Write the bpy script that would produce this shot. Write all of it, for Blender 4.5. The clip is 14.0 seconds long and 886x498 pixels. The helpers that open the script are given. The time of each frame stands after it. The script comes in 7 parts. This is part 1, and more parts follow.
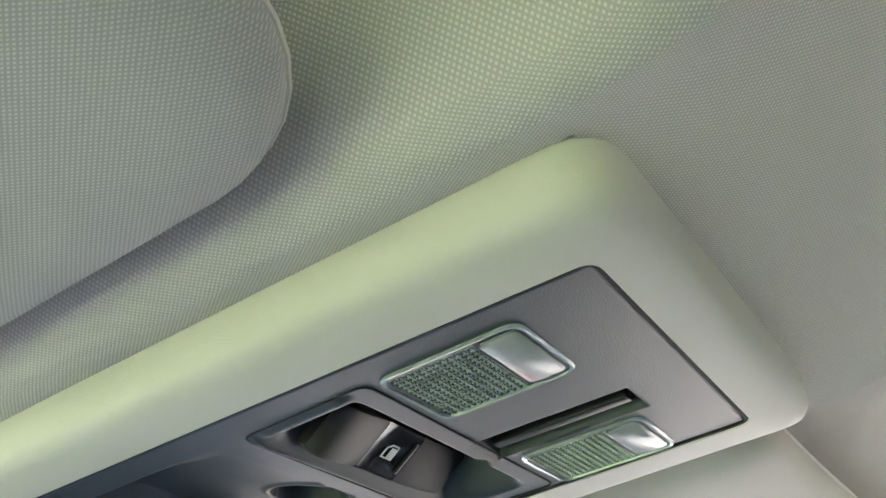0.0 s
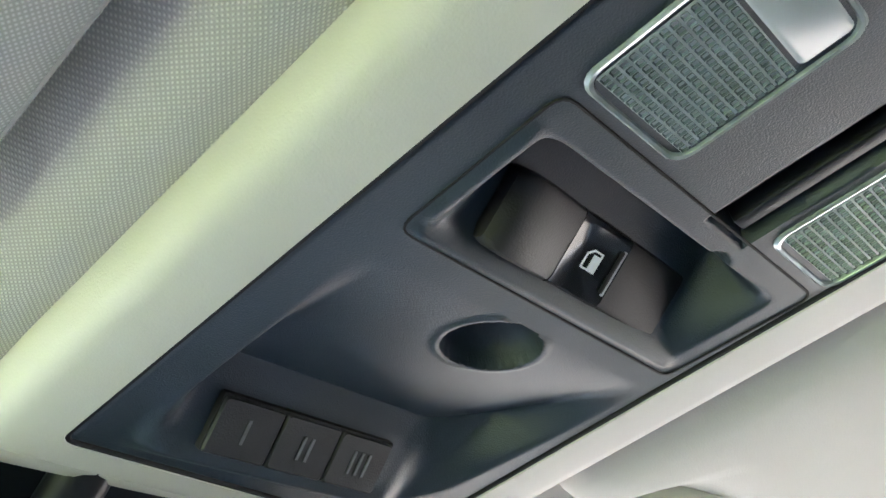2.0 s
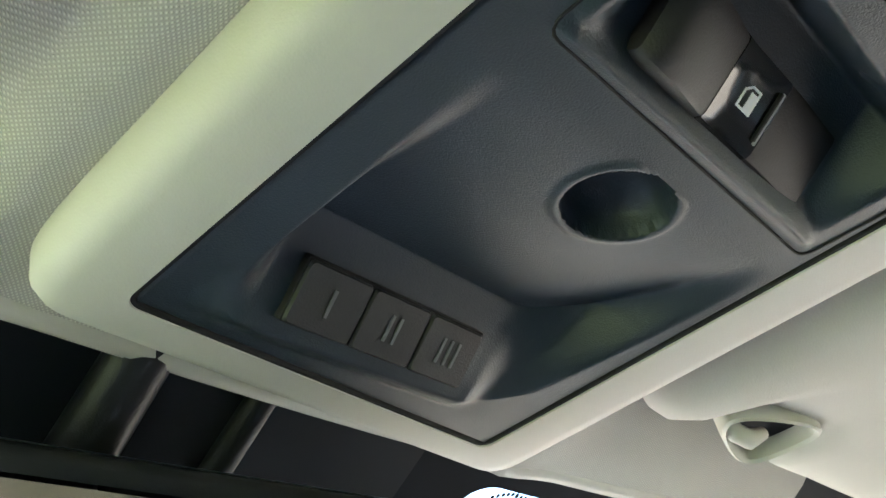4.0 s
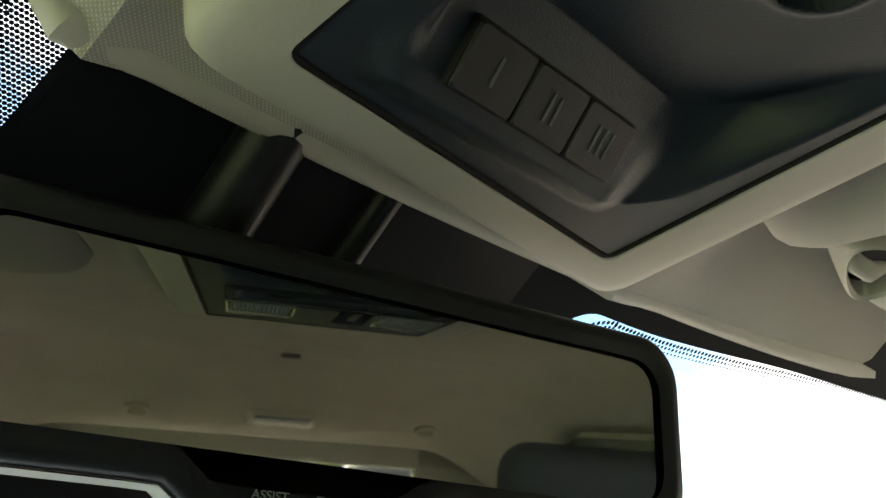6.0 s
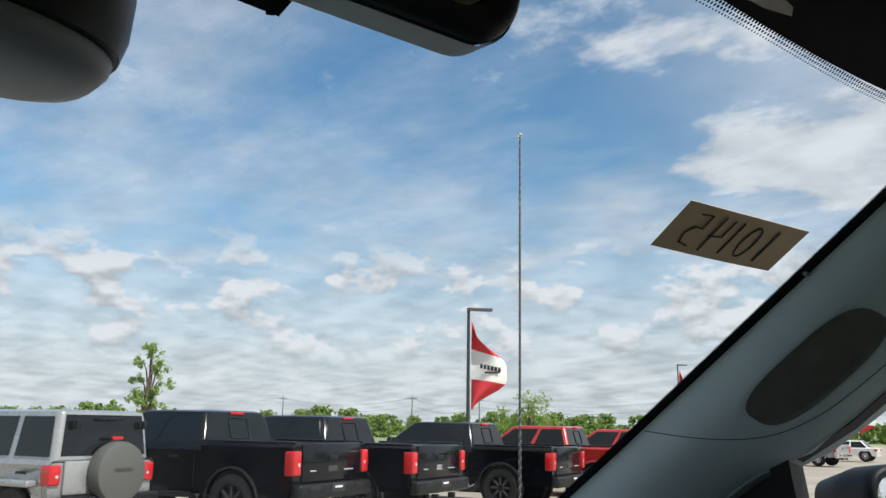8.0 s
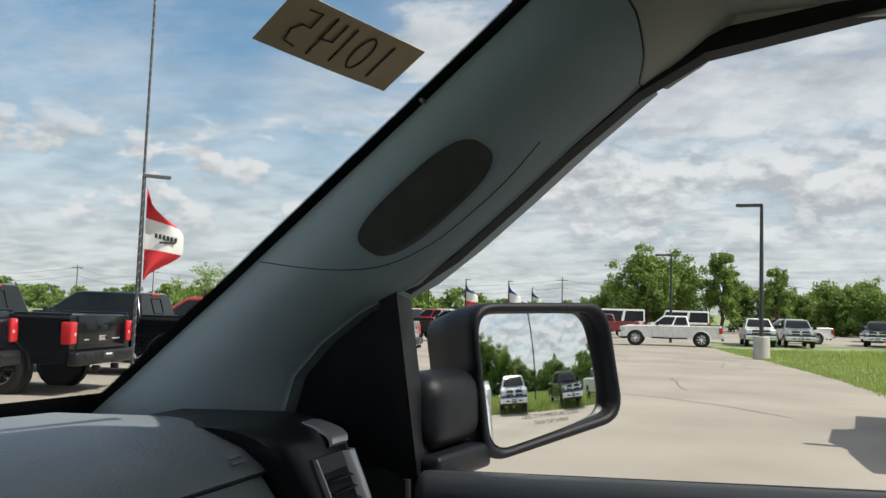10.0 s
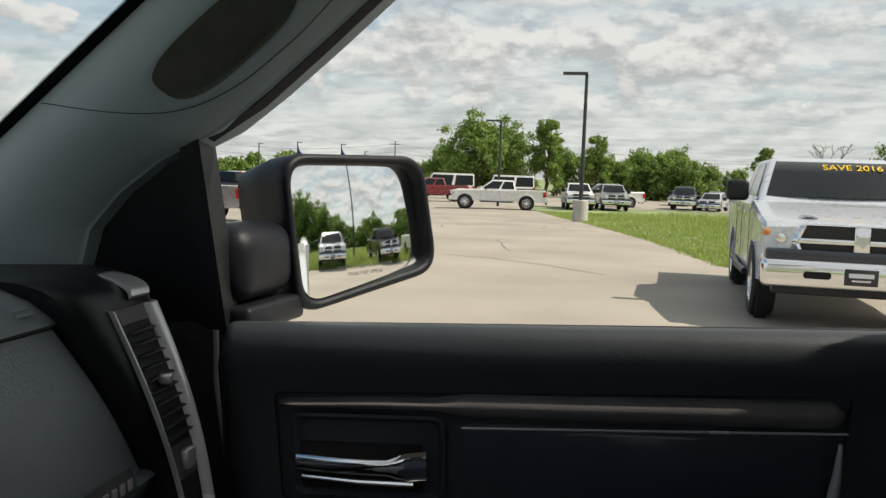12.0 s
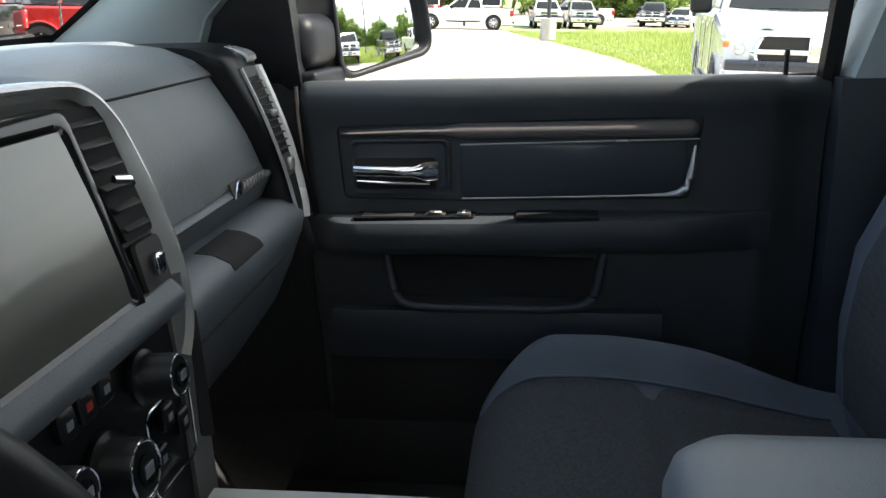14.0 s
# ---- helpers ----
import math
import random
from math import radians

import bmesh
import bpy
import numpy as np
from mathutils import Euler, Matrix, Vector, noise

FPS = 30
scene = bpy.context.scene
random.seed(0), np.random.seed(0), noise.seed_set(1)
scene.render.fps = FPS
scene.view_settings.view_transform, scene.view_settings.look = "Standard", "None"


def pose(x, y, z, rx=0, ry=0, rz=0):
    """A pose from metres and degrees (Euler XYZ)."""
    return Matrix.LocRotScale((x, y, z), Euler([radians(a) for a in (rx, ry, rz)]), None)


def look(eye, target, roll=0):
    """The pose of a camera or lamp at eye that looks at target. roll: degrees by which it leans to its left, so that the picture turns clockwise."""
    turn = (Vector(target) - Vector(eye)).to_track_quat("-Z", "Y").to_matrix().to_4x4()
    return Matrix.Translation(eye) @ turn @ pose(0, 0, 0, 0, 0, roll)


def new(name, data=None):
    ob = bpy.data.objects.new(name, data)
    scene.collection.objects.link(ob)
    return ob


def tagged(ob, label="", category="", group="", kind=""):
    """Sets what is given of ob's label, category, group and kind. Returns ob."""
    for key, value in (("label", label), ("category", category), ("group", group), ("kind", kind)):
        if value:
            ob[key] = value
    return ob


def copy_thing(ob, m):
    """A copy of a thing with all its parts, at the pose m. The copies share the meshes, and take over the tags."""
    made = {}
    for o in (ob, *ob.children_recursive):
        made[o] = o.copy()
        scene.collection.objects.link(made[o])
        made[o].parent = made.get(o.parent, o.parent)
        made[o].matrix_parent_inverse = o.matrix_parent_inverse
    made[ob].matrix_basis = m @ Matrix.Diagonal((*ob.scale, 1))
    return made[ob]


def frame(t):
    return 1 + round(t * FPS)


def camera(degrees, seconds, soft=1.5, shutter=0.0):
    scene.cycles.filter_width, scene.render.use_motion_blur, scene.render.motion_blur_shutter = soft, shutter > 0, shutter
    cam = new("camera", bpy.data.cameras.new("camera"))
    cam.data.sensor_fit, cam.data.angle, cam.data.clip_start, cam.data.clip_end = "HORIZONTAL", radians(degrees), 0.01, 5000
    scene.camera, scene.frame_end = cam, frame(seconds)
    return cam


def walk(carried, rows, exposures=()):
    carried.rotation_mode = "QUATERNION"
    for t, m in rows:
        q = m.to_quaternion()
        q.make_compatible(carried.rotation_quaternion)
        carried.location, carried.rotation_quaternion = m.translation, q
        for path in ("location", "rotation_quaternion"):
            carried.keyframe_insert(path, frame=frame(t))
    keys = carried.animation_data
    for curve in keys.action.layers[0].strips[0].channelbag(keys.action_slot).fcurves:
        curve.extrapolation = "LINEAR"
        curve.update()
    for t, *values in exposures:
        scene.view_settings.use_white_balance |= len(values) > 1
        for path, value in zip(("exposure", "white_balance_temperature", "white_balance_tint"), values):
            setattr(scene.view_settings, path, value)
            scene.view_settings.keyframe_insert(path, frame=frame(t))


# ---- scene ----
cam = camera(55.47, 14.0)
PATH = [
    (0, -0.2466, 0.0938, 1.6807, 124.22, 4.35, -56.57),
    (0.5, -0.2292, 0.1025, 1.6741, 124.86, 5.22, -51.03),
    (1, -0.2039, 0.1267, 1.6662, 125.12, 5.79, -48.42),
    (1.5, -0.1818, 0.1540, 1.6597, 126.55, 6.18, -46.90),
    (2, -0.1724, 0.1861, 1.6610, 127.90, 7.52, -45.90),
    (2.5, -0.1582, 0.2167, 1.6576, 127.33, 7.36, -45.76),
    (3, -0.1519, 0.2322, 1.6570, 127.14, 6.62, -46.33),
    (5.5, -0.1735, 0.2649, 1.6592, 121.22, 4.64, -45.87),
    (6, -0.1674, 0.2911, 1.6433, 118.25, 3.83, -46.11),
    (6.5, -0.1665, 0.3015, 1.6333, 114.80, 3.23, -46.32),
    (7, -0.1664, 0.3035, 1.6343, 112.93, 2.87, -46.80),
    (7.3, -0.1343, 0.3026, 1.6069, 111.52, 0.40, -47.44),
    (7.5, -0.1263, 0.2970, 1.5975, 109.40, 0.56, -47.64),
    (7.7, -0.1111, 0.2982, 1.5703, 106.03, 0.20, -48.19),
    (8, -0.0920, 0.2851, 1.5632, 101.84, -0.76, -48.67),
    (8.2, -0.0900, 0.2800, 1.5605, 101.29, -1.00, -49.86),
    (8.5, -0.0660, 0.2876, 1.5522, 100.71, -1.45, -55.26),
    (8.8, -0.0221, 0.2806, 1.5366, 100.96, -1.60, -58.55),
    (9, -0.0025, 0.2851, 1.5357, 100.17, -1.52, -60.11),
    (9.2, -0.0044, 0.2815, 1.5262, 98.57, -1.49, -62.43),
    (11.3, -0.0003, 0.2511, 1.5190, 88.76, -1.89, -77.50),
    (11.5, 0.0022, 0.2558, 1.5151, 87.87, -1.85, -78.71),
    (12, 0.0107, 0.2444, 1.5096, 85.02, -2.01, -81.37),
    (12.5, 0.0142, 0.2806, 1.4950, 79.67, -2.04, -83.21),
    (13, -0.1004, 0.2997, 1.4828, 76.02, -2.20, -82.53),
    (13.5, -0.2518, 0.2909, 1.4951, 73.92, -2.07, -82.78),
    (14, -0.4402, 0.2309, 1.4838, 73.26, -1.08, -83.75),
]
walk(cam, [(t, pose(x, y, z, a, b, c)) for t, x, y, z, a, b, c in PATH],
     exposures=[(0.0, 3.65, 5900, 17), (3.0, 4.0, 5800, 15), (5.5, 2.45, 6900, 8), (6.5, 2.0, 7000, 8), (7.0, 1.35, 6900, 8), (7.5, 0.65, 6600, 10), (8.0, 0.15, 6150, 10), (9.2, 0.08, 6150, 10), (11.3, 0.1, 6800, 10), (12.5, 0.22, 6800, 10), (13.2, 0.9, 6650, 10), (14.0, 1.75, 6600, 10)])

# ---- world, sun ----
SUN_TO = Vector((0.03, -0.92, 1.05)).normalized()
world = bpy.data.worlds.new("World")
scene.world = world
world.use_nodes = True
wt = world.node_tree
wn, wl = wt.nodes, wt.links
sky = wn.new("ShaderNodeTexSky")
sky.sky_type, sky.sun_disc = "NISHITA", False
sky.sun_elevation = math.asin(SUN_TO.z)
sky.sun_rotation = math.atan2(SUN_TO.x, SUN_TO.y)
tex = wn.new("ShaderNodeTexCoord")
sep = wn.new("ShaderNodeSeparateXYZ")
wl.new(tex.outputs["Generated"], sep.inputs[0])


def wmath(op, a, b=None, clamp=False):
    n = wn.new("ShaderNodeMath")
    n.operation, n.use_clamp = op, clamp
    for i, v in enumerate((a, b)):
        if v is None:
            continue
        if isinstance(v, (int, float)):
            n.inputs[i].default_value = v
        else:
            wl.new(v, n.inputs[i])
    return n.outputs[0]


den = wmath("ADD", wmath("MAXIMUM", sep.outputs[2], 0.0), 0.13)
comb = wn.new("ShaderNodeCombineXYZ")
wl.new(wmath("DIVIDE", sep.outputs[0], den), comb.inputs[0])
wl.new(wmath("DIVIDE", sep.outputs[1], den), comb.inputs[1])


def wnoise(scale, detail, rough, off, sx=1.0, sy=1.0):
    mp = wn.new("ShaderNodeMapping")
    mp.inputs["Location"].default_value = off
    mp.inputs["Scale"].default_value = (sx, sy, 1)
    wl.new(comb.outputs[0], mp.inputs[0])
    n = wn.new("ShaderNodeTexNoise")
    n.inputs["Scale"].default_value, n.inputs["Detail"].default_value, n.inputs["Roughness"].default_value = scale, detail, rough
    wl.new(mp.outputs[0], n.inputs["Vector"])
    return n.outputs[0]


def wramp(v, a, b, lo=0.0, hi=1.0):
    n = wn.new("ShaderNodeMapRange")
    n.interpolation_type = "SMOOTHSTEP"
    wl.new(v, n.inputs[0])
    for k, x in zip((1, 2, 3, 4), (a, b, lo, hi)):
        n.inputs[k].default_value = x
    return n.outputs[0]


# thin high veil, streaked
veil = wramp(wnoise(0.9, 12, 0.64, (1.2, 4.0, 0), 1.0, 0.5), 0.36, 0.72, 0.0, 0.78)
# the sky clouds over from ahead towards the passenger side and behind
grey = wramp(sep.outputs[1], 0.55, 0.10)
# broken cloud layer overhead, lit from one side
layer = wnoise(1.7, 12, 0.60, (3.1, 7.4, 0), 1.0, 0.8)
layer_near = wnoise(1.7, 12, 0.60, (3.1 + 0.07, 7.4 - 0.09, 0), 1.0, 0.8)
puffs = wramp(wmath("ADD", layer, wmath("MULTIPLY", grey, 0.20)), 0.53, 0.68, 0.0, 0.92)
low = wramp(sep.outputs[2], 0.04, 0.33, 0.90, 0.0)


# rows of small heaped clouds low over the horizon, white on top and grey below
def heap_noise(dz):
    mp = wn.new("ShaderNodeMapping")
    mp.inputs["Location"].default_value, mp.inputs["Scale"].default_value = (2.3, 0.7, 0.4 + dz * 16.0), (7.6, 7.6, 16.0)
    wl.new(tex.outputs["Generated"], mp.inputs[0])
    n = wn.new("ShaderNodeTexNoise")
    n.inputs["Scale"].default_value, n.inputs["Detail"].default_value, n.inputs["Roughness"].default_value = 1.5, 9, 0.56
    wl.new(mp.outputs[0], n.inputs["Vector"])
    return n.outputs[0]


heap, heap_above = heap_noise(0.0), heap_noise(0.014)
heaps = wmath("MULTIPLY", wmath("MULTIPLY", wramp(wmath("ADD", heap, wmath("MULTIPLY", grey, 0.06)), 0.45, 0.57), wramp(sep.outputs[2], 0.04, 0.09)), wramp(sep.outputs[2], 0.16, 0.27, 1.0, 0.0))
cover = wmath("MAXIMUM", wmath("MAXIMUM", wmath("MAXIMUM", wmath("MAXIMUM", puffs, veil), low, True), heaps, True), wmath("MULTIPLY", grey, 0.80))
lit_layer = wmath("ADD", wmath("MULTIPLY", wmath("SUBTRACT", layer, layer_near), 4.5), 0.56, True)
lit_heap = wmath("ADD", wmath("MULTIPLY", wmath("SUBTRACT", heap, heap_above), 6.5), 0.50, True)
hm = wn.new("ShaderNodeMix")
wl.new(heaps, hm.inputs[0])
wl.new(lit_layer, hm.inputs[2])
wl.new(lit_heap, hm.inputs[3])
shade = hm.outputs[0]
cl = wn.new("ShaderNodeMix")
cl.data_type = "RGBA"
wl.new(shade, cl.inputs[0])
cl.inputs[6].default_value, cl.inputs[7].default_value = (4.5, 4.7, 4.9, 1), (7.3, 7.35, 7.35, 1)
tint = wn.new("ShaderNodeMix")
tint.data_type, tint.blend_type = "RGBA", "MULTIPLY"
tint.inputs[0].default_value = 1.0
wl.new(sky.outputs[0], tint.inputs[6])
tint.inputs[7].default_value = (0.80, 1.16, 1.22, 1)
mixs = wn.new("ShaderNodeMix")
mixs.data_type = "RGBA"
wl.new(cover, mixs.inputs[0])
wl.new(tint.outputs[2], mixs.inputs[6])
wl.new(cl.outputs[2], mixs.inputs[7])
wl.new(mixs.outputs[2], wn["Background"].inputs[0])
wn["Background"].inputs[1].default_value = 0.1

lamp = bpy.data.lights.new("sun", "SUN")
lamp.energy, lamp.angle, lamp.color = 4.9, radians(0.6), (1.0, 0.93, 0.82)
sun = new("sun", lamp)
sun.matrix_world = look((0, 0, 30), Vector((0, 0, 30)) - SUN_TO)

# ---- materials ----
def mat(name, col, rough=0.5, metal=0.0, var=0.12, scale=25.0, bump=0.0, bscale=300.0, coat=0.0, weave=0.0, trans=0.0, col2=None, rvar=0.08, spec=0.5):
    m = bpy.data.materials.new(name)
    m.use_nodes = True
    n, l = m.node_tree.nodes, m.node_tree.links
    b = n["Principled BSDF"]
    b.inputs["Metallic"].default_value = metal
    b.inputs["Specular IOR Level"].default_value = spec
    b.inputs["Coat Weight"].default_value = coat
    b.inputs["Coat Roughness"].default_value = 0.05
    b.inputs["Transmission Weight"].default_value = trans
    tc = n.new("ShaderNodeTexCoord")
    ns = n.new("ShaderNodeTexNoise")
    ns.inputs["Scale"].default_value, ns.inputs["Detail"].default_value = scale, 5
    l.new(tc.outputs["Object"], ns.inputs["Vector"])
    r = n.new("ShaderNodeValToRGB")
    c2 = col2 or [c * (1 + var) for c in col]
    r.color_ramp.elements[0].color = (*[c * (1 - var) for c in col], 1)
    r.color_ramp.elements[1].color = (*c2, 1)
    r.color_ramp.elements[0].position, r.color_ramp.elements[1].position = 0.32, 0.7
    l.new(ns.outputs[0], r.inputs[0])
    l.new(r.outputs[0], b.inputs["Base Color"])
    mr = n.new("ShaderNodeMapRange")
    mr.inputs[3].default_value, mr.inputs[4].default_value = max(0.02, rough - rvar), min(1, rough + rvar)
    l.new(ns.outputs[0], mr.inputs[0])
    l.new(mr.outputs[0], b.inputs["Roughness"])
    if bump or weave:
        bp = n.new("ShaderNodeBump")
        bp.inputs["Distance"].default_value = 0.001
        l.new(bp.outputs[0], b.inputs["Normal"])
        if weave:
            hs = []
            for ang in (0.62, -0.62):
                mp = n.new("ShaderNodeMapping")
                mp.inputs["Rotation"].default_value = (0, 0, ang)
                l.new(tc.outputs["Object"], mp.inputs[0])
                w = n.new("ShaderNodeTexWave")
                w.inputs["Scale"].default_value, w.inputs["Distortion"].default_value = weave, 0.6
                w.inputs["Detail Scale"].default_value = 2.0
                l.new(mp.outputs[0], w.inputs[0])
                hs.append(w.outputs["Fac"])
            mu = n.new("ShaderNodeMath")
            mu.operation = "MULTIPLY"
            l.new(hs[0], mu.inputs[0])
            l.new(hs[1], mu.inputs[1])
            l.new(mu.outputs[0], bp.inputs["Height"])
            bp.inputs["Strength"].default_value = bump or 0.5
            bp.inputs["Distance"].default_value = 0.00022
            mx = n.new("ShaderNodeMix")
            mx.data_type, mx.blend_type = "RGBA", "MULTIPLY"
            rp = n.new("ShaderNodeMapRange")
            rp.inputs[3].default_value, rp.inputs[4].default_value = 0.72, 1.14
            l.new(mu.outputs[0], rp.inputs[0])
            mx.inputs[0].default_value = 1.0
            l.new(r.outputs[0], mx.inputs[6])
            l.new(rp.outputs[0], mx.inputs[7])
            l.new(mx.outputs[2], b.inputs["Base Color"])
        else:
            vn = n.new("ShaderNodeTexNoise")
            vn.inputs["Scale"].default_value, vn.inputs["Detail"].default_value = bscale, 3
            l.new(tc.outputs["Object"], vn.inputs["Vector"])
            l.new(vn.outputs[0], bp.inputs["Height"])
            bp.inputs["Strength"].default_value = bump
    return m


def glassy(name, tint=(0.9, 0.95, 0.93), gloss=1.0):
    """Thin pane: lets light through, with a Fresnel gloss."""
    m = bpy.data.materials.new(name)
    m.use_nodes = True
    n, l = m.node_tree.nodes, m.node_tree.links
    n.remove(n["Principled BSDF"])
    tr, gl, mx, fr = n.new("ShaderNodeBsdfTransparent"), n.new("ShaderNodeBsdfGlossy"), n.new("ShaderNodeMixShader"), n.new("ShaderNodeFresnel")
    tr.inputs[0].default_value = (*tint, 1)
    gl.inputs["Roughness"].default_value = 0.02
    fr.inputs[0].default_value = 1.35
    mul = n.new("ShaderNodeMath")
    mul.operation = "MULTIPLY"
    mul.inputs[1].default_value = gloss
    l.new(fr.outputs[0], mul.inputs[0])
    l.new(mul.outputs[0], mx.inputs[0])
    l.new(tr.outputs[0], mx.inputs[1])
    l.new(gl.outputs[0], mx.inputs[2])
    l.new(mx.outputs[0], n["Material Output"].inputs[0])
    return m


def glow(name, col, k):
    m = bpy.data.materials.new(name)
    m.use_nodes = True
    b = m.node_tree.nodes["Principled BSDF"]
    b.inputs["Base Color"].default_value = (*col, 1)
    b.inputs["Emission Color"].default_value = (*col, 1)
    b.inputs["Emission Strength"].default_value = k
    return m


M_LINER = mat("headliner_fabric", (0.60, 0.57, 0.50), 0.95, var=0.05, scale=9, weave=285, bump=0.75)
M_VISOR = mat("visor_fabric", (0.43, 0.43, 0.385), 0.95, var=0.05, scale=9, weave=290, bump=0.5)
M_VISORP = mat("visor_vinyl", (0.50, 0.47, 0.41), 0.7, var=0.04, scale=9, bump=0.2, bscale=1200)
M_BEIGE = mat("beige_plastic", (0.52, 0.495, 0.435), 0.6, var=0.03, scale=12, bump=0.12, bscale=1300)
M_BLACK = mat("black_grain_plastic", (0.018, 0.028, 0.037), 0.42, var=0.15, scale=14, bump=0.24, bscale=1700)
M_SOFTBLACK = mat("satin_black_plastic", (0.010, 0.011, 0.013), 0.38, spec=0.32, var=0.15, scale=20, bump=0.12, bscale=1600)
M_GLOSSBLACK = mat("gloss_black_plastic", (0.010, 0.011, 0.013), 0.12, var=0.1, scale=20)
M_BUTTON = mat("button_plastic", (0.017, 0.018, 0.021), 0.5, var=0.15, scale=60, spec=0.4, bump=0.2, bscale=1500)
# lighter copy of the silver trim, with sky light put into its colour
M_VENTBAND = mat("skylit_silver_plastic", (0.74, 0.74, 0.73), 0.26, 0.25, var=0.04, scale=10)
# near-black for joints and seals, and for shade painted into recesses
M_GAPSHADE = mat("gap_and_recess_shade", (0.004, 0.004, 0.005), 0.8, var=0.1)
M_RUBBER = mat("rubber", (0.012, 0.012, 0.013), 0.65, var=0.2, scale=60, bump=0.2, bscale=400)
M_SWITCH = mat("switch_plastic", (0.050, 0.046, 0.046), 0.5, var=0.12, scale=30, bump=0.25, bscale=1800)
M_SHELL = mat("mirror_shell_plastic", (0.009, 0.010, 0.014), 0.42, spec=0.22, var=0.12, scale=30, bump=0.3, bscale=1400)
M_WHITE = mat("white_print", (0.72, 0.74, 0.76), 0.5, var=0.03)
M_ETCH = mat("etched_print", (0.10, 0.10, 0.10), 0.6, var=0.05)
M_TALLY = mat("faded_grey_print", (0.10, 0.105, 0.115), 0.6, var=0.2, scale=400)
M_GREYPRINT = mat("grey_print", (0.22, 0.23, 0.25), 0.5, var=0.05)
M_CHROME = mat("chrome", (0.82, 0.83, 0.85), 0.08, 1.0, var=0.03, scale=8, rvar=0.03)
M_SILVERTRIM = mat("satin_silver_trim", (0.60, 0.60, 0.60), 0.24, 0.5, var=0.04, scale=10)
M_RIM = mat("clear_plastic_rim", (0.38, 0.42, 0.42), 0.16, 0.45, var=0.2, scale=160, rvar=0.1)
M_REFLECT = mat("lamp_reflector", (0.62, 0.66, 0.66), 0.25, 0.3, var=0.2, scale=120)
M_RIB = mat("prism_lens", (0.22, 0.26, 0.265), 0.18, 0.15, var=0.4, scale=220)
M_FROST = mat("frosted_lens", (0.44, 0.47, 0.47), 0.22, var=0.04, scale=30, trans=0.35)
M_DASH = mat("dash_soft_skin", (0.170, 0.192, 0.205), 0.42, var=0.1, scale=10, bump=0.85, bscale=330)
M_DASHLOW = mat("dash_lower_plastic", (0.130, 0.150, 0.172), 0.5, var=0.1, scale=10, bump=0.3, bscale=700)
M_DOOR = mat("door_leather_grain", (0.033, 0.039, 0.045), 0.46, var=0.12, scale=8, bump=0.35, bscale=750)
M_DOORLOW = mat("door_lower_plastic", (0.028, 0.035, 0.046), 0.5, var=0.1, scale=8, bump=0.35, bscale=600)
M_PILLAR = mat("pillar_grey_plastic", (0.36, 0.43, 0.47), 0.6, var=0.05, scale=10, bump=0.2, bscale=900)
M_GRILLEFAB = mat("speaker_cloth", (0.105, 0.108, 0.096), 0.9, var=0.12, scale=60, weave=420, bump=0.4)
M_SEATSIDE = mat("seat_bolster_cloth", (0.080, 0.100, 0.130), 0.85, var=0.1, scale=12, bump=0.35, bscale=1200)
M_SEATMID = mat("seat_insert_cloth", (0.050, 0.057, 0.067), 0.92, var=0.35, scale=240, weave=260, bump=0.7)
M_CARPET = mat("carpet", (0.020, 0.021, 0.023), 0.95, var=0.25, scale=120, bump=0.8, bscale=900)
M_FRIT = mat("frit_black", (0.003, 0.005, 0.009), 0.75, var=0.1, spec=0.2)
M_GLASS = glassy("window_glass", (0.97, 0.985, 0.98), 0.03)
M_MIRROR = mat("mirror_silver", (0.90, 0.91, 0.90), 0.02, 1.0, var=0.005, rvar=0.01)
M_MIRROR_DIM = mat("dimming_mirror", (0.32, 0.32, 0.285), 0.02, 1.0, var=0.005, rvar=0.01)
M_SCREEN = mat("screen_glass", (0.16, 0.165, 0.145), 0.30, 0.35, var=0.1, scale=3, coat=0.6)
M_PAPER = mat("yellow_sticky_paper", (0.72, 0.56, 0.36), 0.85, var=0.06, scale=30)
M_INK = mat("marker_ink", (0.085, 0.075, 0.065), 0.6, var=0.1)
M_REDLED = glow("red_indicator", (0.6, 0.05, 0.04), 0.012)
M_REDICON = mat("hazard_red", (0.5, 0.05, 0.03), 0.5)
M_CONSOLETOP = mat("console_silver_plastic", (0.52, 0.54, 0.56), 0.36, var=0.06, scale=8, bump=0.15, bscale=900)
M_CONSOLE_LID = mat("armrest_vinyl", (0.19, 0.215, 0.245), 0.45, var=0.08, scale=8, bump=0.4, bscale=500)
M_OWNPAINT = mat("own_white_paint", (0.74, 0.75, 0.76), 0.25, var=0.02, coat=0.6)


# ---- mesh tools ----
def part(name, bm, material, parent=None, label="", flat=False, angle=38):
    me = bpy.data.meshes.new(name)
    bmesh.ops.recalc_face_normals(bm, faces=bm.faces)
    bm.to_mesh(me)
    bm.free()
    if not flat:
        me.polygons.foreach_set("use_smooth", [True] * len(me.polygons))
        me.set_sharp_from_angle(angle=radians(angle))
    me.materials.append(material)
    ob = new(name, me)
    if parent:
        ob.parent = parent
    return tagged(ob, label)


def thing(name, label, category, at=None, group="", kind=""):
    ob = new(name)
    ob.empty_display_size = 0.05
    if at is not None:
        ob.matrix_basis = at
    return tagged(ob, label, category, group, kind)


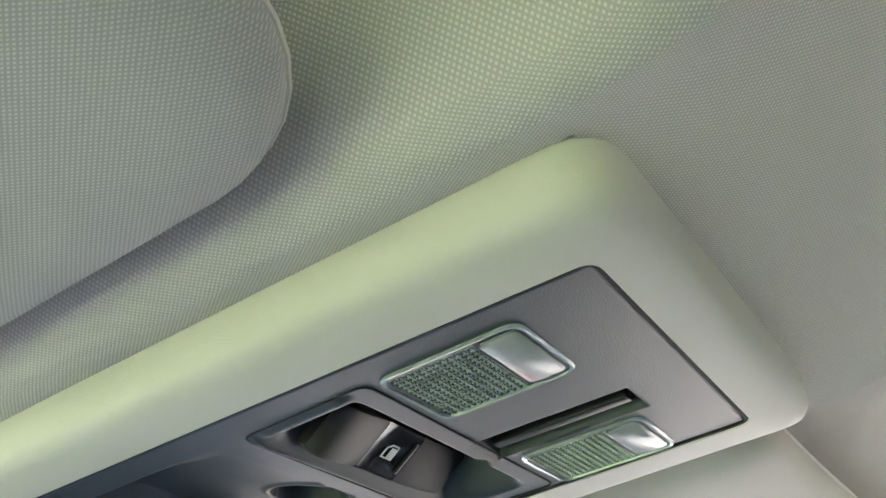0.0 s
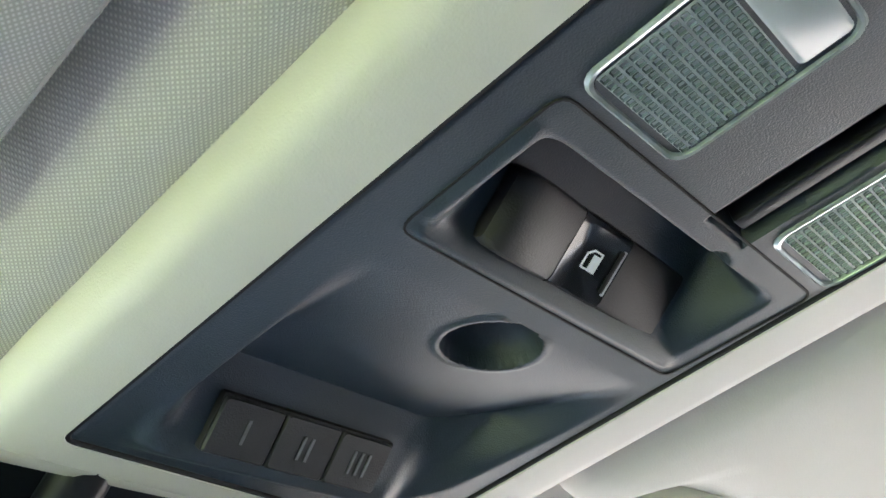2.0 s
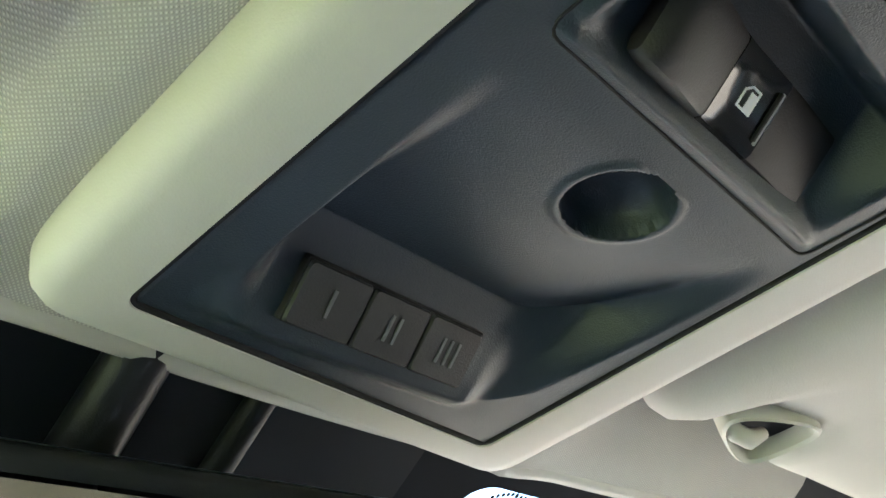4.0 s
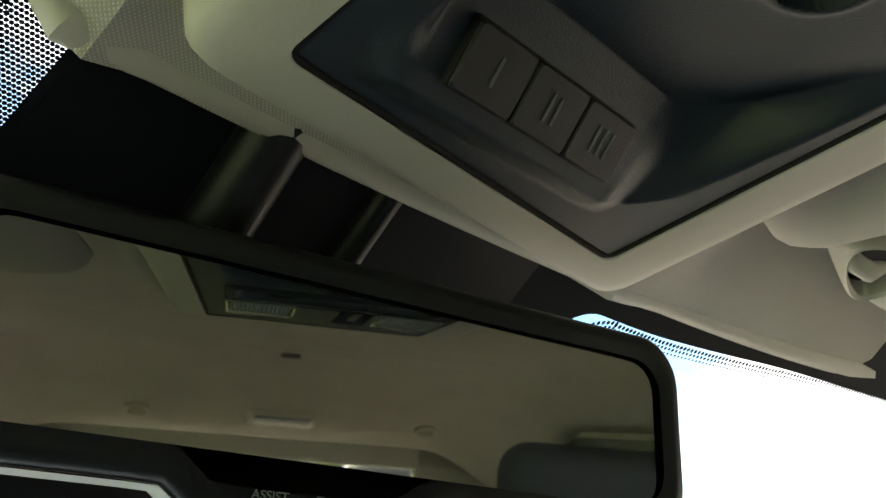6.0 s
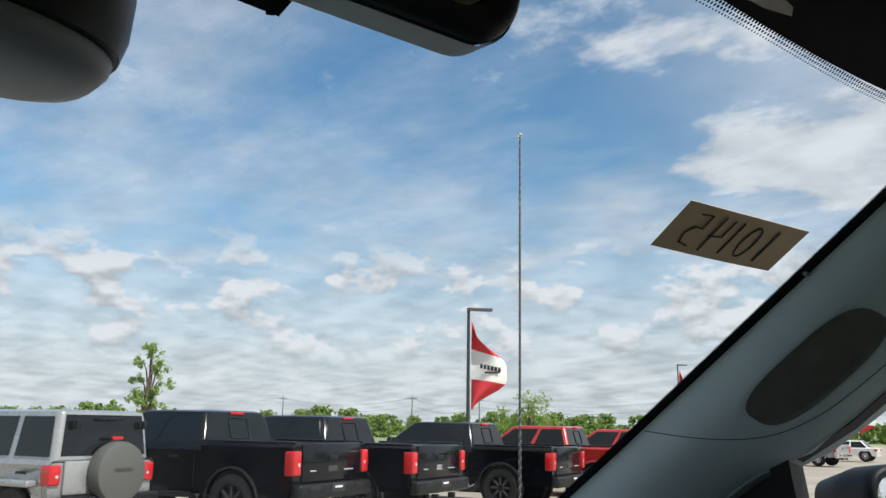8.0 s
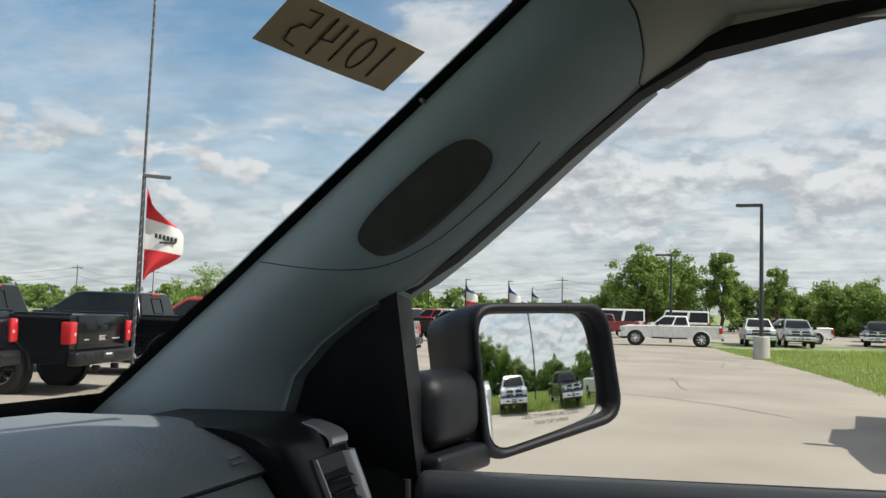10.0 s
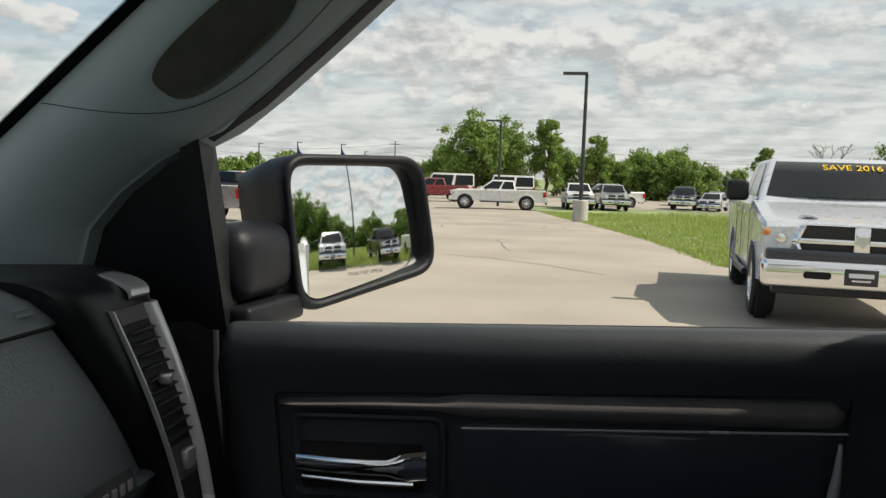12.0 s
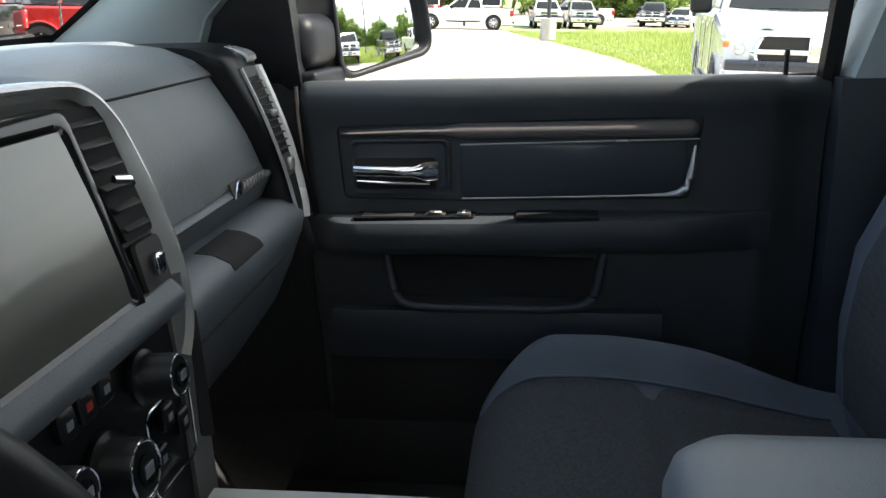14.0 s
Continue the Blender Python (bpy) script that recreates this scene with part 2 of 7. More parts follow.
def rbox(bm, c, s, r=0.003, seg=2, m=None):
    g = bmesh.ops.create_cube(bm, size=1)
    vs = g["verts"]
    for v in vs:
        v.co = Vector((v.co.x * s[0], v.co.y * s[1], v.co.z * s[2]))
    if r > 0:
        es = {e for v in vs for e in v.link_edges}
        out = bmesh.ops.bevel(bm, geom=list(es), offset=min(r, min(s) * 0.49), segments=seg, profile=0.5, affect="EDGES")
        vs = list({v for f in out["faces"] for v in f.verts} | {v for v in vs if v.is_valid})
    for v in vs:
        p = v.co.copy()
        v.co = (m @ p if m else p) + Vector(c)
    return bm


def box(c, s, r=0.003, seg=2, m=None):
    return rbox(bmesh.new(), c, s, r, seg, m)


def loft(bm, loops, cap0=True, cap1=True, closed=True):
    rows = [[bm.verts.new(p) for p in lp] for lp in loops]
    k = len(rows[0])
    for a, b in zip(rows, rows[1:]):
        for i in range(k if closed else k - 1):
            j = (i + 1) % k
            bm.faces.new((a[i], a[j], b[j], b[i]))
    if cap0:
        bm.faces.new(rows[0])
    if cap1:
        bm.faces.new(rows[-1])
    return bm


def rrect(w, h, r, n=5, cx=0.0, cy=0.0):
    pts = []
    for sx, sy, a0 in ((1, 1, 0), (-1, 1, 90), (-1, -1, 180), (1, -1, 270)):
        for i in range(n + 1):
            a = radians(a0 + 90 * i / n)
            pts.append((cx + sx * (w / 2 - r) + r * math.cos(a), cy + sy * (h / 2 - r) + r * math.sin(a)))
    return pts


def rpoly(corners, r, n=4):
    """Corners of a convex outline (x, y), rounded by r (one number or one per corner)."""
    pts = []
    k = len(corners)
    for i, c in enumerate(corners):
        rr = r[i] if isinstance(r, (list, tuple)) else r
        c = Vector(c)
        a, b = (Vector(corners[i - 1]) - c).normalized(), (Vector(corners[(i + 1) % k]) - c).normalized()
        for j in range(n + 1):
            t = j / n
            p = (c + a * rr) * (1 - t) ** 2 + c * 2 * t * (1 - t) + (c + b * rr) * t * t
            pts.append((p.x, p.y))
    return pts


def tube(bm, pts, r, n=8, cap=True):
    pts = [Vector(p) for p in pts]
    loops = []
    for i, p in enumerate(pts):
        d = (pts[min(i + 1, len(pts) - 1)] - pts[max(i - 1, 0)]).normalized()
        u = d.cross(Vector((0, 0, 1)) if abs(d.z) < 0.9 else Vector((1, 0, 0))).normalized()
        w = d.cross(u)
        rr = r[i] if isinstance(r, (list, tuple)) else r
        loops.append([p + (u * math.cos(2 * math.pi * k / n) + w * math.sin(2 * math.pi * k / n)) * rr for k in range(n)])
    return loft(bm, loops, cap, cap)


def ring_tube(bm, pts, r, n=6):
    """A closed tube along a closed outline."""
    pts = [Vector(p) for p in pts]
    k = len(pts)
    rows = []
    for i, p in enumerate(pts):
        d = (pts[(i + 1) % k] - pts[i - 1]).normalized()
        u = d.cross(Vector((0, 0, 1)) if abs(d.z) < 0.9 else Vector((1, 0, 0))).normalized()
        w = d.cross(u)
        rows.append([bm.verts.new(p + (u * math.cos(2 * math.pi * j / n) + w * math.sin(2 * math.pi * j / n)) * r) for j in range(n)])
    for i in range(k):
        a, b = rows[i], rows[(i + 1) % k]
        for j in range(n):
            bm.faces.new((a[j], a[(j + 1) % n], b[(j + 1) % n], b[j]))
    return bm


def lathe(bm, prof, n=32, m=None):
    """Profile of (radius, height) turned about z."""
    m = m or Matrix()
    loops = [[m @ Vector((max(r, 1e-4) * math.cos(2 * math.pi * k / n), max(r, 1e-4) * math.sin(2 * math.pi * k / n), h)) for k in range(n)] for r, h in prof]
    return loft(bm, loops)


def grid(bm, f, nu, nv, thick=None):
    """A sheet f(u, v), given thickness by a shift."""
    top = [[bm.verts.new(f(i / nu, j / nv)) for j in range(nv + 1)] for i in range(nu + 1)]
    for i in range(nu):
        for j in range(nv):
            bm.faces.new((top[i][j], top[i + 1][j], top[i + 1][j + 1], top[i][j + 1]))
    if thick:
        t = Vector(thick)
        bot = [[bm.verts.new(v.co + t) for v in row] for row in top]
        for i in range(nu):
            for j in range(nv):
                bm.faces.new((bot[i][j + 1], bot[i + 1][j + 1], bot[i + 1][j], bot[i][j]))
        rim = [(i, 0) for i in range(nu)] + [(nu, j) for j in range(nv)] + [(i, nv) for i in range(nu, 0, -1)] + [(0, j) for j in range(nv, 0, -1)]
        for (a, b), (c, d) in zip(rim, rim[1:] + rim[:1]):
            bm.faces.new((top[a][b], bot[a][b], bot[c][d], top[c][d]))
    return bm


def prism(bm, pts, put, a, b):
    """An outline of (p, q) put into space by put(p, q, w) at w = a and w = b."""
    return loft(bm, [[Vector(put(p, q, a)) for p, q in pts], [Vector(put(p, q, b)) for p, q in pts]])


def sm(a, b, x):
    t = min(1.0, max(0.0, (x - a) / (b - a)))
    return t * t * (3 - 2 * t)


def lerp(a, b, t):
    return a + (b - a) * t


def soften(pts, n=2):
    """An open outline with its corners cut n times."""
    for _ in range(n):
        res = [pts[0]]
        for a, b in zip(pts, pts[1:]):
            res += [tuple(lerp(p, q, 0.25) for p, q in zip(a, b)), tuple(lerp(p, q, 0.75) for p, q in zip(a, b))]
        pts = res + [pts[-1]]
    return pts


def pieces(xs, x):
    """Straight-line interpolation in rows (x, value)."""
    if x <= xs[0][0]:
        return xs[0][1]
    for (a, u), (b, v) in zip(xs, xs[1:]):
        if x <= b:
            return u + (v - u) * (x - a) / (b - a)
    return xs[-1][1]


def words(name, text, size, material, parent, m, label="", extrude=0.0002, mirrored=False):
    cu = bpy.data.curves.new(name, "FONT")
    cu.body, cu.size, cu.extrude, cu.align_x, cu.align_y = text, size, extrude, "CENTER", "CENTER"
    tmp = bpy.data.objects.new(name, cu)
    me = bpy.data.meshes.new_from_object(tmp)
    bpy.data.objects.remove(tmp)
    me.materials.clear()
    me.materials.append(material)
    ob = new(name, me)
    ob.parent = parent
    ob.matrix_basis = m @ Matrix.Diagonal((-1 if mirrored else 1, 1, 1, 1))
    return tagged(ob, label)


# the parked truck leans forward on its springs
CAB = Matrix.Translation((0, 0.585, 1.36)) @ pose(0, 0, 0, -2.6) @ Matrix.Translation((0, -0.585, -1.36))

# ---- cab: shell ----
def glass_y(x, z):
    return 0.473 + (1.792 - z) * 1.785 - 0.35 * x * x


def half_w(z):
    return pieces([(1.40, 0.762), (1.443, 0.748), (1.546, 0.708), (1.676, 0.653), (1.735, 0.627), (1.752, 0.619), (1.764, 0.611), (1.773, 0.602), (1.780, 0.588), (1.785, 0.570), (1.790, 0.545), (1.81, 0.50)], z)


def liner_z(x, y):
    ax = abs(x - 0.01)
    hump = (1 - sm(0.118, 0.160, ax)) * sm(-0.02, 0.11, y)
    z = 1.838 - 0.043 * hump + 0.004 * (1 - sm(0.098, 0.118, ax)) * hump
    z -= 0.047 * sm(0.33, 0.44, y) * (1 - hump) * (sm(0.16, 0.27, ax) if x < 0 else 1)
    z -= 0.008 * sm(0.39, 0.45, y) * hump
    z += 0.05 * (1 - sm(0.085, 0.095, ax)) * sm(0.125, 0.135, y) * (1 - sm(0.405, 0.415, y))
    z -= 0.095 * sm(0.44, 0.72, abs(x)) ** 1.3
    z -= 0.175 * sm(-1.0, -1.55, y)
    z += 0.015 * sm(0.0, -0.5, y) * (1 - sm(0.4, 0.7, abs(x)))
    return z


def liner_front(x):
    return 0.448 - 0.18 * x * x - 0.030 * sm(0.54, 0.60, abs(x))


headliner = thing("headliner", "beige woven cloth headliner over the whole cab", "headliner", CAB)
bm = bmesh.new()
grid(bm, lambda u, v: Vector((lerp(-0.72, 0.72, u), lerp(-1.55, liner_front(lerp(-0.72, 0.72, u)), v), liner_z(lerp(-0.72, 0.72, u), lerp(-1.55, liner_front(lerp(-0.72, 0.72, u)), v)))), 110, 130, (0, 0, 0.02))
part("lining", bm, M_LINER, headliner)
# rolled front edge of the lining
bm = bmesh.new()
tube(bm, [(x, liner_front(x) - 0.004, liner_z(x, liner_front(x)) + 0.0065) for x in [i / 40 * 1.1 - 0.55 for i in range(41)]], 0.0075, 10)
part("front_edge", bm, M_BEIGE, headliner)
# rear dome lamp, coat hooks and the small round sensor
bm = bmesh.new()
loft(bm, [[(px, py, liner_z(px, py) - dz) for px, py in rrect(0.17 - 2 * dz, 0.075 - 2 * dz, 0.02, 4, 0.07, -1.36)] for dz in (-0.006, 0.006)])
dome = part("dome_lamp", bm, M_BEIGE, headliner)
part("lens", box((0.07, -1.36, liner_z(0.07, -1.36) - 0.007), (0.13, 0.044, 0.006), 0.002, 2, pose(0, 0, 0, 24)), M_FROST, dome, "clear dome lamp lens")
for sx in (-1, 1):
    bm = bmesh.new()
    lathe(bm, [(0.030, 0.012), (0.030, -0.006), (0.022, -0.010), (0.012, 0.0)], 16, Matrix.Translation((0.08 + 0.34 * sx, -1.36, liner_z(0.08 + 0.34 * sx, -1.36))) @ pose(0, 0, 0, 24))
    part("coat_hook_cup", bm, M_BEIGE, headliner)
bm = bmesh.new()
lathe(bm, [(0.020, 0.004), (0.020, -0.006), (0.016, -0.008)], 18, Matrix.Translation((0.055, -1.02, liner_z(0.055, -1.02))))
part("microphone_cap", bm, M_SOFTBLACK, headliner, "small dark round cap")

roof = tagged(part("roof", grid(bmesh.new(), lambda u, v: Vector((lerp(-0.74, 0.74, u), lerp(-1.62, 0.425 - 0.37 * (0.74 * (2 * u - 1)) ** 2, v), 1.905 - 0.085 * abs(2 * u - 1) ** 3 - 0.02 * v ** 3)), 16, 10, (0, 0, -0.012)), M_OWNPAINT), "white painted steel truck roof", "roof", kind="structure")
roof.matrix_basis = CAB

# windscreen with its black printed border
screen = thing("windshield", "raked clear windshield with a black dotted border", "windshield", CAB)
bm = bmesh.new()


def on_glass(u, z, off=0.0):
    x = u * half_w(z)
    return Vector((x, glass_y(x, z) - off, z - off * 0.5))


grid(bm, lambda u, v: on_glass(2 * u - 1, lerp(1.805, 1.405, v)), 40, 24)
pane = part("pane", bm, M_GLASS, screen)
pane.visible_shadow = False


def frit_lower(x):
    """Height of the lower edge of the top border at x."""
    d = abs(x - 0.006) - 0.107
    if x > 0:
        mount = 1.0 if d <= 0 else 1 - math.sqrt(max(0.0, 1 - (1 - min(1, d / 0.052)) ** 2))
    else:
        mount = 1 - sm(0.0, 0.017, d)
    return lerp((1.803 - 0.011 * sm(0.16, 0.36, -x) if x < 0 else 1.7935 - 0.0015 * sm(0.13, 0.22, x)) - 0.012 * sm(0.3, 0.6, abs(x)), 1.742, mount)


bm = bmesh.new()
N = 260
grid(bm, lambda u, v: on_glass(2 * u - 1, lerp(1.82, frit_lower((2 * u - 1) * 0.58), v), 0.0015), N, 10)
for s in (-1, 1):
    grid(bm, lambda u, v: (lambda z: Vector((s * (half_w(z) + lerp(0.03, -0.013, v)), glass_y(half_w(z) + lerp(0.03, -0.013, v), z) - 0.0015, z)))(lerp(1.80, 1.405, u)), 30, 2)
grid(bm, lambda u, v: on_glass(2 * u - 1, lerp(1.405, 1.424 + 0.012 * (2 * u - 1) ** 4, v), 0.0015), 40, 2)
part("border", bm, M_FRIT, screen, "black printed glass border")
bm = bmesh.new()


def dot(p, r):
    vs = [bm.verts.new(p + Vector((math.cos(a) * r, math.sin(a) * r * 0.87, -math.sin(a) * r * 0.49))) for a in [k * math.pi / 3 for k in range(6)]]
    bm.faces.new(vs)


for k in range(3):
    for i in range(-200, 201):
        x = (i + 0.5 * (k % 2)) * 0.0029
        if abs(x) > 0.57 or -0.121 < x < 0.165:
            continue
        z = frit_lower(x) - 0.0006 - 0.0013 * (k + 0.5)
        dot(Vector((x, glass_y(x, z) - 0.0016, z - 0.001)), (0.00135, 0.0011, 0.0008)[k])
for s in (-1, 1):
    for k in range(3):
        z, i = 1.789, 0
        while z > 1.42:
            x = half_w(z) - 0.0132 - 0.0016 * (k + 0.25 * i % 0.5)
            slope = abs(half_w(z - 0.0005) - half_w(z)) / 0.0005
            dot(Vector((s * x, glass_y(x, z) - 0.0016, z - 0.0006 * k)), (0.00115, 0.00085, 0.0006)[k])
            z -= 0.0023 / math.sqrt(1 + 1.785 ** 2 + slope ** 2)
            i += 1
    # round the corner beside the mirror foot
    if s > 0:
        for k in range(3):
            for i in range(30):
                a = math.pi / 2 * i / 29
                off = 0.0007 + 0.0013 * (k + 0.5)
                x, z = 0.165 - 0.052 * math.cos(a) + off * math.cos(a), 1.742 + 0.0515 * math.sin(a) - off * math.sin(a)
                dot(Vector((x, glass_y(x, z) - 0.0016, z - 0.001)), (0.00130, 0.0010, 0.0007)[k])
# halftone fading out below the mirror foot
for j in range(16):
    z = 1.7425 - j * 0.00102
    for i in range(42):
        x = -0.0890 + (i + 0.5 * (j % 2)) * 0.00232
        e = max(0.0, (abs(x - 0.006) - 0.058) / 0.038)
        if e < 1 and z > 1.7415 - 0.0155 * math.sqrt(1 - e * e):
            dot(Vector((x, glass_y(x, z) - 0.0016, z - 0.001)), 0.00116 - 0.00003 * j)
# printed dots beside the mirror foot
for i in range(30):
    for j in range(52):
        z = 1.808 - j * 0.00068
        x = 0.1100 + i * 0.00136 + 0.00068 * (j % 2)
        dot(Vector((0.006 - x, glass_y(x, z) - 0.0016, z)), 0.00072)
tagged(part("border_dots", bm, M_FRIT, screen, "halftone of small black dots", flat=True), kind="stuff")

# A pillars: trim from the glass edge to the door opening
DOORLINE = [(1.81, 0.19), (1.741, 0.262), (1.715, 0.306), (1.703, 0.33), (1.658, 0.394), (1.617, 0.448), (1.574, 0.507), (1.542, 0.556), (1.516, 0.617), (1.486, 0.664), (1.451, 0.702), (1.409, 0.722), (1.36, 0.73)]


def door_x(z):
    return 0.80 - 0.27 * (z - 1.36)


def pillar_point(s, v, side):
    """s: 0 at the roof to 1 at the dash; v: 0 at the glass to 1 at the door opening."""
    zg = lerp(1.80, 1.41, s)
    xg = half_w(zg) - 0.002
    g = Vector((xg, glass_y(xg, zg) - 0.004, zg))
    zd = lerp(1.81, 1.36, s)
    d = Vector((door_x(zd) - 0.004, pieces(DOORLINE[::-1], zd), zd))
    p = g.lerp(d, v)
    bulge = math.sin(math.pi * min(1, v * 1.02)) ** 0.8 * (0.020 + 0.010 * math.sin(math.pi * s))
    if side > 0:
        # shallow dish for the speaker
        sa = (v - 0.57) / 0.20
        rr = (abs((s - 0.459 - 0.02 * sa) / 0.098) ** 3 + abs(sa) ** 3) ** (1 / 3)
        bulge -= 0.0075 * (1 - sm(0.80, 1.12, rr)) * sm(-1.3, 1.0, sa + 0.5)
    p += Vector((-0.86, -0.32, 0.1)) * bulge
    return Vector((p.x * side, p.y, p.z))


for side, nm in ((1, "passenger"), (-1, "driver")):
    pl = thing("pillar_trim", "grey plastic windshield pillar trim with an oval speaker grille" if side > 0 else "grey plastic windshield pillar trim", "pillar trim", CAB, "front pillar trims")
    bm = bmesh.new()
    grid(bm, lambda u, v: pillar_point(lerp(0.045 + 0.20 * v, 1, u), v, side), 120 if side > 0 else 40, 64 if side > 0 else 18, (0.03 * side, -0.012, 0.0))
    part("cover", bm, M_PILLAR, pl)
    bm = bmesh.new()
    grid(bm, lambda u, v: pillar_point((0.043 + 0.20 * v) * u, v, side), 16, 40 if side > 0 else 18, (0.02 * side, -0.02, 0.0))
    part("upper_cover", bm, M_BEIGE, pl, "beige upper end of the pillar trim")
    # speaker cloth in a rounded frame
    if side > 0:
        bm = bmesh.new()

        def gp(u, v):
            # disc mapped to a long rounded patch of the trim
            a, r = 2 * math.pi * v, u
            ca, sa = math.cos(a), math.sin(a)
            e = (abs(ca) ** 3.0 + abs(sa) ** 3.0) ** (-1 / 3.0)
            return pillar_point(0.459 + 0.098 * r * e * ca + 0.02 * r * e * sa, 0.57 + 0.20 * r * e * sa, side) + Vector((-0.86, -0.4, 0.1)) * 0.0012
        grid(bm, gp, 14, 72)
        bmesh.ops.remove_doubles(bm, verts=bm.verts, dist=0.0002)
        part("speaker_grille", bm, M_GRILLEFAB, pl, "dark woven speaker cloth")
        bm = bmesh.new()
        tube(bm, [pillar_point(a, b, side) for a, b in soften([(0.60, 0.03), (0.605, 0.30), (0.60, 0.56), (0.58, 0.76), (0.53, 0.85), (0.46, 0.872), (0.40, 0.865), (0.345, 0.83)], 3)], 0.00045, 5)
        part("seam", bm, M_GAPSHADE, pl)
        bm = bmesh.new()
        tube(bm, [pillar_point(0.045 + 0.20 * v, v, side) for v in [0.02 + 0.96 * i / 24 for i in range(25)]], 0.0005, 5)
        part("joint", bm, M_GAPSHADE, pl)

# body side: roof rails, B and C pillars, rear wall (the shell round the camera)
def side_x(z):
    """Inner face of the body side, upright below the window line."""
    return min(door_x(z), 0.80)


def shell(name, bm, material, label):
    ob = tagged(part(name, bm, material), label, "", kind="structure")
    ob.matrix_basis = CAB
    return ob


for s in (-1, 1):
    bm = bmesh.new()
    loft(bm, [[(s * x, y, z) for x, z in ((0.675, 1.78), (0.698, 1.735), (0.712, 1.735), (0.735, 1.80), (0.725, 1.86))] for y in (0.34, 0.20, -0.2, -1.6)])
    shell("roof_rail_1" if s > 0 else "roof_rail_2", bm, M_BEIGE, "beige roof rail trim over the doors")
    for nme, y0, y1 in (("pillar_b", -0.20, -0.36), ("pillar_c", -1.28, -1.60)):
        bm = bmesh.new()
        loft(bm, [[(s * (side_x(z) - 0.03), y0 - ins, z), (s * (side_x(z) + 0.05), y0 + 0.01 - ins, z), (s * (side_x(z) + 0.05), y1 - 0.01, z), (s * (side_x(z) - 0.03), y1, z)] for z, ins in ((0.70, 0.0), (1.355, 0.0), (1.5, 0.03), (1.80, 0.05))])
        shell(nme + ("_1" if s > 0 else "_2"), bm, M_PILLAR if nme == "pillar_b" else M_BEIGE, "light grey plastic door pillar trim")
    # lower dark cover of the B pillar
    bm = bmesh.new()
    loft(bm, [[(s * (side_x(z) - 0.034), -0.182, z), (s * (side_x(z) + 0.05), -0.182, z), (s * (side_x(z) + 0.05), -0.43, z), (s * (side_x(z) - 0.060), -0.43, z)] for z in (0.68, 1.352)])
    shell("pillar_base_1" if s > 0 else "pillar_base_2", bm, M_DOORLOW, "dark plastic lower pillar trim")
    # rear door with its opening
    bm = box((s * 0.80, -0.83, 1.02), (0.07, 0.92, 0.66), 0.02)
    rbox(bm, (s * 0.722, -0.84, 1.715), (0.035, 1.0, 0.13), 0.015)
    shell("rear_door_1" if s > 0 else "rear_door_2", bm, M_DOORLOW, "dark rear door panel")
    pn = shell("rear_side_glass_1" if s > 0 else "rear_side_glass_2", grid(bmesh.new(), lambda u, v: Vector((s * door_x(lerp(1.35, 1.76, v)), lerp(-1.30, -0.34, u), lerp(1.35, 1.76, v))), 2, 2), M_GLASS, "rear door glass")
    pn.visible_shadow = False
bm = box((0, -1.62, 1.02), (1.6, 0.05, 0.70), 0.01)
rbox(bm, (0.62, -1.62, 1.58), (0.34, 0.05, 0.45), 0.01)
rbox(bm, (-0.62, -1.62, 1.58), (0.34, 0.05, 0.45), 0.01)
rbox(bm, (0, -1.62, 1.745), (1.5, 0.05, 0.25), 0.01)
shell("wall_rear", bm, M_BEIGE, "beige rear cab wall")
pn = shell("rear_window", box((0, -1.62, 1.50), (0.92, 0.005, 0.30), 0.0), M_GLASS, "rear cab window glass")
pn.visible_shadow = False
bm = box((0, -0.50, 0.66), (1.62, 2.3, 0.05), 0.01)
rbox(bm, (0, 0.78, 0.78), (1.5, 0.05, 0.36), 0.02, 2, pose(0, 0, 0, -25))
rbox(bm, (0, 0.05, 0.74), (0.40, 1.9, 0.14), 0.05)
rbox(bm, (0, 1.02, 1.02), (1.66, 0.05, 0.80), 0.02)
for s in (-1, 1):
    rbox(bm, (s * 0.835, 0.80, 0.99), (0.05, 0.46, 0.74), 0.01)
    rbox(bm, (s * 0.835, -0.40, 0.72), (0.07, 2.5, 0.20), 0.02)
shell("floor", bm, M_CARPET, "black carpeted cab floor and firewall")

# ---- overhead console ----
console = thing("overhead_console", "beige overhead console with a dark switch panel and two map lamps", "overhead console", CAB)
PZ = 1.7795
OUT = [(0.114, 0.114), (-0.0925, 0.117), (-0.0955, 0.427), (0.127, 0.443)]
INN = [(0.0785, 0.1360), (-0.0660, 0.1355), (-0.0715, 0.4050), (0.0865, 0.4165)]


def inset(c, k):
    """The outline between the console's outer and inner edges."""
    return [(lerp(a[0], b[0], k), lerp(a[1], b[1], k)) for a, b in zip(OUT, INN)]


bm = bmesh.new()
levels = [(0.0, 1.800, 0.018), (0.02, 1.795, 0.018), (0.07, 1.7865, 0.016), (0.18, 1.7825, 0.014), (0.40, 1.7805, 0.011), (0.80, 1.7790, 0.008), (0.97, 1.7785, 0.006), (1.0, 1.7800, 0.006), (1.0, 1.7860, 0.006)]
loft(bm, [[(x, y, z) for x, y in rpoly(inset(0, k), r, 6)] for k, z, r in levels], False, False)
part("surround", bm, M_BEIGE, console, "smooth beige plastic surround")


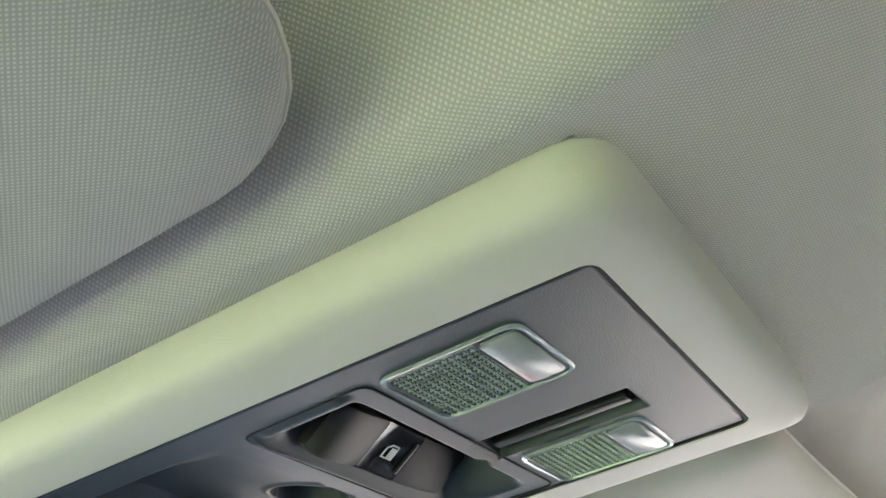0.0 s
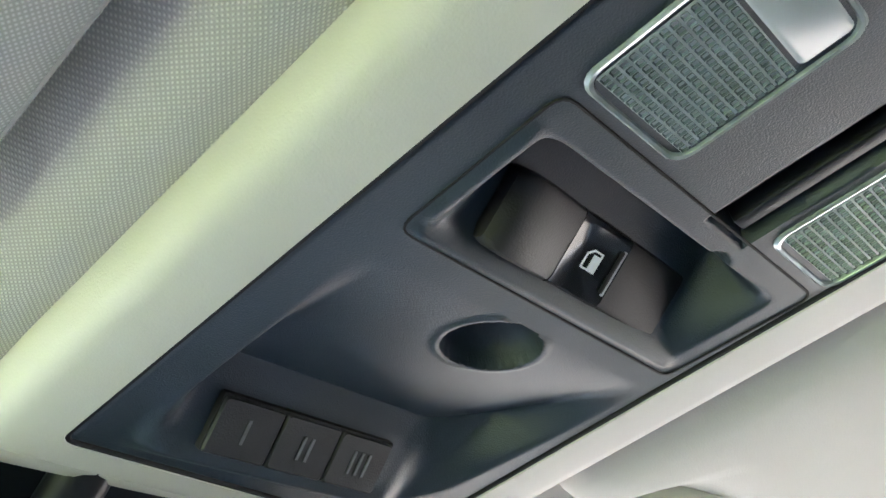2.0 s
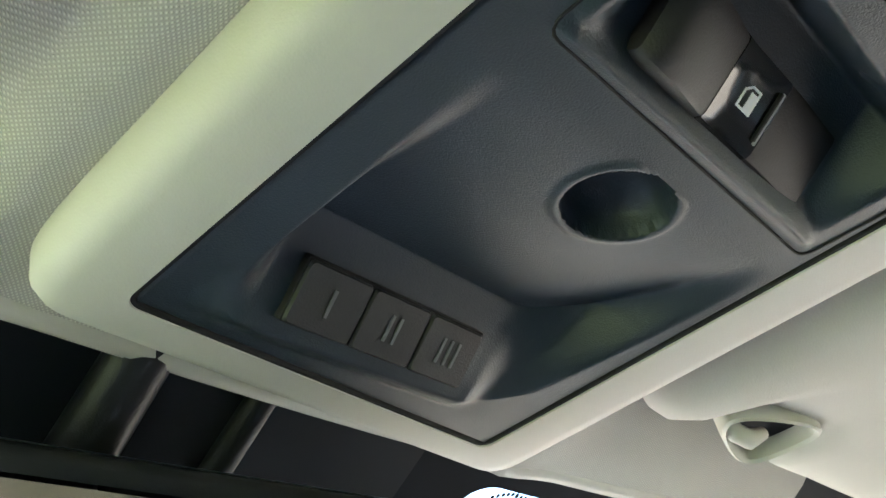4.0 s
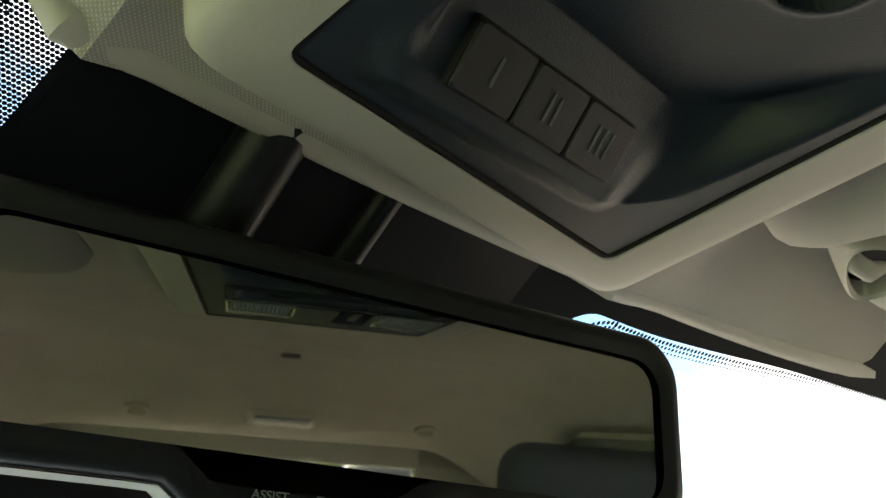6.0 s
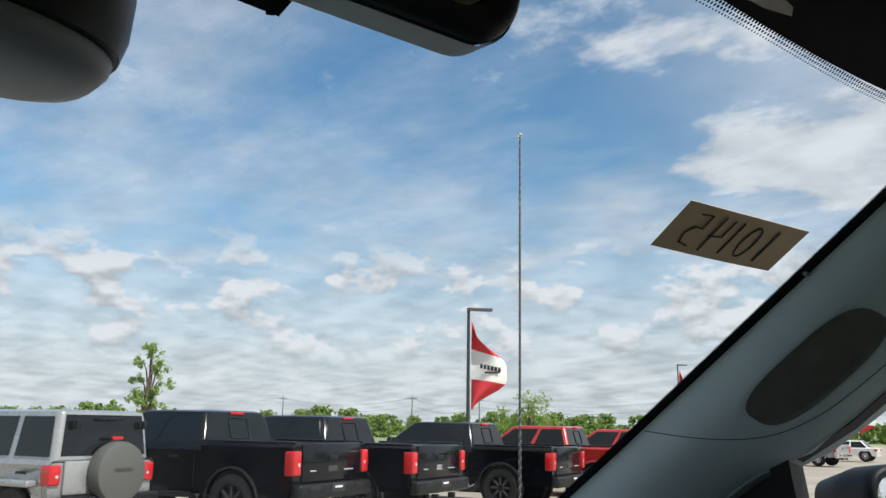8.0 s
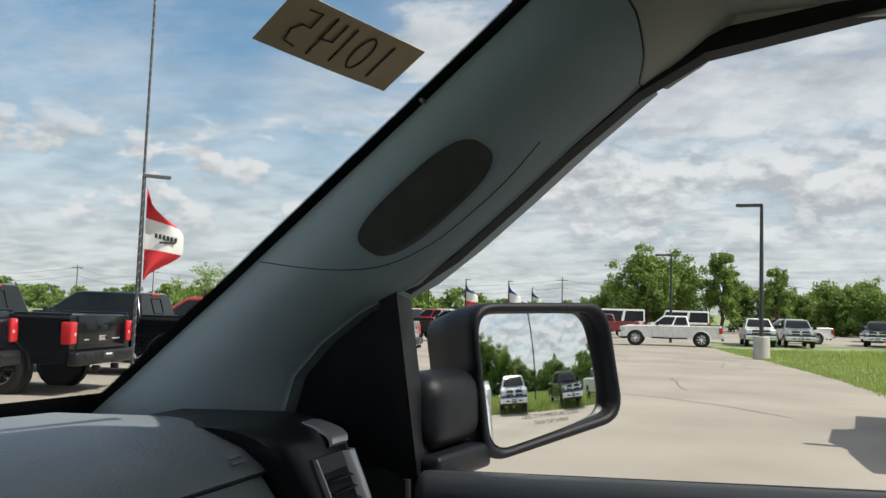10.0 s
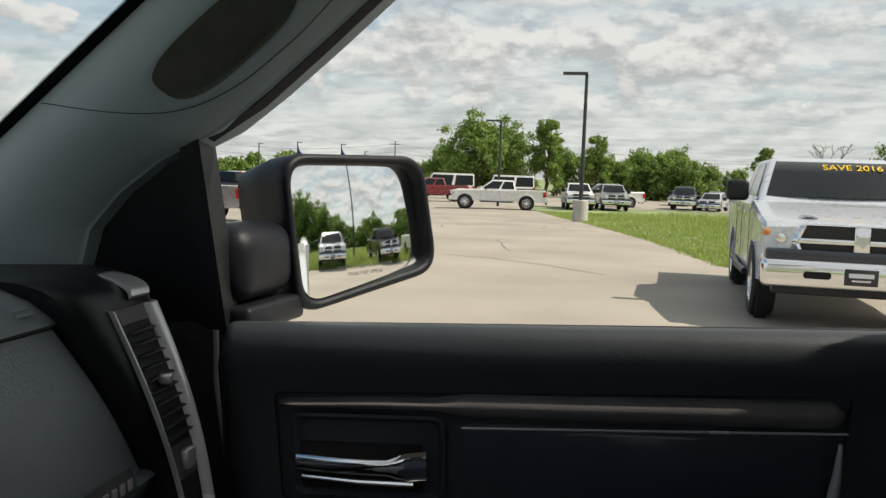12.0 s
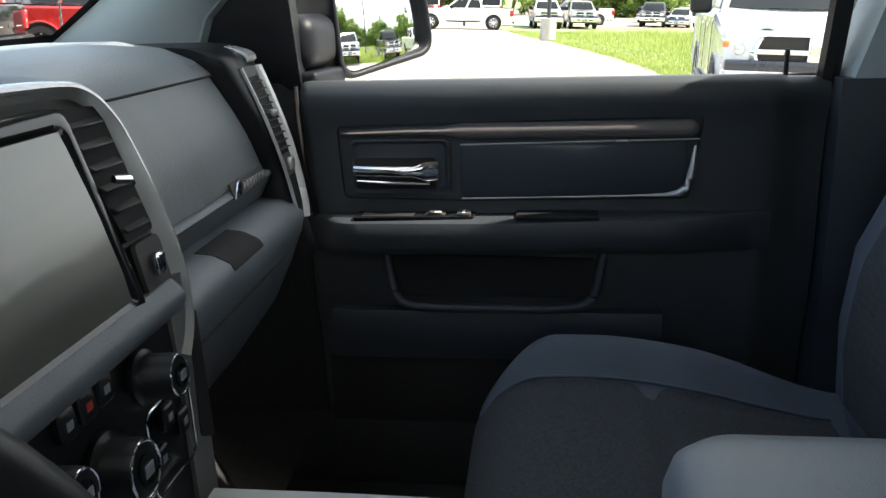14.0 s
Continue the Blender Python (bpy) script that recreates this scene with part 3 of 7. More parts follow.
def recess(x, y):
    """Depth of the panel's hollows above its face."""
    d = 0.0
    # scoop with the three buttons on its front wall
    if y > 0.275:
        wall = lerp(0.358, 0.326, sm(0.040, 0.086, x))
        wide = lerp(0.032, 0.044, sm(0.044, 0.060, x))
        prof = 0.016 * min(1.0, max(0.0, (y - 0.285) / (wall - 0.285))) ** 1.3 if y < wall else 0.016 * max(0.0, 1 - (y - wall) / wide)
        left = sm(-0.0545, -0.0455, x)
        edge = lerp(0.080, 0.074, sm(0.29, 0.40, y))
        right = 1 - sm(edge - 0.014, edge - 0.002, x)
        d = prof * left * right
        d -= 0.0055 * sm(0.366, 0.385, y) * (1 - sm(0.390, 0.402, y)) * sm(-0.060, -0.044, x) * (1 - sm(0.042, 0.058, x))
        # round finger dish with a soft rim
        e = math.hypot((x - 0.0110) / 0.0170, (y - 0.2990) / 0.0145)
        d += 0.0135 * math.sqrt(max(0.0, 1 - e * e)) ** 0.8 - 0.0007 * math.exp(-((e - 1.10) / 0.09) ** 2)
    # bowl round the window switch, with a raised lip
    if 0.215 < y < 0.285:
        ends = sm(-0.048, -0.036, x) * (1 - sm(0.057, 0.070, x))
        d = max(d, 0.023 * ends * sm(0.2295, 0.2380, y) * (1 - 0.85 * sm(0.232, 0.274, y)) * (1 - sm(0.2640, 0.2705, y)))
        lip = sm(-0.054, -0.046, x) * (1 - sm(0.066, 0.074, x))
        d -= 0.0020 * lip * math.exp(-((y - 0.2716) / 0.0020) ** 2) + 0.0014 * math.exp(-((x + 0.0490) / 0.0028) ** 2) * sm(0.228, 0.236, y) * (1 - sm(0.264, 0.272, y))
        h = math.hypot((x - 0.034) / 0.0060, (y - 0.2310) / 0.0036)
        d += 0.004 * (1 - sm(0.6, 1.0, h))
    # slot between the lamps
    if y < 0.228:
        u, v = abs(x - 0.0245) / 0.0105, abs(y - 0.192) / 0.0325
        d = max(d, 0.010 * (1 - sm(0.80, 1.0, max(u, v))))
    return d


def panel_pt(u, v):
    r = Vector((lerp(INN[1][0], INN[0][0], u), lerp(INN[1][1], INN[0][1], u)))
    f = Vector((lerp(INN[2][0], INN[3][0], u), lerp(INN[2][1], INN[3][1], u)))
    p = r.lerp(f, v)
    e = min(u * 0.145, (1 - u) * 0.150, v * 0.265, (1 - v) * 0.27)
    return Vector((p.x, p.y, PZ + recess(p.x, p.y) + 0.0016 * (1 - sm(0.0004, 0.0022, e))))


bm = bmesh.new()
grid(bm, panel_pt, 230, 400)
part("switch_panel", bm, M_BLACK, console, "dark grained plastic switch panel", angle=60)
bm = bmesh.new()
ring_tube(bm, [(x, y, PZ + 0.0006) for x, y in rpoly(INN, 0.006, 5)], 0.0013)
part("panel_gap", bm, M_GAPSHADE, console)
bm = bmesh.new()
ring_tube(bm, [(x, y, PZ - 0.00005) for x, y in rpoly([(0.0780, 0.2215), (-0.0530, 0.2210), (-0.0525, 0.2745), (0.0765, 0.2765)], 0.005, 4)], 0.0005)
part("switch_bezel_seam", bm, M_GAPSHADE, console)
# bar in the slot
part("slot_bar", box((0.0270, 0.192, PZ + 0.0045), (0.0060, 0.056, 0.006), 0.001), M_SOFTBLACK, console)

# window rocker switch
RM = Matrix.Translation((0.0120, 0.2570, PZ + 0.0068)) @ pose(0, 0, 0, -33)
RL, RR = -0.0440, 0.0450


def rocker_z(x):
    """Height of the rocker's back along its length (downwards is minus)."""
    return -0.0050 * sm(-0.008, -0.036, x) + 0.0020 * sm(0.012, RR, x)


def rocker_piece(x0, x1, wide, lift, n, ends=(False, False)):
    bm = bmesh.new()
    loops = []
    for i in range(n + 1):
        x = lerp(x0, x1, i / n)
        rnd = 1.0
        if ends[0]:
            rnd *= math.sqrt(max(0.05, 1 - max(0, (x0 + 0.007 - x) / 0.007) ** 2))
        if ends[1]:
            rnd *= math.sqrt(max(0.05, 1 - max(0, (x - x1 + 0.004) / 0.004) ** 2))
        w = wide * (0.86 + 0.14 * rnd)
        z = rocker_z(x) - lift + 0.0045 * (1 - rnd)
        loops.append([RM @ Vector((x, y, h)) for y, h in ((-w, 0.010), (-w, z + 0.0022), (-w * 0.93, z + 0.0006), (-w * 0.80, z), (w * 0.80, z), (w * 0.93, z + 0.0006), (w, z + 0.0022), (w, 0.010))])
    return loft(bm, loops)


rocker = part("rocker_switch", rocker_piece(RL, -0.0141, 0.0118, 0.0, 16, (True, False)), mat("rocker_skin", (0.026, 0.024, 0.023), 0.5, spec=0.35, var=0.1, scale=40, bump=0.15, bscale=1500), console, "brown-black sliding window rocker switch")
part("rocker_pad", rocker_piece(-0.0140, 0.0100, 0.0119, 0.0002, 8), M_GLOSSBLACK, rocker, "glossy black switch pad")
part("rocker_end", rocker_piece(0.0101, RR, 0.0118, 0.0, 12, (False, True)), mat("rocker_end_skin", (0.007, 0.007, 0.008), 0.55, spec=0.25, var=0.1, bump=0.15, bscale=1500), rocker, "satin black switch end")


def on_rocker(bm):
    for v in bm.verts:
        v.co = RM @ Vector((v.co.x, v.co.y, rocker_z(v.co.x) - 0.0004 + v.co.z))
    return bm


SYM = [(-0.0056, -0.0014), (-0.0056, 0.0030), (0.0004, 0.0030), (0.0004, -0.0030), (-0.0034, -0.0030)]
bm = bmesh.new()
for (xa, ya), (xb, yb) in zip(SYM, SYM[1:] + SYM[:1]):
    dx, dy = xb - xa, yb - ya
    rbox(bm, ((xa + xb) / 2, (ya + yb) / 2, 0), (math.hypot(dx, dy) + 0.0004, 0.0006, 0.0003), 0, 2, pose(0, 0, 0, 0, 0, math.degrees(math.atan2(dy, dx))))
rbox(bm, (-0.0013, 0.0004, 0.0), (0.0030, 0.0046, 0.0003), 0)
part("window_symbol", on_rocker(bm), M_WHITE, rocker, "white printed window symbol")
bm = bmesh.new()
rbox(bm, (0.0085, 0.0, 0.0001), (0.0013, 0.0150, 0.0004), 0)
part("marker_line", on_rocker(bm), M_GREYPRINT, rocker, "grey line beside the symbol")
bm = bmesh.new()
rbox(bm, (0.0070, 0.0, -0.0003), (0.0012, 0.0140, 0.0010), 0.0003)
part("marker_ridge", on_rocker(bm), M_GAPSHADE, rocker)

# three transmitter buttons on the front wall of the scoop
for i in range(3):
    bx = -0.0255 + i * 0.0242
    bmx = Matrix.Translation((bx, 0.3764, PZ + 0.0012)) @ pose(0, 0, 0, -41)
    bm = bmesh.new()
    loft(bm, [[bmx @ Vector((x, y, h)) for x, y in rrect(0.0235 - k, 0.0195 - k, 0.0015, 3)] for h, k in ((0.008, 0.0), (-0.0012, 0.0), (-0.0020, 0.0012))])
    btn = part("transmitter_button", bm, M_BUTTON, console, "black button with grey tally marks")
    for j in range(i + 1):
        bm = bmesh.new()
        rbox(bm, ((j - i / 2) * 0.0034, 0.0, -0.0022), (0.0011, 0.0085, 0.0004), 0)
        for v in bm.verts:
            v.co = bmx @ v.co
        part("tally_mark", bm, M_TALLY, btn)
bm = bmesh.new()
bmx = Matrix.Translation((-0.0013, 0.3770, PZ + 0.0026)) @ pose(0, 0, 0, -41)
rbox(bm, (0, 0, 0), (0.0734, 0.0202, 0.005), 0.001)
for v in bm.verts:
    v.co = bmx @ v.co
part("button_well", bm, M_GAPSHADE, console)

# map lamps
for cx, w in ((-0.0325, 0.0395), (0.0585, 0.0375)):
    y0, y1 = 0.1665, 0.2165
    cy = (y0 + y1) / 2
    bm = bmesh.new()
    loft(bm, [[(x, y, z) for x, y in rrect(w + a, y1 - y0 + a, 0.005, 4, cx, cy)] for a, z in ((0.0022, PZ + 0.001), (0.0022, PZ - 0.0004), (0.0010, PZ - 0.0011), (-0.0006, PZ - 0.0009), (-0.0014, PZ + 0.0002), (-0.0014, PZ + 0.004))], False, False)
    lampm = part("map_lamp", bm, M_RIM, console, "clear ribbed map lamp in a bright rim")
    part("reflector", box((cx, cy, PZ + 0.0055), (w - 0.002, y1 - y0 - 0.002, 0.002), 0.0005), M_REFLECT, lampm)
    bm = bmesh.new()
    nx, ny = 14, 12
    lx0, lx1, ly0, ly1 = cx - w / 2 + 0.002, cx + w / 2 - 0.002, y0 + 0.0165, y1 - 0.0025
    for i in range(nx):
        for j in range(ny):
            ax, bx2 = lerp(lx0, lx1, (i + 0.13) / nx), lerp(lx0, lx1, (i + 0.87) / nx)
            ay, by2 = lerp(ly0, ly1, (j + 0.13) / ny), lerp(ly0, ly1, (j + 0.87) / ny)
            ring = [[bm.verts.new((lerp(ax, bx2, px), lerp(ay, by2, py), PZ + z)) for px, py in ((e, e), (1 - e, e), (1 - e, 1 - e), (e, 1 - e))] for e, z in ((0.0, -0.0010), (0.16, -0.0002), (0.34, 0.0001))]
            for a, b in zip(ring, ring[1:]):
                for k in range(4):
                    bm.faces.new((a[k], a[(k + 1) % 4], b[(k + 1) % 4], b[k]))
            bm.faces.new(ring[-1])
    tagged(part("ribbed_lens", bm, M_RIB, lampm, "clear lens of small square prisms", flat=True), kind="stuff")
    part("lens_backing", box((cx, (ly0 + ly1) / 2, PZ + 0.0002), (lx1 - lx0, ly1 - ly0, 0.001), 0), mat("prism_edge", (0.50, 0.54, 0.53), 0.3), lampm)
    bm = bmesh.new()
    loft(bm, [[(x, y, z) for x, y in rrect(w - 0.006 - a, 0.0135 - a, 0.002, 3, cx, y0 + 0.0085)] for a, z in ((0.0, PZ + 0.002), (0.0, PZ - 0.0008), (0.0015, PZ - 0.0014))])
    part("push_key", bm, M_FROST, lampm, "smooth frosted push key")

# ---- sun visors ----
def visor(s, label):
    vs = thing("sun_visor", label, "sun visor", CAB, "sun visors")
    x0, x1 = (0.132, 0.535) if s > 0 else (0.132, 0.60)
    up = 0.012
    bm = bmesh.new()
    cx, w, cy, h = s * (x0 + x1) / 2, x1 - x0, 0.259 if s > 0 else 0.274, 0.240
    lv = [(0.012, 1.8050), (0.003, 1.8000), (0.0, 1.7930), (0.0015, 1.7850), (0.006, 1.7790), (0.013, 1.7755), (0.024, 1.7730), (0.045, 1.7722)]
    loops = []
    for a, z in lv:
        lp = []
        base = rrect(w - 2 * a, h - 2 * a, max(0.012, (0.030 if s > 0 else 0.05) - a), 8, cx, cy)
        dense = []
        for (xa, ya), (xb, yb) in zip(base, base[1:] + base[:1]):
            k = 40 if math.dist((xa, ya), (xb, yb)) > 0.2 else 1
            dense += [(lerp(xa, xb, i / k), lerp(ya, yb, i / k)) for i in range(k)]
        for x, y in dense:
            if s > 0 and y > cy:
                # notch round the clip in the front edge
                y -= 0.034 * sm(0.166, 0.186, x) * (1 - sm(0.236, 0.258, x)) * sm(cy, cy + h / 2 - 0.05, y)
            lp.append((x, y - 0.22 * (x * s - 0.17) * (x * s - 0.17) * 0.9, z + up - 0.05 * max(0, abs(x) - 0.3)) if s > 0 else (x, y, 1.800 + (z - 1.793) * 0.62 - 0.05 * max(0, abs(x) - 0.3)))
        loops.append(lp)
    loft(bm, loops)
    part("pad", bm, M_VISOR if s < 0 else M_VISORP, vs)
    bm = bmesh.new()
    ring_tube(bm, [(x, y, z + 0.0005) for x, y, z in loops[2]], 0.0011)
    part("piping", bm, M_BEIGE, vs)
    return vs


visor(-1, "beige cloth sun visor folded against the headliner")
visor(1, "beige cloth sun visor folded up beside its clip")
clip = thing("visor_clip", "beige plastic visor clip with a dark hook hole", "visor clip", CAB)
CX, CY = 0.211, 0.3525


def clip_loop(k, z):
    """Teardrop outline of the clip, scaled by k."""
    return [(CX + k * (0.030 * math.cos(a) - 0.006 * math.cos(2 * a)), CY + k * 0.0195 * math.sin(a) * (1 + 0.25 * math.cos(a)), z) for a in [2 * math.pi * i / 36 for i in range(36)]]


bm = bmesh.new()
loft(bm, [clip_loop(1.05, 1.803), clip_loop(1.03, 1.790), clip_loop(0.99, 1.7845), clip_loop(0.93, 1.7835), clip_loop(0.87, 1.785), clip_loop(0.84, 1.800)], True, True)
part("cup", bm, M_BEIGE, clip)
# black disc in the cup stands for the shade of the hook hole
bm = bmesh.new()
loft(bm, [clip_loop(0.855, 1.7930), clip_loop(0.855, 1.7950)])
part("hole", bm, M_GAPSHADE, clip)
bm = bmesh.new()
tube(bm, [(CX - 0.026, CY + 0.006, 1.792), (CX - 0.018, CY + 0.006, 1.786), (CX - 0.010, CY + 0.004, 1.784), (CX - 0.002, CY + 0.000, 1.787)], [0.003, 0.0045, 0.0048, 0.003], 10)
part("hook", bm, M_BEIGE, clip)

# ---- rear-view mirror ----
YAW, TIP = radians(16.25), radians(-10.05)
UX = Vector((math.cos(YAW), -math.sin(YAW), 0))
NX = Vector((-math.sin(YAW) * math.cos(TIP), -math.cos(YAW) * math.cos(TIP), math.sin(TIP)))
UY = NX.cross(UX)
mc = Vector((0.008, 0.4533, 1.745)) + UX * -0.0088 + UY * -0.0178
MB = Matrix.Translation(mc) @ Matrix((UX, UY, NX)).transposed().to_4x4() @ pose(0, 0, 0, 0, 0, -4.1)
# local: x along the glass, y up, z towards the driver
mirror = thing("rear_view_mirror", "black-framed rear-view mirror with assist buttons in its chin", "mirror", CAB)


def chin(x):
    return 0.0100 * sm(-0.058, -0.042, x) * (1 - sm(0.010, 0.024, x))


def outline(a):
    """Frame outline, grown by a, with the chin at the bottom."""
    pts = []
    for x, y in rrect(0.2620 + 2 * a, 0.0745 + 2 * a, 0.018 + a * 0.5, 7):
        pts.append((x, y))
    res = []
    k = len(pts)
    for i in range(k):
        p, q = pts[i], pts[(i + 1) % k]
        n = 24 if math.dist(p, q) > 0.08 else 1
        for j in range(n):
            x, y = lerp(p[0], q[0], j / n), lerp(p[1], q[1], j / n)
            res.append((x, y - (chin(x) if y < -0.02 else 0)))
    return res


bm = bmesh.new()
lv = [(-0.016, -0.034), (-0.006, -0.028), (-0.001, -0.016), (0.0, -0.004), (-0.001, 0.0), (-0.003, 0.0018), (-0.0065, 0.0018), (-0.0105, 0.0004)]
loft(bm, [[MB @ Vector((x, y, z)) for x, y in outline(a)] for a, z in lv], True, False)
part("housing", bm, M_SOFTBLACK, mirror, "satin black mirror housing", angle=50)
bm = bmesh.new()
loft(bm, [[MB @ Vector((x, y, z)) for x, y in outline(0.0008)] for z in (-0.020, -0.0045)], False, False)
part("edge_band", bm, M_PILLAR, mirror, "grey band round the housing")
bm = bmesh.new()
gl = [(x, y) for x, y in rrect(0.2330, 0.0530, 0.011, 7, -0.0005, -0.0015)]
loft(bm, [[MB @ Vector((x, y, z)) for x, y in gl] for z in (-0.002, 0.0010)])
part("mirror_glass", bm, M_MIRROR_DIM, mirror, "dark tinted dimming mirror glass", flat=True)
words("assist_word", "ASSIST", 0.0037, M_GREYPRINT, mirror, MB @ Matrix.Translation((-0.0280, -0.0385, 0.0024)), "printed assist key word")
words("emergency_word", "911", 0.0050, M_REDLED, mirror, MB @ Matrix.Translation((0.0040, -0.0385, 0.0024)), "red lit emergency key")
bm = bmesh.new()
rbox(bm, (-0.0130, -0.0375, 0.0022), (0.0022, 0.0010, 0.0004), 0)
for v in bm.verts:
    v.co = MB @ v.co
part("status_lamp", bm, M_GREYPRINT, mirror)
# arm to the foot on the glass
bm = bmesh.new()
tube(bm, [MB @ Vector((0.0, 0.004, -0.03)), (0.006, 0.520, 1.745), (0.006, 0.545, 1.752)], [0.014, 0.012, 0.016], 12)
part("arm", bm, M_SOFTBLACK, mirror)

# sensor cover on the glass behind the mirror
sensor = thing("sensor_cover", "dark rounded sensor cover on the windshield behind the mirror", "sensor cover", CAB)
bm = bmesh.new()
loops = []
for k, (z, w, d) in enumerate(((1.752, 0.084, 0.034), (1.734, 0.086, 0.038), (1.7175, 0.086, 0.040), (1.7090, 0.084, 0.039))):
    cy = 0.5985 + (1.730 - z) * 0.30
    loops.append([(-0.018 + w * math.copysign(abs(math.cos(a)) ** 0.6, math.cos(a)), cy + d * math.copysign(abs(math.sin(a)) ** 0.7, math.sin(a)), z) for a in [2 * math.pi * i / 40 for i in range(40)]])
loft(bm, loops)
part("cup", bm, M_SOFTBLACK, sensor)
bm = bmesh.new()
loops = []
for z, w, d in ((1.7088, 0.0835, 0.0385), (1.7050, 0.0825, 0.0380), (1.7000, 0.078, 0.035), (1.6970, 0.068, 0.028), (1.6955, 0.045, 0.016)):
    loops.append([(-0.018 + w * math.copysign(abs(math.cos(a)) ** 0.7, math.cos(a)), 0.6065 + d * math.copysign(abs(math.sin(a)) ** 0.8, math.sin(a)), z) for a in [2 * math.pi * i / 40 for i in range(40)]])
loft(bm, loops)
part("lower_cap", bm, mat("sensor_plastic", (0.26, 0.27, 0.28), 0.45, bump=0.1, bscale=1200), sensor, "grey lower cap of the cover")

# glossy cable cover from the header to the mirror
cable = thing("cable_cover", "glossy black cable cover above the mirror", "cable cover", CAB)
bm = bmesh.new()
for x0, w in ((-0.041, 0.011), (0.009, 0.006)):
    tube(bm, [(x0, glass_y(x0, z) - 0.006, z - 0.003) for z in (1.815, 1.806, 1.798, 1.79, 1.776)], [w, w, w * 1.02, w * 1.05, w * 1.1], 16)
part("ribs", bm, M_SOFTBLACK, cable)
bm = bmesh.new()
grid(bm, lambda u, v: (lambda x, z: Vector((x, glass_y(x, z) - 0.005, z - 0.0025)))(lerp(-0.045, 0.095, u), lerp(1.815, 1.770, v)), 12, 8, (0, 0.006, 0.006))
part("plate", bm, M_SOFTBLACK, cable)

# note and small printed mark on the glass
note = thing("paper_note", "yellow paper note with black marker digits taped to the glass", "note", CAB)
na, nb, nd = Vector((0.456, 0.525, 1.722)), Vector((0.587, 0.488, 1.716)), Vector((0.465, 0.564, 1.698))
for p in (na, nb, nd):
    p.y, p.z = p.y - 0.006, p.z - 0.003
nxv = (nb - na).normalized()
nyv = (na - nd) - nxv * (na - nd).dot(nxv)
nw, nh = (nb - na).length, nyv.length
nyv.normalize()
nzv = nxv.cross(nyv)
NM = Matrix.Translation((na + nb) / 2 + (nd - na) / 2) @ Matrix((nxv, nyv, nzv)).transposed().to_4x4()
bm = bmesh.new()
skew = (nd - na).dot(nxv)
grid(bm, lambda u, v: NM @ Vector(((u - 0.5) * nw - skew * (v - 0.5), (v - 0.5) * nh, 0.0012 * math.sin(3 * u) * (1 - v))), 12, 6, tuple(nzv * -0.0003))
part("sheet", bm, M_PAPER, note)
# hand-drawn strokes, seen from the back of the note
for nme, strokes in (("digit", [[(0.30, 0.85), (0.30, 0.15)]]), ("digit", [[(0.13 + 0.055 * math.cos(a), 0.5 + 0.33 * math.sin(a)) for a in [i * math.pi / 9 for i in range(19)]]]), ("digit", [[(-0.02, 0.85), (-0.02, 0.15)]]), ("digit", [[(-0.10, 0.85), (-0.10, 0.48), (-0.20, 0.45)], [(-0.185, 0.88), (-0.185, 0.12)]]), ("digit", [[(-0.38, 0.82), (-0.29, 0.84), (-0.29, 0.55), (-0.35, 0.56), (-0.39, 0.42), (-0.37, 0.20), (-0.29, 0.16)]])):
    bm = bmesh.new()
    for st in strokes:
        tube(bm, [NM @ Vector((x * nw * 0.95 - skew * (y - 0.5), (y - 0.5) * nh, 0.0012)) for x, y in st], 0.0008, 5)
    part(nme, bm, M_INK, note)
mark = tagged(part("glass_mark", box((0.640, glass_y(0.640, 1.692) - 0.003, 1.690), (0.008, 0.003, 0.003), 0), M_GREYPRINT, None), "small printed mark on the windshield glass", "glass mark")
mark.matrix_basis = CAB

# ---- passenger door mirror ----
dm = thing("door_mirror", "black plastic door mirror with convex glass", "door mirror", CAB)
TL, TR, BR, BL = Vector((0.911, 0.548, 1.514)), Vector((1.080, 0.437, 1.514)), Vector((1.101, 0.422, 1.389)), Vector((0.926, 0.537, 1.356))
ctr = (TL + TR + BR + BL) / 4
ex = (TR - TL).normalized()
ez = Vector((0, 0, 1))
en = Vector((ex.y, -ex.x, 0))
DB = Matrix.Translation(ctr) @ Matrix((ex, ez, en)).transposed().to_4x4()
q = [((p - ctr).dot(ex), (p - ctr).dot(ez)) for p in (TR, TL, BL, BR)]


def door_outline(a):
    return rpoly([(x + a * math.copysign(1, x), y + a * math.copysign(1, y)) for x, y in q], [0.030 + a * 0.6] * 4, 7)


bm = bmesh.new()
lv = [(-0.060, -0.128), (-0.030, -0.118), (-0.004, -0.090), (0.010, -0.045), (0.0125, -0.010), (0.0125, 0.000), (0.0105, 0.0042), (0.0068, 0.0052), (0.0030, 0.0036), (0.0008, -0.0016), (0.0004, -0.012)]
loft(bm, [[DB @ Vector((x - (0.012 if z < -0.06 else 0), y, z)) for x, y in door_outline(a)] for a, z in lv], True, False)
part("shell", bm, M_SHELL, dm, "black grained mirror shell", angle=55)
RC = 0.95


def glass_z(x, y):
    """The convex glass, turned a little outwards in its shell."""
    return -0.0005 - 0.052 * x - 0.034 * y - (x * x + y * y) / (2 * RC)


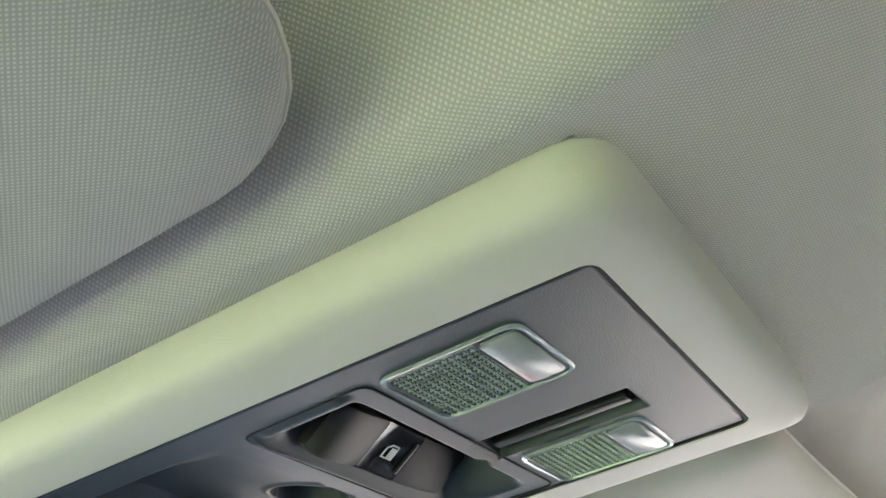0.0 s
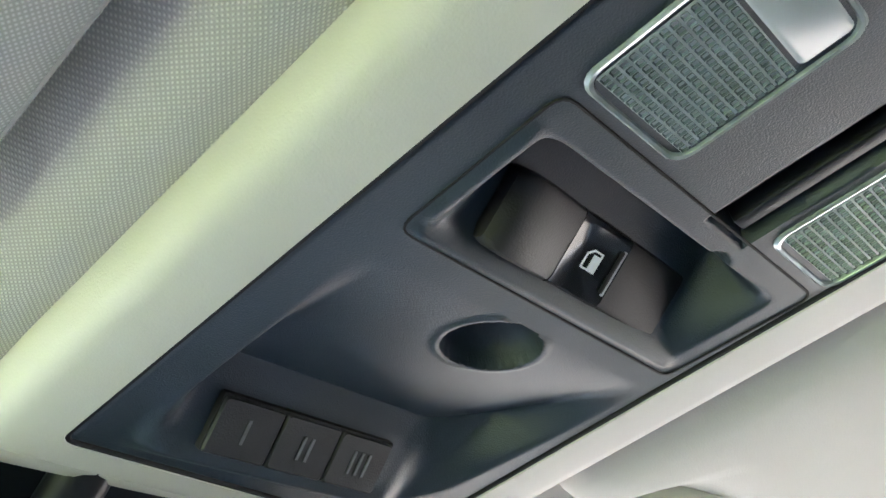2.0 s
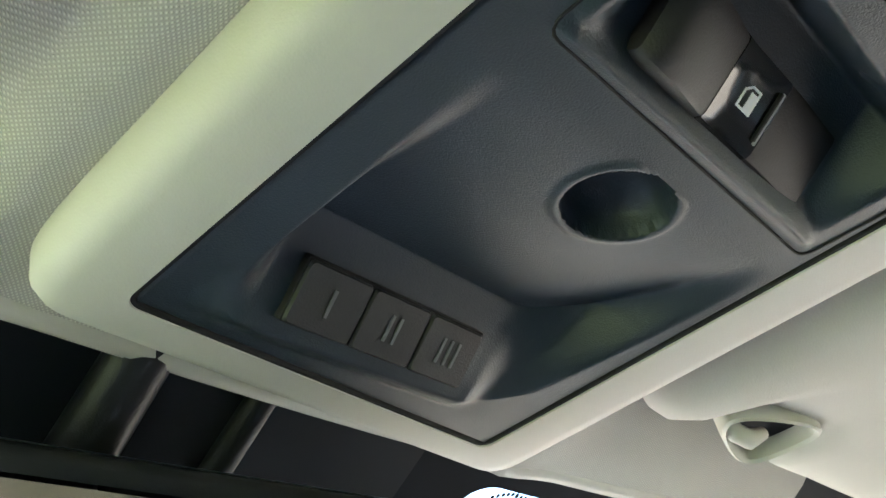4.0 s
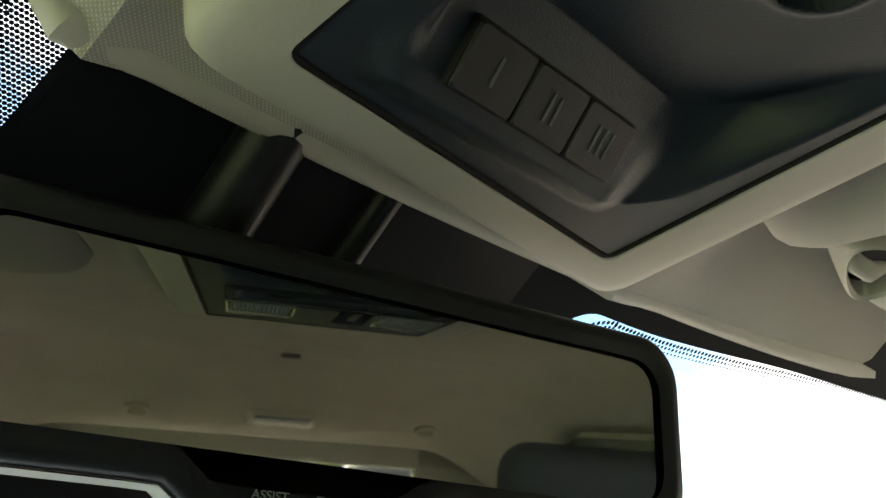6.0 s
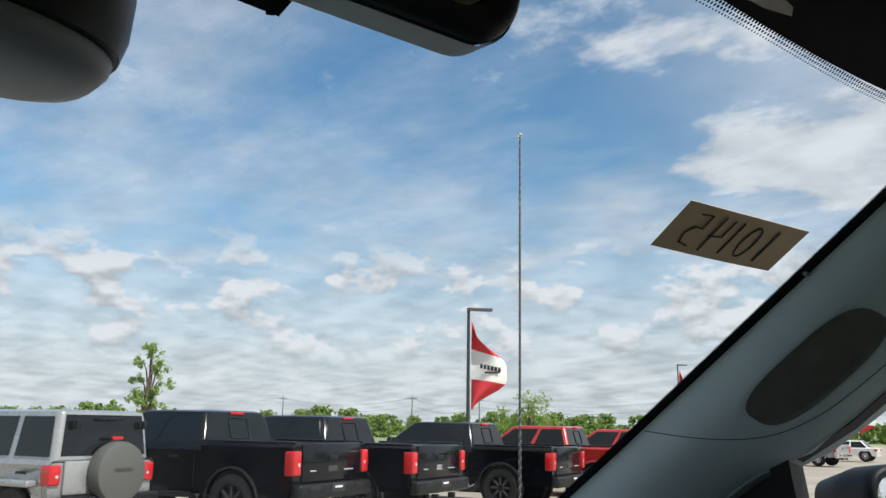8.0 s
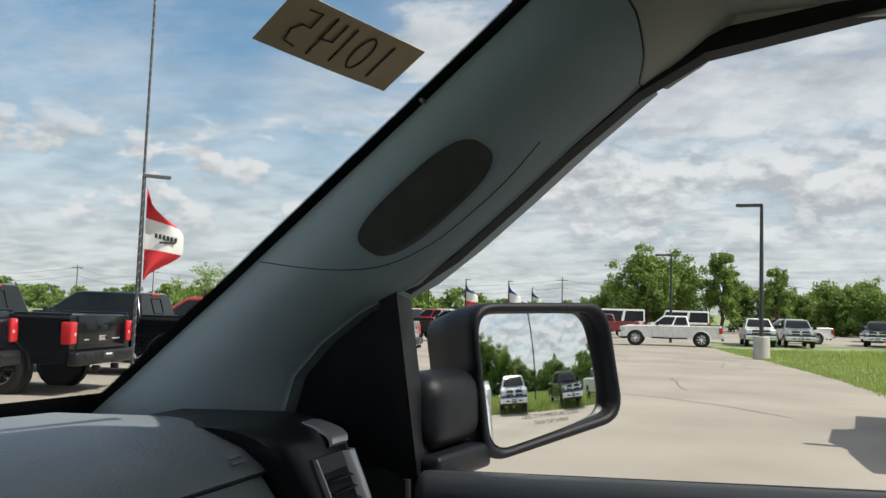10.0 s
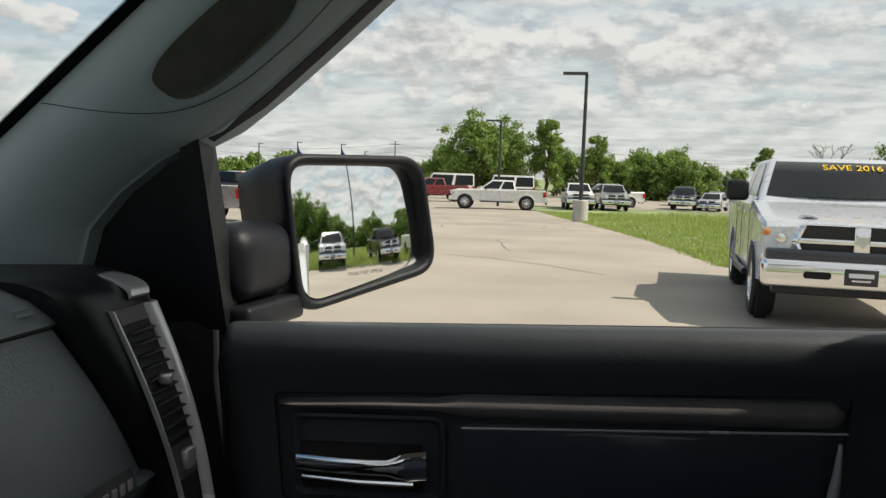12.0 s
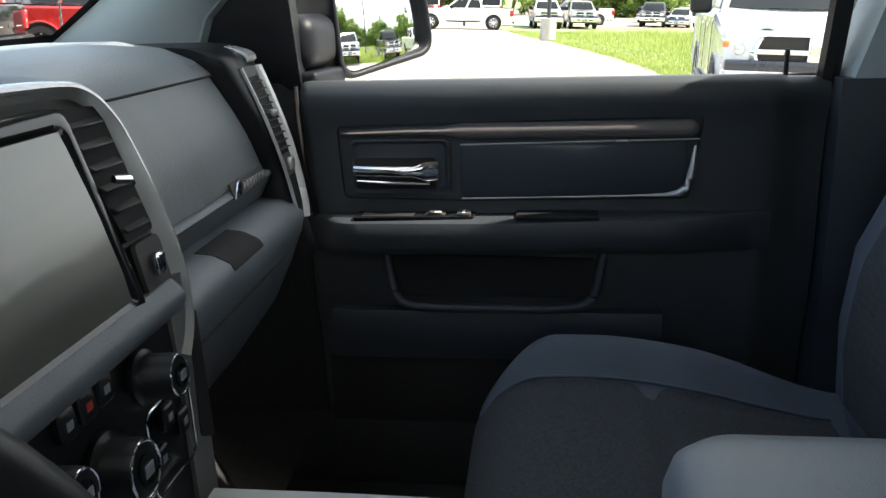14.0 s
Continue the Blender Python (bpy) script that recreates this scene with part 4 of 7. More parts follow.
outer = door_outline(-0.0004)
ring = []
for (xa, ya), (xb, yb) in zip(outer, outer[1:] + outer[:1]):
    k = max(1, round(math.dist((xa, ya), (xb, yb)) / 0.004))
    ring += [(lerp(xa, xb, i / k), lerp(ya, yb, i / k)) for i in range(k)]
bm = bmesh.new()
loft(bm, [[DB @ Vector((x * f, y * f, glass_z(x * f, y * f))) for x, y in ring] for f in [1 - k / 26 for k in range(26)]], False, True)
part("mirror_glass", bm, M_MIRROR, dm, "convex mirror glass", angle=180)
for text, ty in (("OBJECTS IN MIRROR ARE CLOSER", -0.0510), ("THAN THEY APPEAR", -0.0590)):
    wd = words("warning_line", text, 0.0066, M_ETCH, dm, Matrix(), "etched warning words", 0.0)
    for vt in wd.data.vertices:
        x, y = vt.co.x + 0.002, vt.co.y + ty
        vt.co = DB @ Vector((x, y, glass_z(x, y) + 0.00012))
# foot on the door
bm = bmesh.new()
rbox(bm, (0.868, 0.585, 1.412), (0.12, 0.07, 0.082), 0.026, 4, pose(0, 0, 0, 0, 0, -8))
part("foot", bm, M_SHELL, dm)
bm = bmesh.new()
rbox(bm, (0.870, 0.583, 1.356), (0.125, 0.075, 0.028), 0.006, 3, pose(0, 0, 0, 0, 0, -8))
part("foot_base", bm, M_SHELL, dm)

# ---- whip aerial on the fender ----
aerial = thing("aerial", "thin steel whip aerial with a ball tip", "aerial", CAB)
bm = bmesh.new()
p0, p1 = Vector((0.803, 0.950, 1.22)), Vector((0.857, 0.949, 1.997))
tube(bm, [p0.lerp(p1, i / 6) for i in range(7)], [0.0020 - 0.0001 * i for i in range(7)], 8)
part("mast", bm, M_SWITCH, aerial)
bm = bmesh.new()
tube(bm, [p0.lerp(p1, i / 420) + Vector((math.cos(i * 1.05), math.sin(i * 1.05), 0)) * 0.0019 for i in range(421)], 0.0005, 4)
part("spiral_wire", bm, M_CHROME, aerial)
bm = bmesh.new()
bmesh.ops.create_icosphere(bm, subdivisions=2, radius=0.0042, matrix=Matrix.Translation(p1))
part("ball_tip", bm, M_CHROME, aerial)
bm = bmesh.new()
lathe(bm, [(0.020, 0.0), (0.018, 0.012), (0.008, 0.03), (0.004, 0.05)], 16, Matrix.Translation((0.801, 0.950, 1.18)))
part("base", bm, M_SOFTBLACK, aerial)

# ---- own body outside: hood, fender, cowl, bed side ----
bm = bmesh.new()
grid(bm, lambda u, v: Vector((lerp(-0.80, 0.80, u), lerp(1.17, 2.35, v), 1.185 - 0.05 * v - 0.09 * abs(2 * u - 1) ** 4)), 20, 8, (0, 0, -0.02))
shell("hood", bm, M_OWNPAINT, "white painted truck hood")
for s in (-1, 1):
    bm = bmesh.new()
    grid(bm, lambda u, v: Vector((s * (0.80 + 0.14 * math.sin(v * 1.5)), lerp(0.62, 2.3, u), 1.18 - 0.45 * v ** 1.6)), 8, 8, (0, 0, -0.01))
    shell("fender_1" if s > 0 else "fender_2", bm, M_OWNPAINT, "white painted front fender")
    bm = box((s * 0.93, -2.6, 1.05), (0.10, 1.95, 0.55), 0.03)
    shell("bed_side_1" if s > 0 else "bed_side_2", bm, M_OWNPAINT, "white painted truck bed side")
    bm = bmesh.new()
    rbox(bm, (s * 0.90, -0.52, 1.0), (0.09, 2.24, 0.66), 0.03)
    shell("door_skin_1" if s > 0 else "door_skin_2", bm, M_OWNPAINT, "white painted outer door skin")
cowl = thing("cowl_panel", "grey plastic cowl panel with louvres and a wiper", "cowl", CAB)
bm = bmesh.new()
grid(bm, lambda u, v: Vector((lerp(-0.76, 0.76, u), lerp(glass_y(lerp(-0.76, 0.76, u), 1.405) + 0.005, 1.18, v), 1.405 - 0.17 * v)), 20, 6, (0, 0, -0.01))
part("panel", bm, M_SWITCH, cowl)
for i in range(5):
    bm = bmesh.new()
    tube(bm, [(x, glass_y(x, 1.405) + 0.012 + i * 0.010, 1.408 - i * 0.011) for x in [-0.6 + 1.25 * k / 12 for k in range(13)]], 0.0035, 6)
    part("louvre", bm, M_SWITCH, cowl)
wiper = thing("wiper", "black windshield wiper at rest", "wiper", CAB)
bm = bmesh.new()
tube(bm, [(x, glass_y(x, 1.424) + 0.010, 1.432) for x in [0.05 + 0.58 * k / 10 for k in range(11)]], 0.006, 8)
part("blade", bm, M_RUBBER, wiper)
bm = bmesh.new()
tube(bm, [(0.70, 1.02, 1.405), (0.60, glass_y(0.6, 1.43) + 0.03, 1.44), (0.34, glass_y(0.34, 1.43) + 0.022, 1.442)], 0.007, 8)
part("arm", bm, M_SOFTBLACK, wiper)

# ---- passenger door ----
door = thing("front_door", "dark passenger door with a padded trim, chrome handle and armrest", "door", CAB)
YF, YR = 0.578, -0.178
PROF = [(0.845, 1.350), (0.822, 1.3535), (0.800, 1.3580), (0.786, 1.3565), (0.776, 1.3480), (0.772, 1.3340), (0.774, 1.316), (0.780, 1.300), (0.783, 1.28), (0.785, 1.20), (0.784, 1.16), (0.782, 1.10), (0.786, 1.02), (0.800, 0.965), (0.81, 0.80), (0.845, 0.78)]
bm = bmesh.new()
loops = []
for y, grow in ((YF, 0.018), (YF - 0.006, 0.006), (YF - 0.018, 0.0), (0.3, 0.0), (0.0, 0.0), (-0.09, 0.0), (-0.112, 0.004), (-0.125, 0.016), (YR, 0.02)):
    loops.append([(x + grow if x < 0.84 else x, y, z - (0.3 * grow if z > 1.34 else 0)) for x, z in PROF])
loft(bm, loops)
part("door_card", bm, M_DOOR, door, "grained dark door card", angle=50)
# padded strip: a soft roll, slimmer over the handle
bm = bmesh.new()
loops = []
for i in range(57):
    y = lerp(0.516, 0.000, i / 56)
    k = sm(0.372, 0.330, y)
    top, bot = lerp(lerp(1.2865, 1.2905, sm(0.516, 0.40, y)), lerp(1.2960, 1.2980, sm(0.34, 0.0, y)), k), lerp(1.2790, 1.2725, k)
    e = math.sqrt(max(0.02, 1 - max(0, (y - 0.504) / 0.012, (0.012 - y) / 0.012) ** 2))
    c, h = (top + bot) / 2, (top - bot) / 2 * (0.35 + 0.65 * e)
    loops.append([(0.7820 - (0.0055 + 0.0075 * e) * math.cos(a), y, c + h * math.sin(a)) for a in [math.pi * (j / 12 - 0.5) for j in range(13)]] + [(0.790, y, c + h), (0.790, y, c - h)])
loft(bm, loops)
part("padded_strip", bm, mat("padded_strip", (0.135, 0.120, 0.116), 0.36, var=0.06, bump=0.35, bscale=420), door, "brown-black padded strip", angle=60)
# seam round the whole trim recess
bm = bmesh.new()
ring_tube(bm, [(0.7805, y, z) for y, z in rpoly([(-0.006, 1.302), (0.522, 1.292), (0.516, 1.186), (0.345, 1.181), (0.010, 1.184)][::-1], 0.008, 3)], 0.0012)
part("recess_seam", bm, M_GAPSHADE, door)
# insert with its bright rim
bm = bmesh.new()
loft(bm, [[(0.781, y, z) for y, z in rrect(0.325, 0.082, 0.012, 5, 0.178, 1.2265)], [(0.779, y, z) for y, z in rrect(0.318, 0.076, 0.010, 5, 0.178, 1.2265)]])
part("insert", bm, M_DOORLOW, door, "smooth dark insert panel")
bm = bmesh.new()
tube(bm, [(0.7705, lerp(0.338, 0.0, i / 10), lerp(1.2655, 1.2715, i / 10)) for i in range(11)], 0.0013, 8)
part("chrome_line", bm, M_SILVERTRIM, door, "thin bright trim line")
bm = bmesh.new()
tube(bm, [(0.774, 0.338, 1.1850), (0.774, 0.20, 1.187), (0.773, 0.08, 1.1895), (0.772, 0.045, 1.1905), (0.771, 0.026, 1.1935), (0.7705, 0.016, 1.2010), (0.7705, 0.011, 1.2150), (0.771, 0.008, 1.235), (0.772, 0.005, 1.262)], [0.0012, 0.0013, 0.0016, 0.0030, 0.0050, 0.0060, 0.0055, 0.0040, 0.0020], 10)
part("chrome_line", bm, M_SILVERTRIM, door, "thin bright trim line")
# handle
bm = bmesh.new()
loft(bm, [[(x, y, z) for y, z in rrect(0.150 - a, 0.083 - a, 0.010, 5, 0.430, 1.2320)] for a, x in ((0.0, 0.784), (0.0, 0.7775), (0.006, 0.7765))], False, False)
loft(bm, [[(x, y, z) for y, z in rrect(0.144 - a, 0.077 - a, 0.009, 5, 0.430, 1.2320)] for a, x in ((0.0, 0.7765), (0.010, 0.783))], False, True)
hb = part("handle_bezel", bm, M_DOORLOW, door)
# black slab for the shade behind the lever
part("handle_cup_shade", box((0.7835, 0.437, 1.2215), (0.006, 0.120, 0.046), 0.002), M_GAPSHADE, hb)
bm = bmesh.new()
loops = []
for i in range(15):
    y = lerp(0.497, 0.372, i / 14)
    w = 0.0078 + 0.0062 * sm(10, 12, i)
    xx = 0.764 - 0.006 * math.sin(math.pi * i / 14) + 0.006 * sm(11, 14, i)
    loops.append([(xx + 0.006 * (1 - math.cos(a)) * 0.5, y, 1.2285 + lerp(0.0, -0.002, i / 14) + w * math.sin(a) * 1.0) for a in [2 * math.pi * k / 12 for k in range(12)]])
loft(bm, loops)
part("lever", bm, M_CHROME, hb, "polished chrome door lever")
bm = bmesh.new()
tube(bm, [(0.777, 0.495, 1.2115), (0.775, 0.44, 1.2085), (0.775, 0.385, 1.2080)], [0.0018, 0.0025, 0.003], 8)
part("lower_rim", bm, M_CHROME, hb, "bright lower rim of the handle")
# armrest
bm = bmesh.new()
loops = []
for i in range(33):
    y = lerp(0.572, -0.108, i / 32)
    out = 0.048 * sm(0.0, 0.09, i / 32) * (1 - sm(0.78, 1.0, i / 32)) + 0.004
    top = 1.1605 + 0.004 * sm(0.3, 0.1, y)
    x0 = 0.786
    loops.append([(x0, y, top), (x0 - out * 0.70, y, top), (x0 - out * 0.93, y, top - 0.005), (x0 - out, y, top - 0.018), (x0 - out * 0.96, y, top - 0.040), (x0 - out * 0.80, y, top - 0.054), (x0, y, top - 0.064)])
loft(bm, loops)
part("armrest", bm, M_DOOR, door, "grained dark armrest", angle=50)
# flat black slab on the armrest, imitating the shade in the grab recess
part("grab_cup_shade", box((0.762, 0.198, 1.1630), (0.046, 0.119, 0.005), 0.002), M_GAPSHADE, door)
bm = bmesh.new()
loft(bm, [[(x, y, 1.1610 + k) for x, y in rpoly([(0.781, 0.497), (0.742, 0.497), (0.748, 0.318), (0.781, 0.318)], 0.006, 3)] for k in (-0.003, 0.0026)])
sp = part("switch_plate", bm, M_GLOSSBLACK, door, "black window switch plate")
# thin black slab paints the pull cup's shade on the flat plate
part("pull_well_shade", box((0.762, 0.447, 1.1640), (0.026, 0.078, 0.001), 0.0004), M_GAPSHADE, sp)
bm = bmesh.new()
loft(bm, [[(0.762 + dx, y, z) for dx in (-0.008, 0.008)][::1] + [(0.770, y, z - 0.004), (0.754, y, z - 0.004)] for y, z in ((0.392, 1.1640), (0.384, 1.1690), (0.372, 1.1665), (0.362, 1.1650))])
part("window_switch", bm, M_SWITCH, sp)
part("window_icon", box((0.757, 0.372, 1.1688), (0.006, 0.010, 0.0004), 0), M_WHITE, sp, "white window symbol")
for i in (0, 1):
    k = part("lock_switch", box((0.756 + 0.014 * i, 0.334, 1.1655), (0.010, 0.020, 0.005), 0.0015), M_SWITCH, sp)
    part("lock_icon", box((0.756 + 0.014 * i, 0.334, 1.1683), (0.004, 0.004, 0.0004), 0), M_WHITE, k, "white lock symbol")
# speaker vent slats in the armrest face
for i in range(3):
    part("vent_rib", box((0.7385, 0.196, 1.126 + 0.007 * i), (0.004, 0.110, 0.0025), 0.001), M_DOORLOW, door)
# map pocket: its mouth is a flat black sheet painted for the shade inside
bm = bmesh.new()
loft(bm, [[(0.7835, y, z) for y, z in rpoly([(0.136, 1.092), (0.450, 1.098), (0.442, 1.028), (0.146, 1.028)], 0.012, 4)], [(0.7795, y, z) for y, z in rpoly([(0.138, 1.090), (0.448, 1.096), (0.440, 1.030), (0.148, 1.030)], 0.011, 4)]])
part("pocket_mouth_shade", bm, M_GAPSHADE, door)
bm = bmesh.new()
lip = soften([(0.7790, 0.458, 1.104), (0.7740, 0.452, 1.070), (0.7700, 0.446, 1.038), (0.7665, 0.432, 1.021), (0.7650, 0.400, 1.016), (0.7645, 0.290, 1.015), (0.7650, 0.185, 1.016), (0.7665, 0.152, 1.021), (0.7700, 0.140, 1.038), (0.7740, 0.134, 1.070), (0.7790, 0.128, 1.104)], 2)
tube(bm, lip, [0.0075] * len(lip), 12)
part("pocket_lip", bm, M_DOORLOW, door)
bm = bmesh.new()
loft(bm, [[(x, lerp(0.545, 0.040, i / 12), z) for x, z in ((0.790, 1.010), (0.7690, 1.008), (0.7660, 0.995), (0.7700, 0.960), (0.780, 0.925), (0.800, 0.920))] for i in range(13)])
part("pocket_front", bm, M_DOORLOW, door)
bm = bmesh.new()
loft(bm, [[(x, y, z) for x, z in ((0.815, 0.921), (0.7975, 0.919), (0.7955, 0.900), (0.8010, 0.80), (0.815, 0.79))] for y in (0.56, 0.40, 0.20, 0.0, -0.10)])
part("kick_carpet", bm, M_RUBBER, door, "black carpeted foot of the door")
# weatherstrip, lock pin, front seam
bm = bmesh.new()
tube(bm, [(0.830, YF - 0.01, 1.350), (0.830, 0.2, 1.351), (0.830, -0.17, 1.352)], 0.003, 8)
part("belt_seal", bm, M_RUBBER, door)
bm = bmesh.new()
lathe(bm, [(0.0035, 1.345), (0.0035, 1.380), (0.0042, 1.384), (0.003, 1.390)], 12, Matrix.Translation((0.803, -0.117, 0)))
part("lock_pin", bm, M_SOFTBLACK, door)
bm = bmesh.new()
tube(bm, [(0.777, 0.5795, 1.352), (0.772, 0.578, 1.30), (0.774, 0.570, 1.22), (0.782, 0.562, 1.15), (0.79, 0.558, 1.08)], 0.004, 8)
part("front_seal", bm, M_GAPSHADE, door)
# window frame and glass
bm = bmesh.new()
loft(bm, [[(door_x(z) + dx, 0.580 + dy, z) for dx, dy in ((-0.006, -0.004), (0.03, -0.004), (0.03, 0.016), (-0.006, 0.016))] for z in (1.35, 1.45, 1.548)])
tube(bm, [(door_x(z) + 0.01, y - 0.002, z) for z, y in ((1.545, 0.575), (1.574, 0.522), (1.617, 0.463), (1.658, 0.409), (1.703, 0.344), (1.735, 0.275))], 0.014, 8)
tube(bm, [(door_x(1.735) + 0.012, 0.30, 1.730), (door_x(1.75) + 0.012, 0.15, 1.750), (door_x(1.755) + 0.012, -0.16, 1.755)], 0.016, 8)
tube(bm, [(door_x(z) + 0.012, -0.178 - 0.05 * sm(1.5, 1.76, z), z) for z in (1.34, 1.5, 1.65, 1.76)], 0.016, 8)
part("window_frame", bm, M_SOFTBLACK, door, "black window frame")
pn = part("pane", grid(bmesh.new(), lambda u, v: Vector((door_x(lerp(1.345, 1.75, v)) + 0.016, lerp(-0.20, 0.585 - 0.36 * sm(0.45, 1.0, v), u), lerp(1.345, 1.75, v))), 4, 8), M_GLASS, door)
pn.visible_shadow = False
# black sail panel ahead of the frame
bm = bmesh.new()
pts = [(0.590, 1.340), (0.590, 1.560), (0.640, 1.540), (0.690, 1.505), (0.74, 1.46), (0.78, 1.42), (0.80, 1.34)]
prism(bm, pts, lambda y, z, w: (door_x(z) + w, y, z), 0.010, 0.034)
part("sail_panel", bm, M_SOFTBLACK, door, "black plastic sail panel")

# driver door, behind the camera's shoulder
dd = thing("front_door", "dark driver door panel with a clear window", "door", CAB)
bm = bmesh.new()
loft(bm, [[(-x, y, z) for x, z in PROF] for y in (YF, YR)])
part("door_card", bm, M_DOOR, dd)
part("armrest", box((-0.765, 0.23, 1.13), (0.06, 0.66, 0.06), 0.02), M_DOOR, dd)
bm = bmesh.new()
tube(bm, [(-door_x(z) - 0.01, y, z) for z, y in ((1.34, 0.59), (1.545, 0.575), (1.617, 0.463), (1.703, 0.344), (1.735, 0.275), (1.75, 0.1), (1.755, -0.16), (1.34, -0.18))], 0.015, 8)
part("window_frame", bm, M_SOFTBLACK, dd)
pn = part("pane", grid(bmesh.new(), lambda u, v: Vector((-door_x(lerp(1.345, 1.75, v)) - 0.016, lerp(-0.20, 0.585 - 0.36 * sm(0.45, 1.0, v), u), lerp(1.345, 1.75, v))), 4, 8), M_GLASS, dd)
pn.visible_shadow = False

# belt strap at the pillar
belt = thing("seat_belt", "dark grey seat belt strap on the door pillar", "seat belt", CAB)
bm = bmesh.new()
grid(bm, lambda u, v: Vector((door_x(lerp(0.80, 1.62, v)) - 0.042 - 0.01 * math.sin(3 * v), -0.262 + 0.045 * (u - 0.5) - 0.02 * v, lerp(0.80, 1.62, v))), 2, 10, (-0.0015, 0, 0))
part("strap", bm, M_SEATSIDE, belt)
part("anchor_loop", box((door_x(1.60) - 0.045, -0.285, 1.60), (0.012, 0.075, 0.06), 0.006), M_SOFTBLACK, belt)
part("tongue", box((door_x(1.22) - 0.05, -0.262, 1.22), (0.006, 0.05, 0.05), 0.003), M_CHROME, belt, "bright metal belt tongue")

# ---- dashboard ----
dash = thing("dashboard", "dark grey padded dashboard with a glovebox, vents and silver trim", "dashboard", CAB)
DP = [(1.10, 1.395), (0.98, 1.418), (0.86, 1.430), (0.76, 1.430), (0.70, 1.420), (0.664, 1.403), (0.648, 1.3885), (0.6445, 1.3835)]
bm = bmesh.new()
loops = []
for x in [-0.74 + 1.46 * i / 40 for i in range(41)]:
    drop = 0.020 * sm(0.60, 0.74, abs(x)) + 0.002 * (x / 0.7) ** 2
    back = 0.10 * sm(0.40, 0.76, abs(x))
    loops.append([(x, min(y, glass_y(x, 1.40) - 0.004) if y > 0.8 else y, z - drop * (0.3 if y < 0.70 else 1.0)) for y, z in DP] + [(x, 0.68, 1.36), (x, 1.05 - back, 1.33)])
loft(bm, loops)
part("top_pad", bm, M_DASH, dash, "soft grained upper pad", angle=50)
# glovebox door
bm = bmesh.new()
loops = []
for i in range(21):
    t = i / 20
    x0 = 0.275
    x1 = lerp(0.622, 0.668, t)
    y = lerp(0.6445, 0.600, t) - 0.006 * math.sin(math.pi * t)
    z = lerp(1.3805, 1.252, t)
    loops.append([(x0, y, z), (lerp(x0, x1, 0.5), y - 0.002, z), (x1 - 0.006, y, z), (x1, y + 0.004, z), (x1, y + 0.03, z), (x0, y + 0.03, z)])
loft(bm, loops)
part("glovebox_lid", bm, M_DASH, dash, "grained upper glovebox lid", angle=50)
bm = bmesh.new()
tube(bm, [(x, 0.6440, 1.3822) for x in (0.20, 0.40, 0.628)], 0.0016, 6)
part("lid_gap", bm, M_GAPSHADE, dash)
# slanting lip below the lid, with the trim badge
bm = bmesh.new()
loft(bm, [[(x, 0.601, 1.251), (x, 0.5935, 1.2495), (x, 0.590, 1.246), (x + (0.006 if x > 0.5 else 0), 0.6085, 1.2130), (x, 0.64, 1.2130), (x, 0.64, 1.251)] for x in (0.185, 0.40, 0.672)])
part("lip", bm, M_DASHLOW, dash)
badge = part("trim_badge", box((0.578, 0.5925, 1.2525), (0.122, 0.004, 0.020), 0.0015, 2, pose(0, 0, 0, -14)), M_SWITCH, dash, "small dark plate with raised bright bars")
bm = bmesh.new()
loft(bm, [[(x, 0.5895 - h, z) for x, z in ((0.518, 1.244), (0.532, 1.262), (0.538, 1.263), (0.544, 1.252), (0.536, 1.244), (0.529, 1.252))] for h in (0.0, 0.002)])
part("emblem_shape", bm, M_CHROME, badge)
for i in range(7):
    part("letter_bar", box((0.556 + i * 0.0120, 0.5895, 1.2525), (0.0070, 0.0016, 0.0095), 0.0004), M_SILVERTRIM, badge)
# lower bolster and lower glovebox
bm = bmesh.new()
LP = [(0.64, 1.2120), (0.600, 1.2120), (0.575, 1.2090), (0.556, 1.2000), (0.549, 1.187), (0.552, 1.165), (0.566, 1.13), (0.60, 1.06), (0.66, 0.98), (0.74, 0.93), (0.80, 0.95), (0.80, 1.20)]
loops = []
for i in range(33):
    x = lerp(-0.74, 0.735, i / 32)
    k = 1 + 0 * i
    e = sm(0.66, 0.74, x) * 0.02
    loops.append([(x, y + e, z - e * 0.5) for y, z in LP])
loft(bm, loops)
part("lower_bolster", bm, M_DASHLOW, dash, "dark lower dash bolster", angle=50)
# no hollow here: a black sheet on the bolster paints the recess's shade
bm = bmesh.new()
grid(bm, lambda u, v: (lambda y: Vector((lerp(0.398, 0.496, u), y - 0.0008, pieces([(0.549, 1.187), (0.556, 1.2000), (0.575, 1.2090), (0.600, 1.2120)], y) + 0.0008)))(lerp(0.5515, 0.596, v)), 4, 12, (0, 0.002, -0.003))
part("latch_recess_shade", bm, M_GAPSHADE, dash, "black sheet for the shade in the latch recess")
bm = bmesh.new()
tube(bm, [(0.20, 0.5535, 1.150), (0.45, 0.5545, 1.150), (0.72, 0.566, 1.142)], 0.0012, 6)
part("lower_gap", bm, M_GAPSHADE, dash)
# airbag word bars
for i in range(2):
    part("warning_mark", box((0.594, 0.6555 - 0.004 * i, 1.3990 - 0.004 * i), (0.020, 0.0025, 0.0006), 0, 2, pose(0, 0, 0, 38)), M_GREYPRINT, dash)
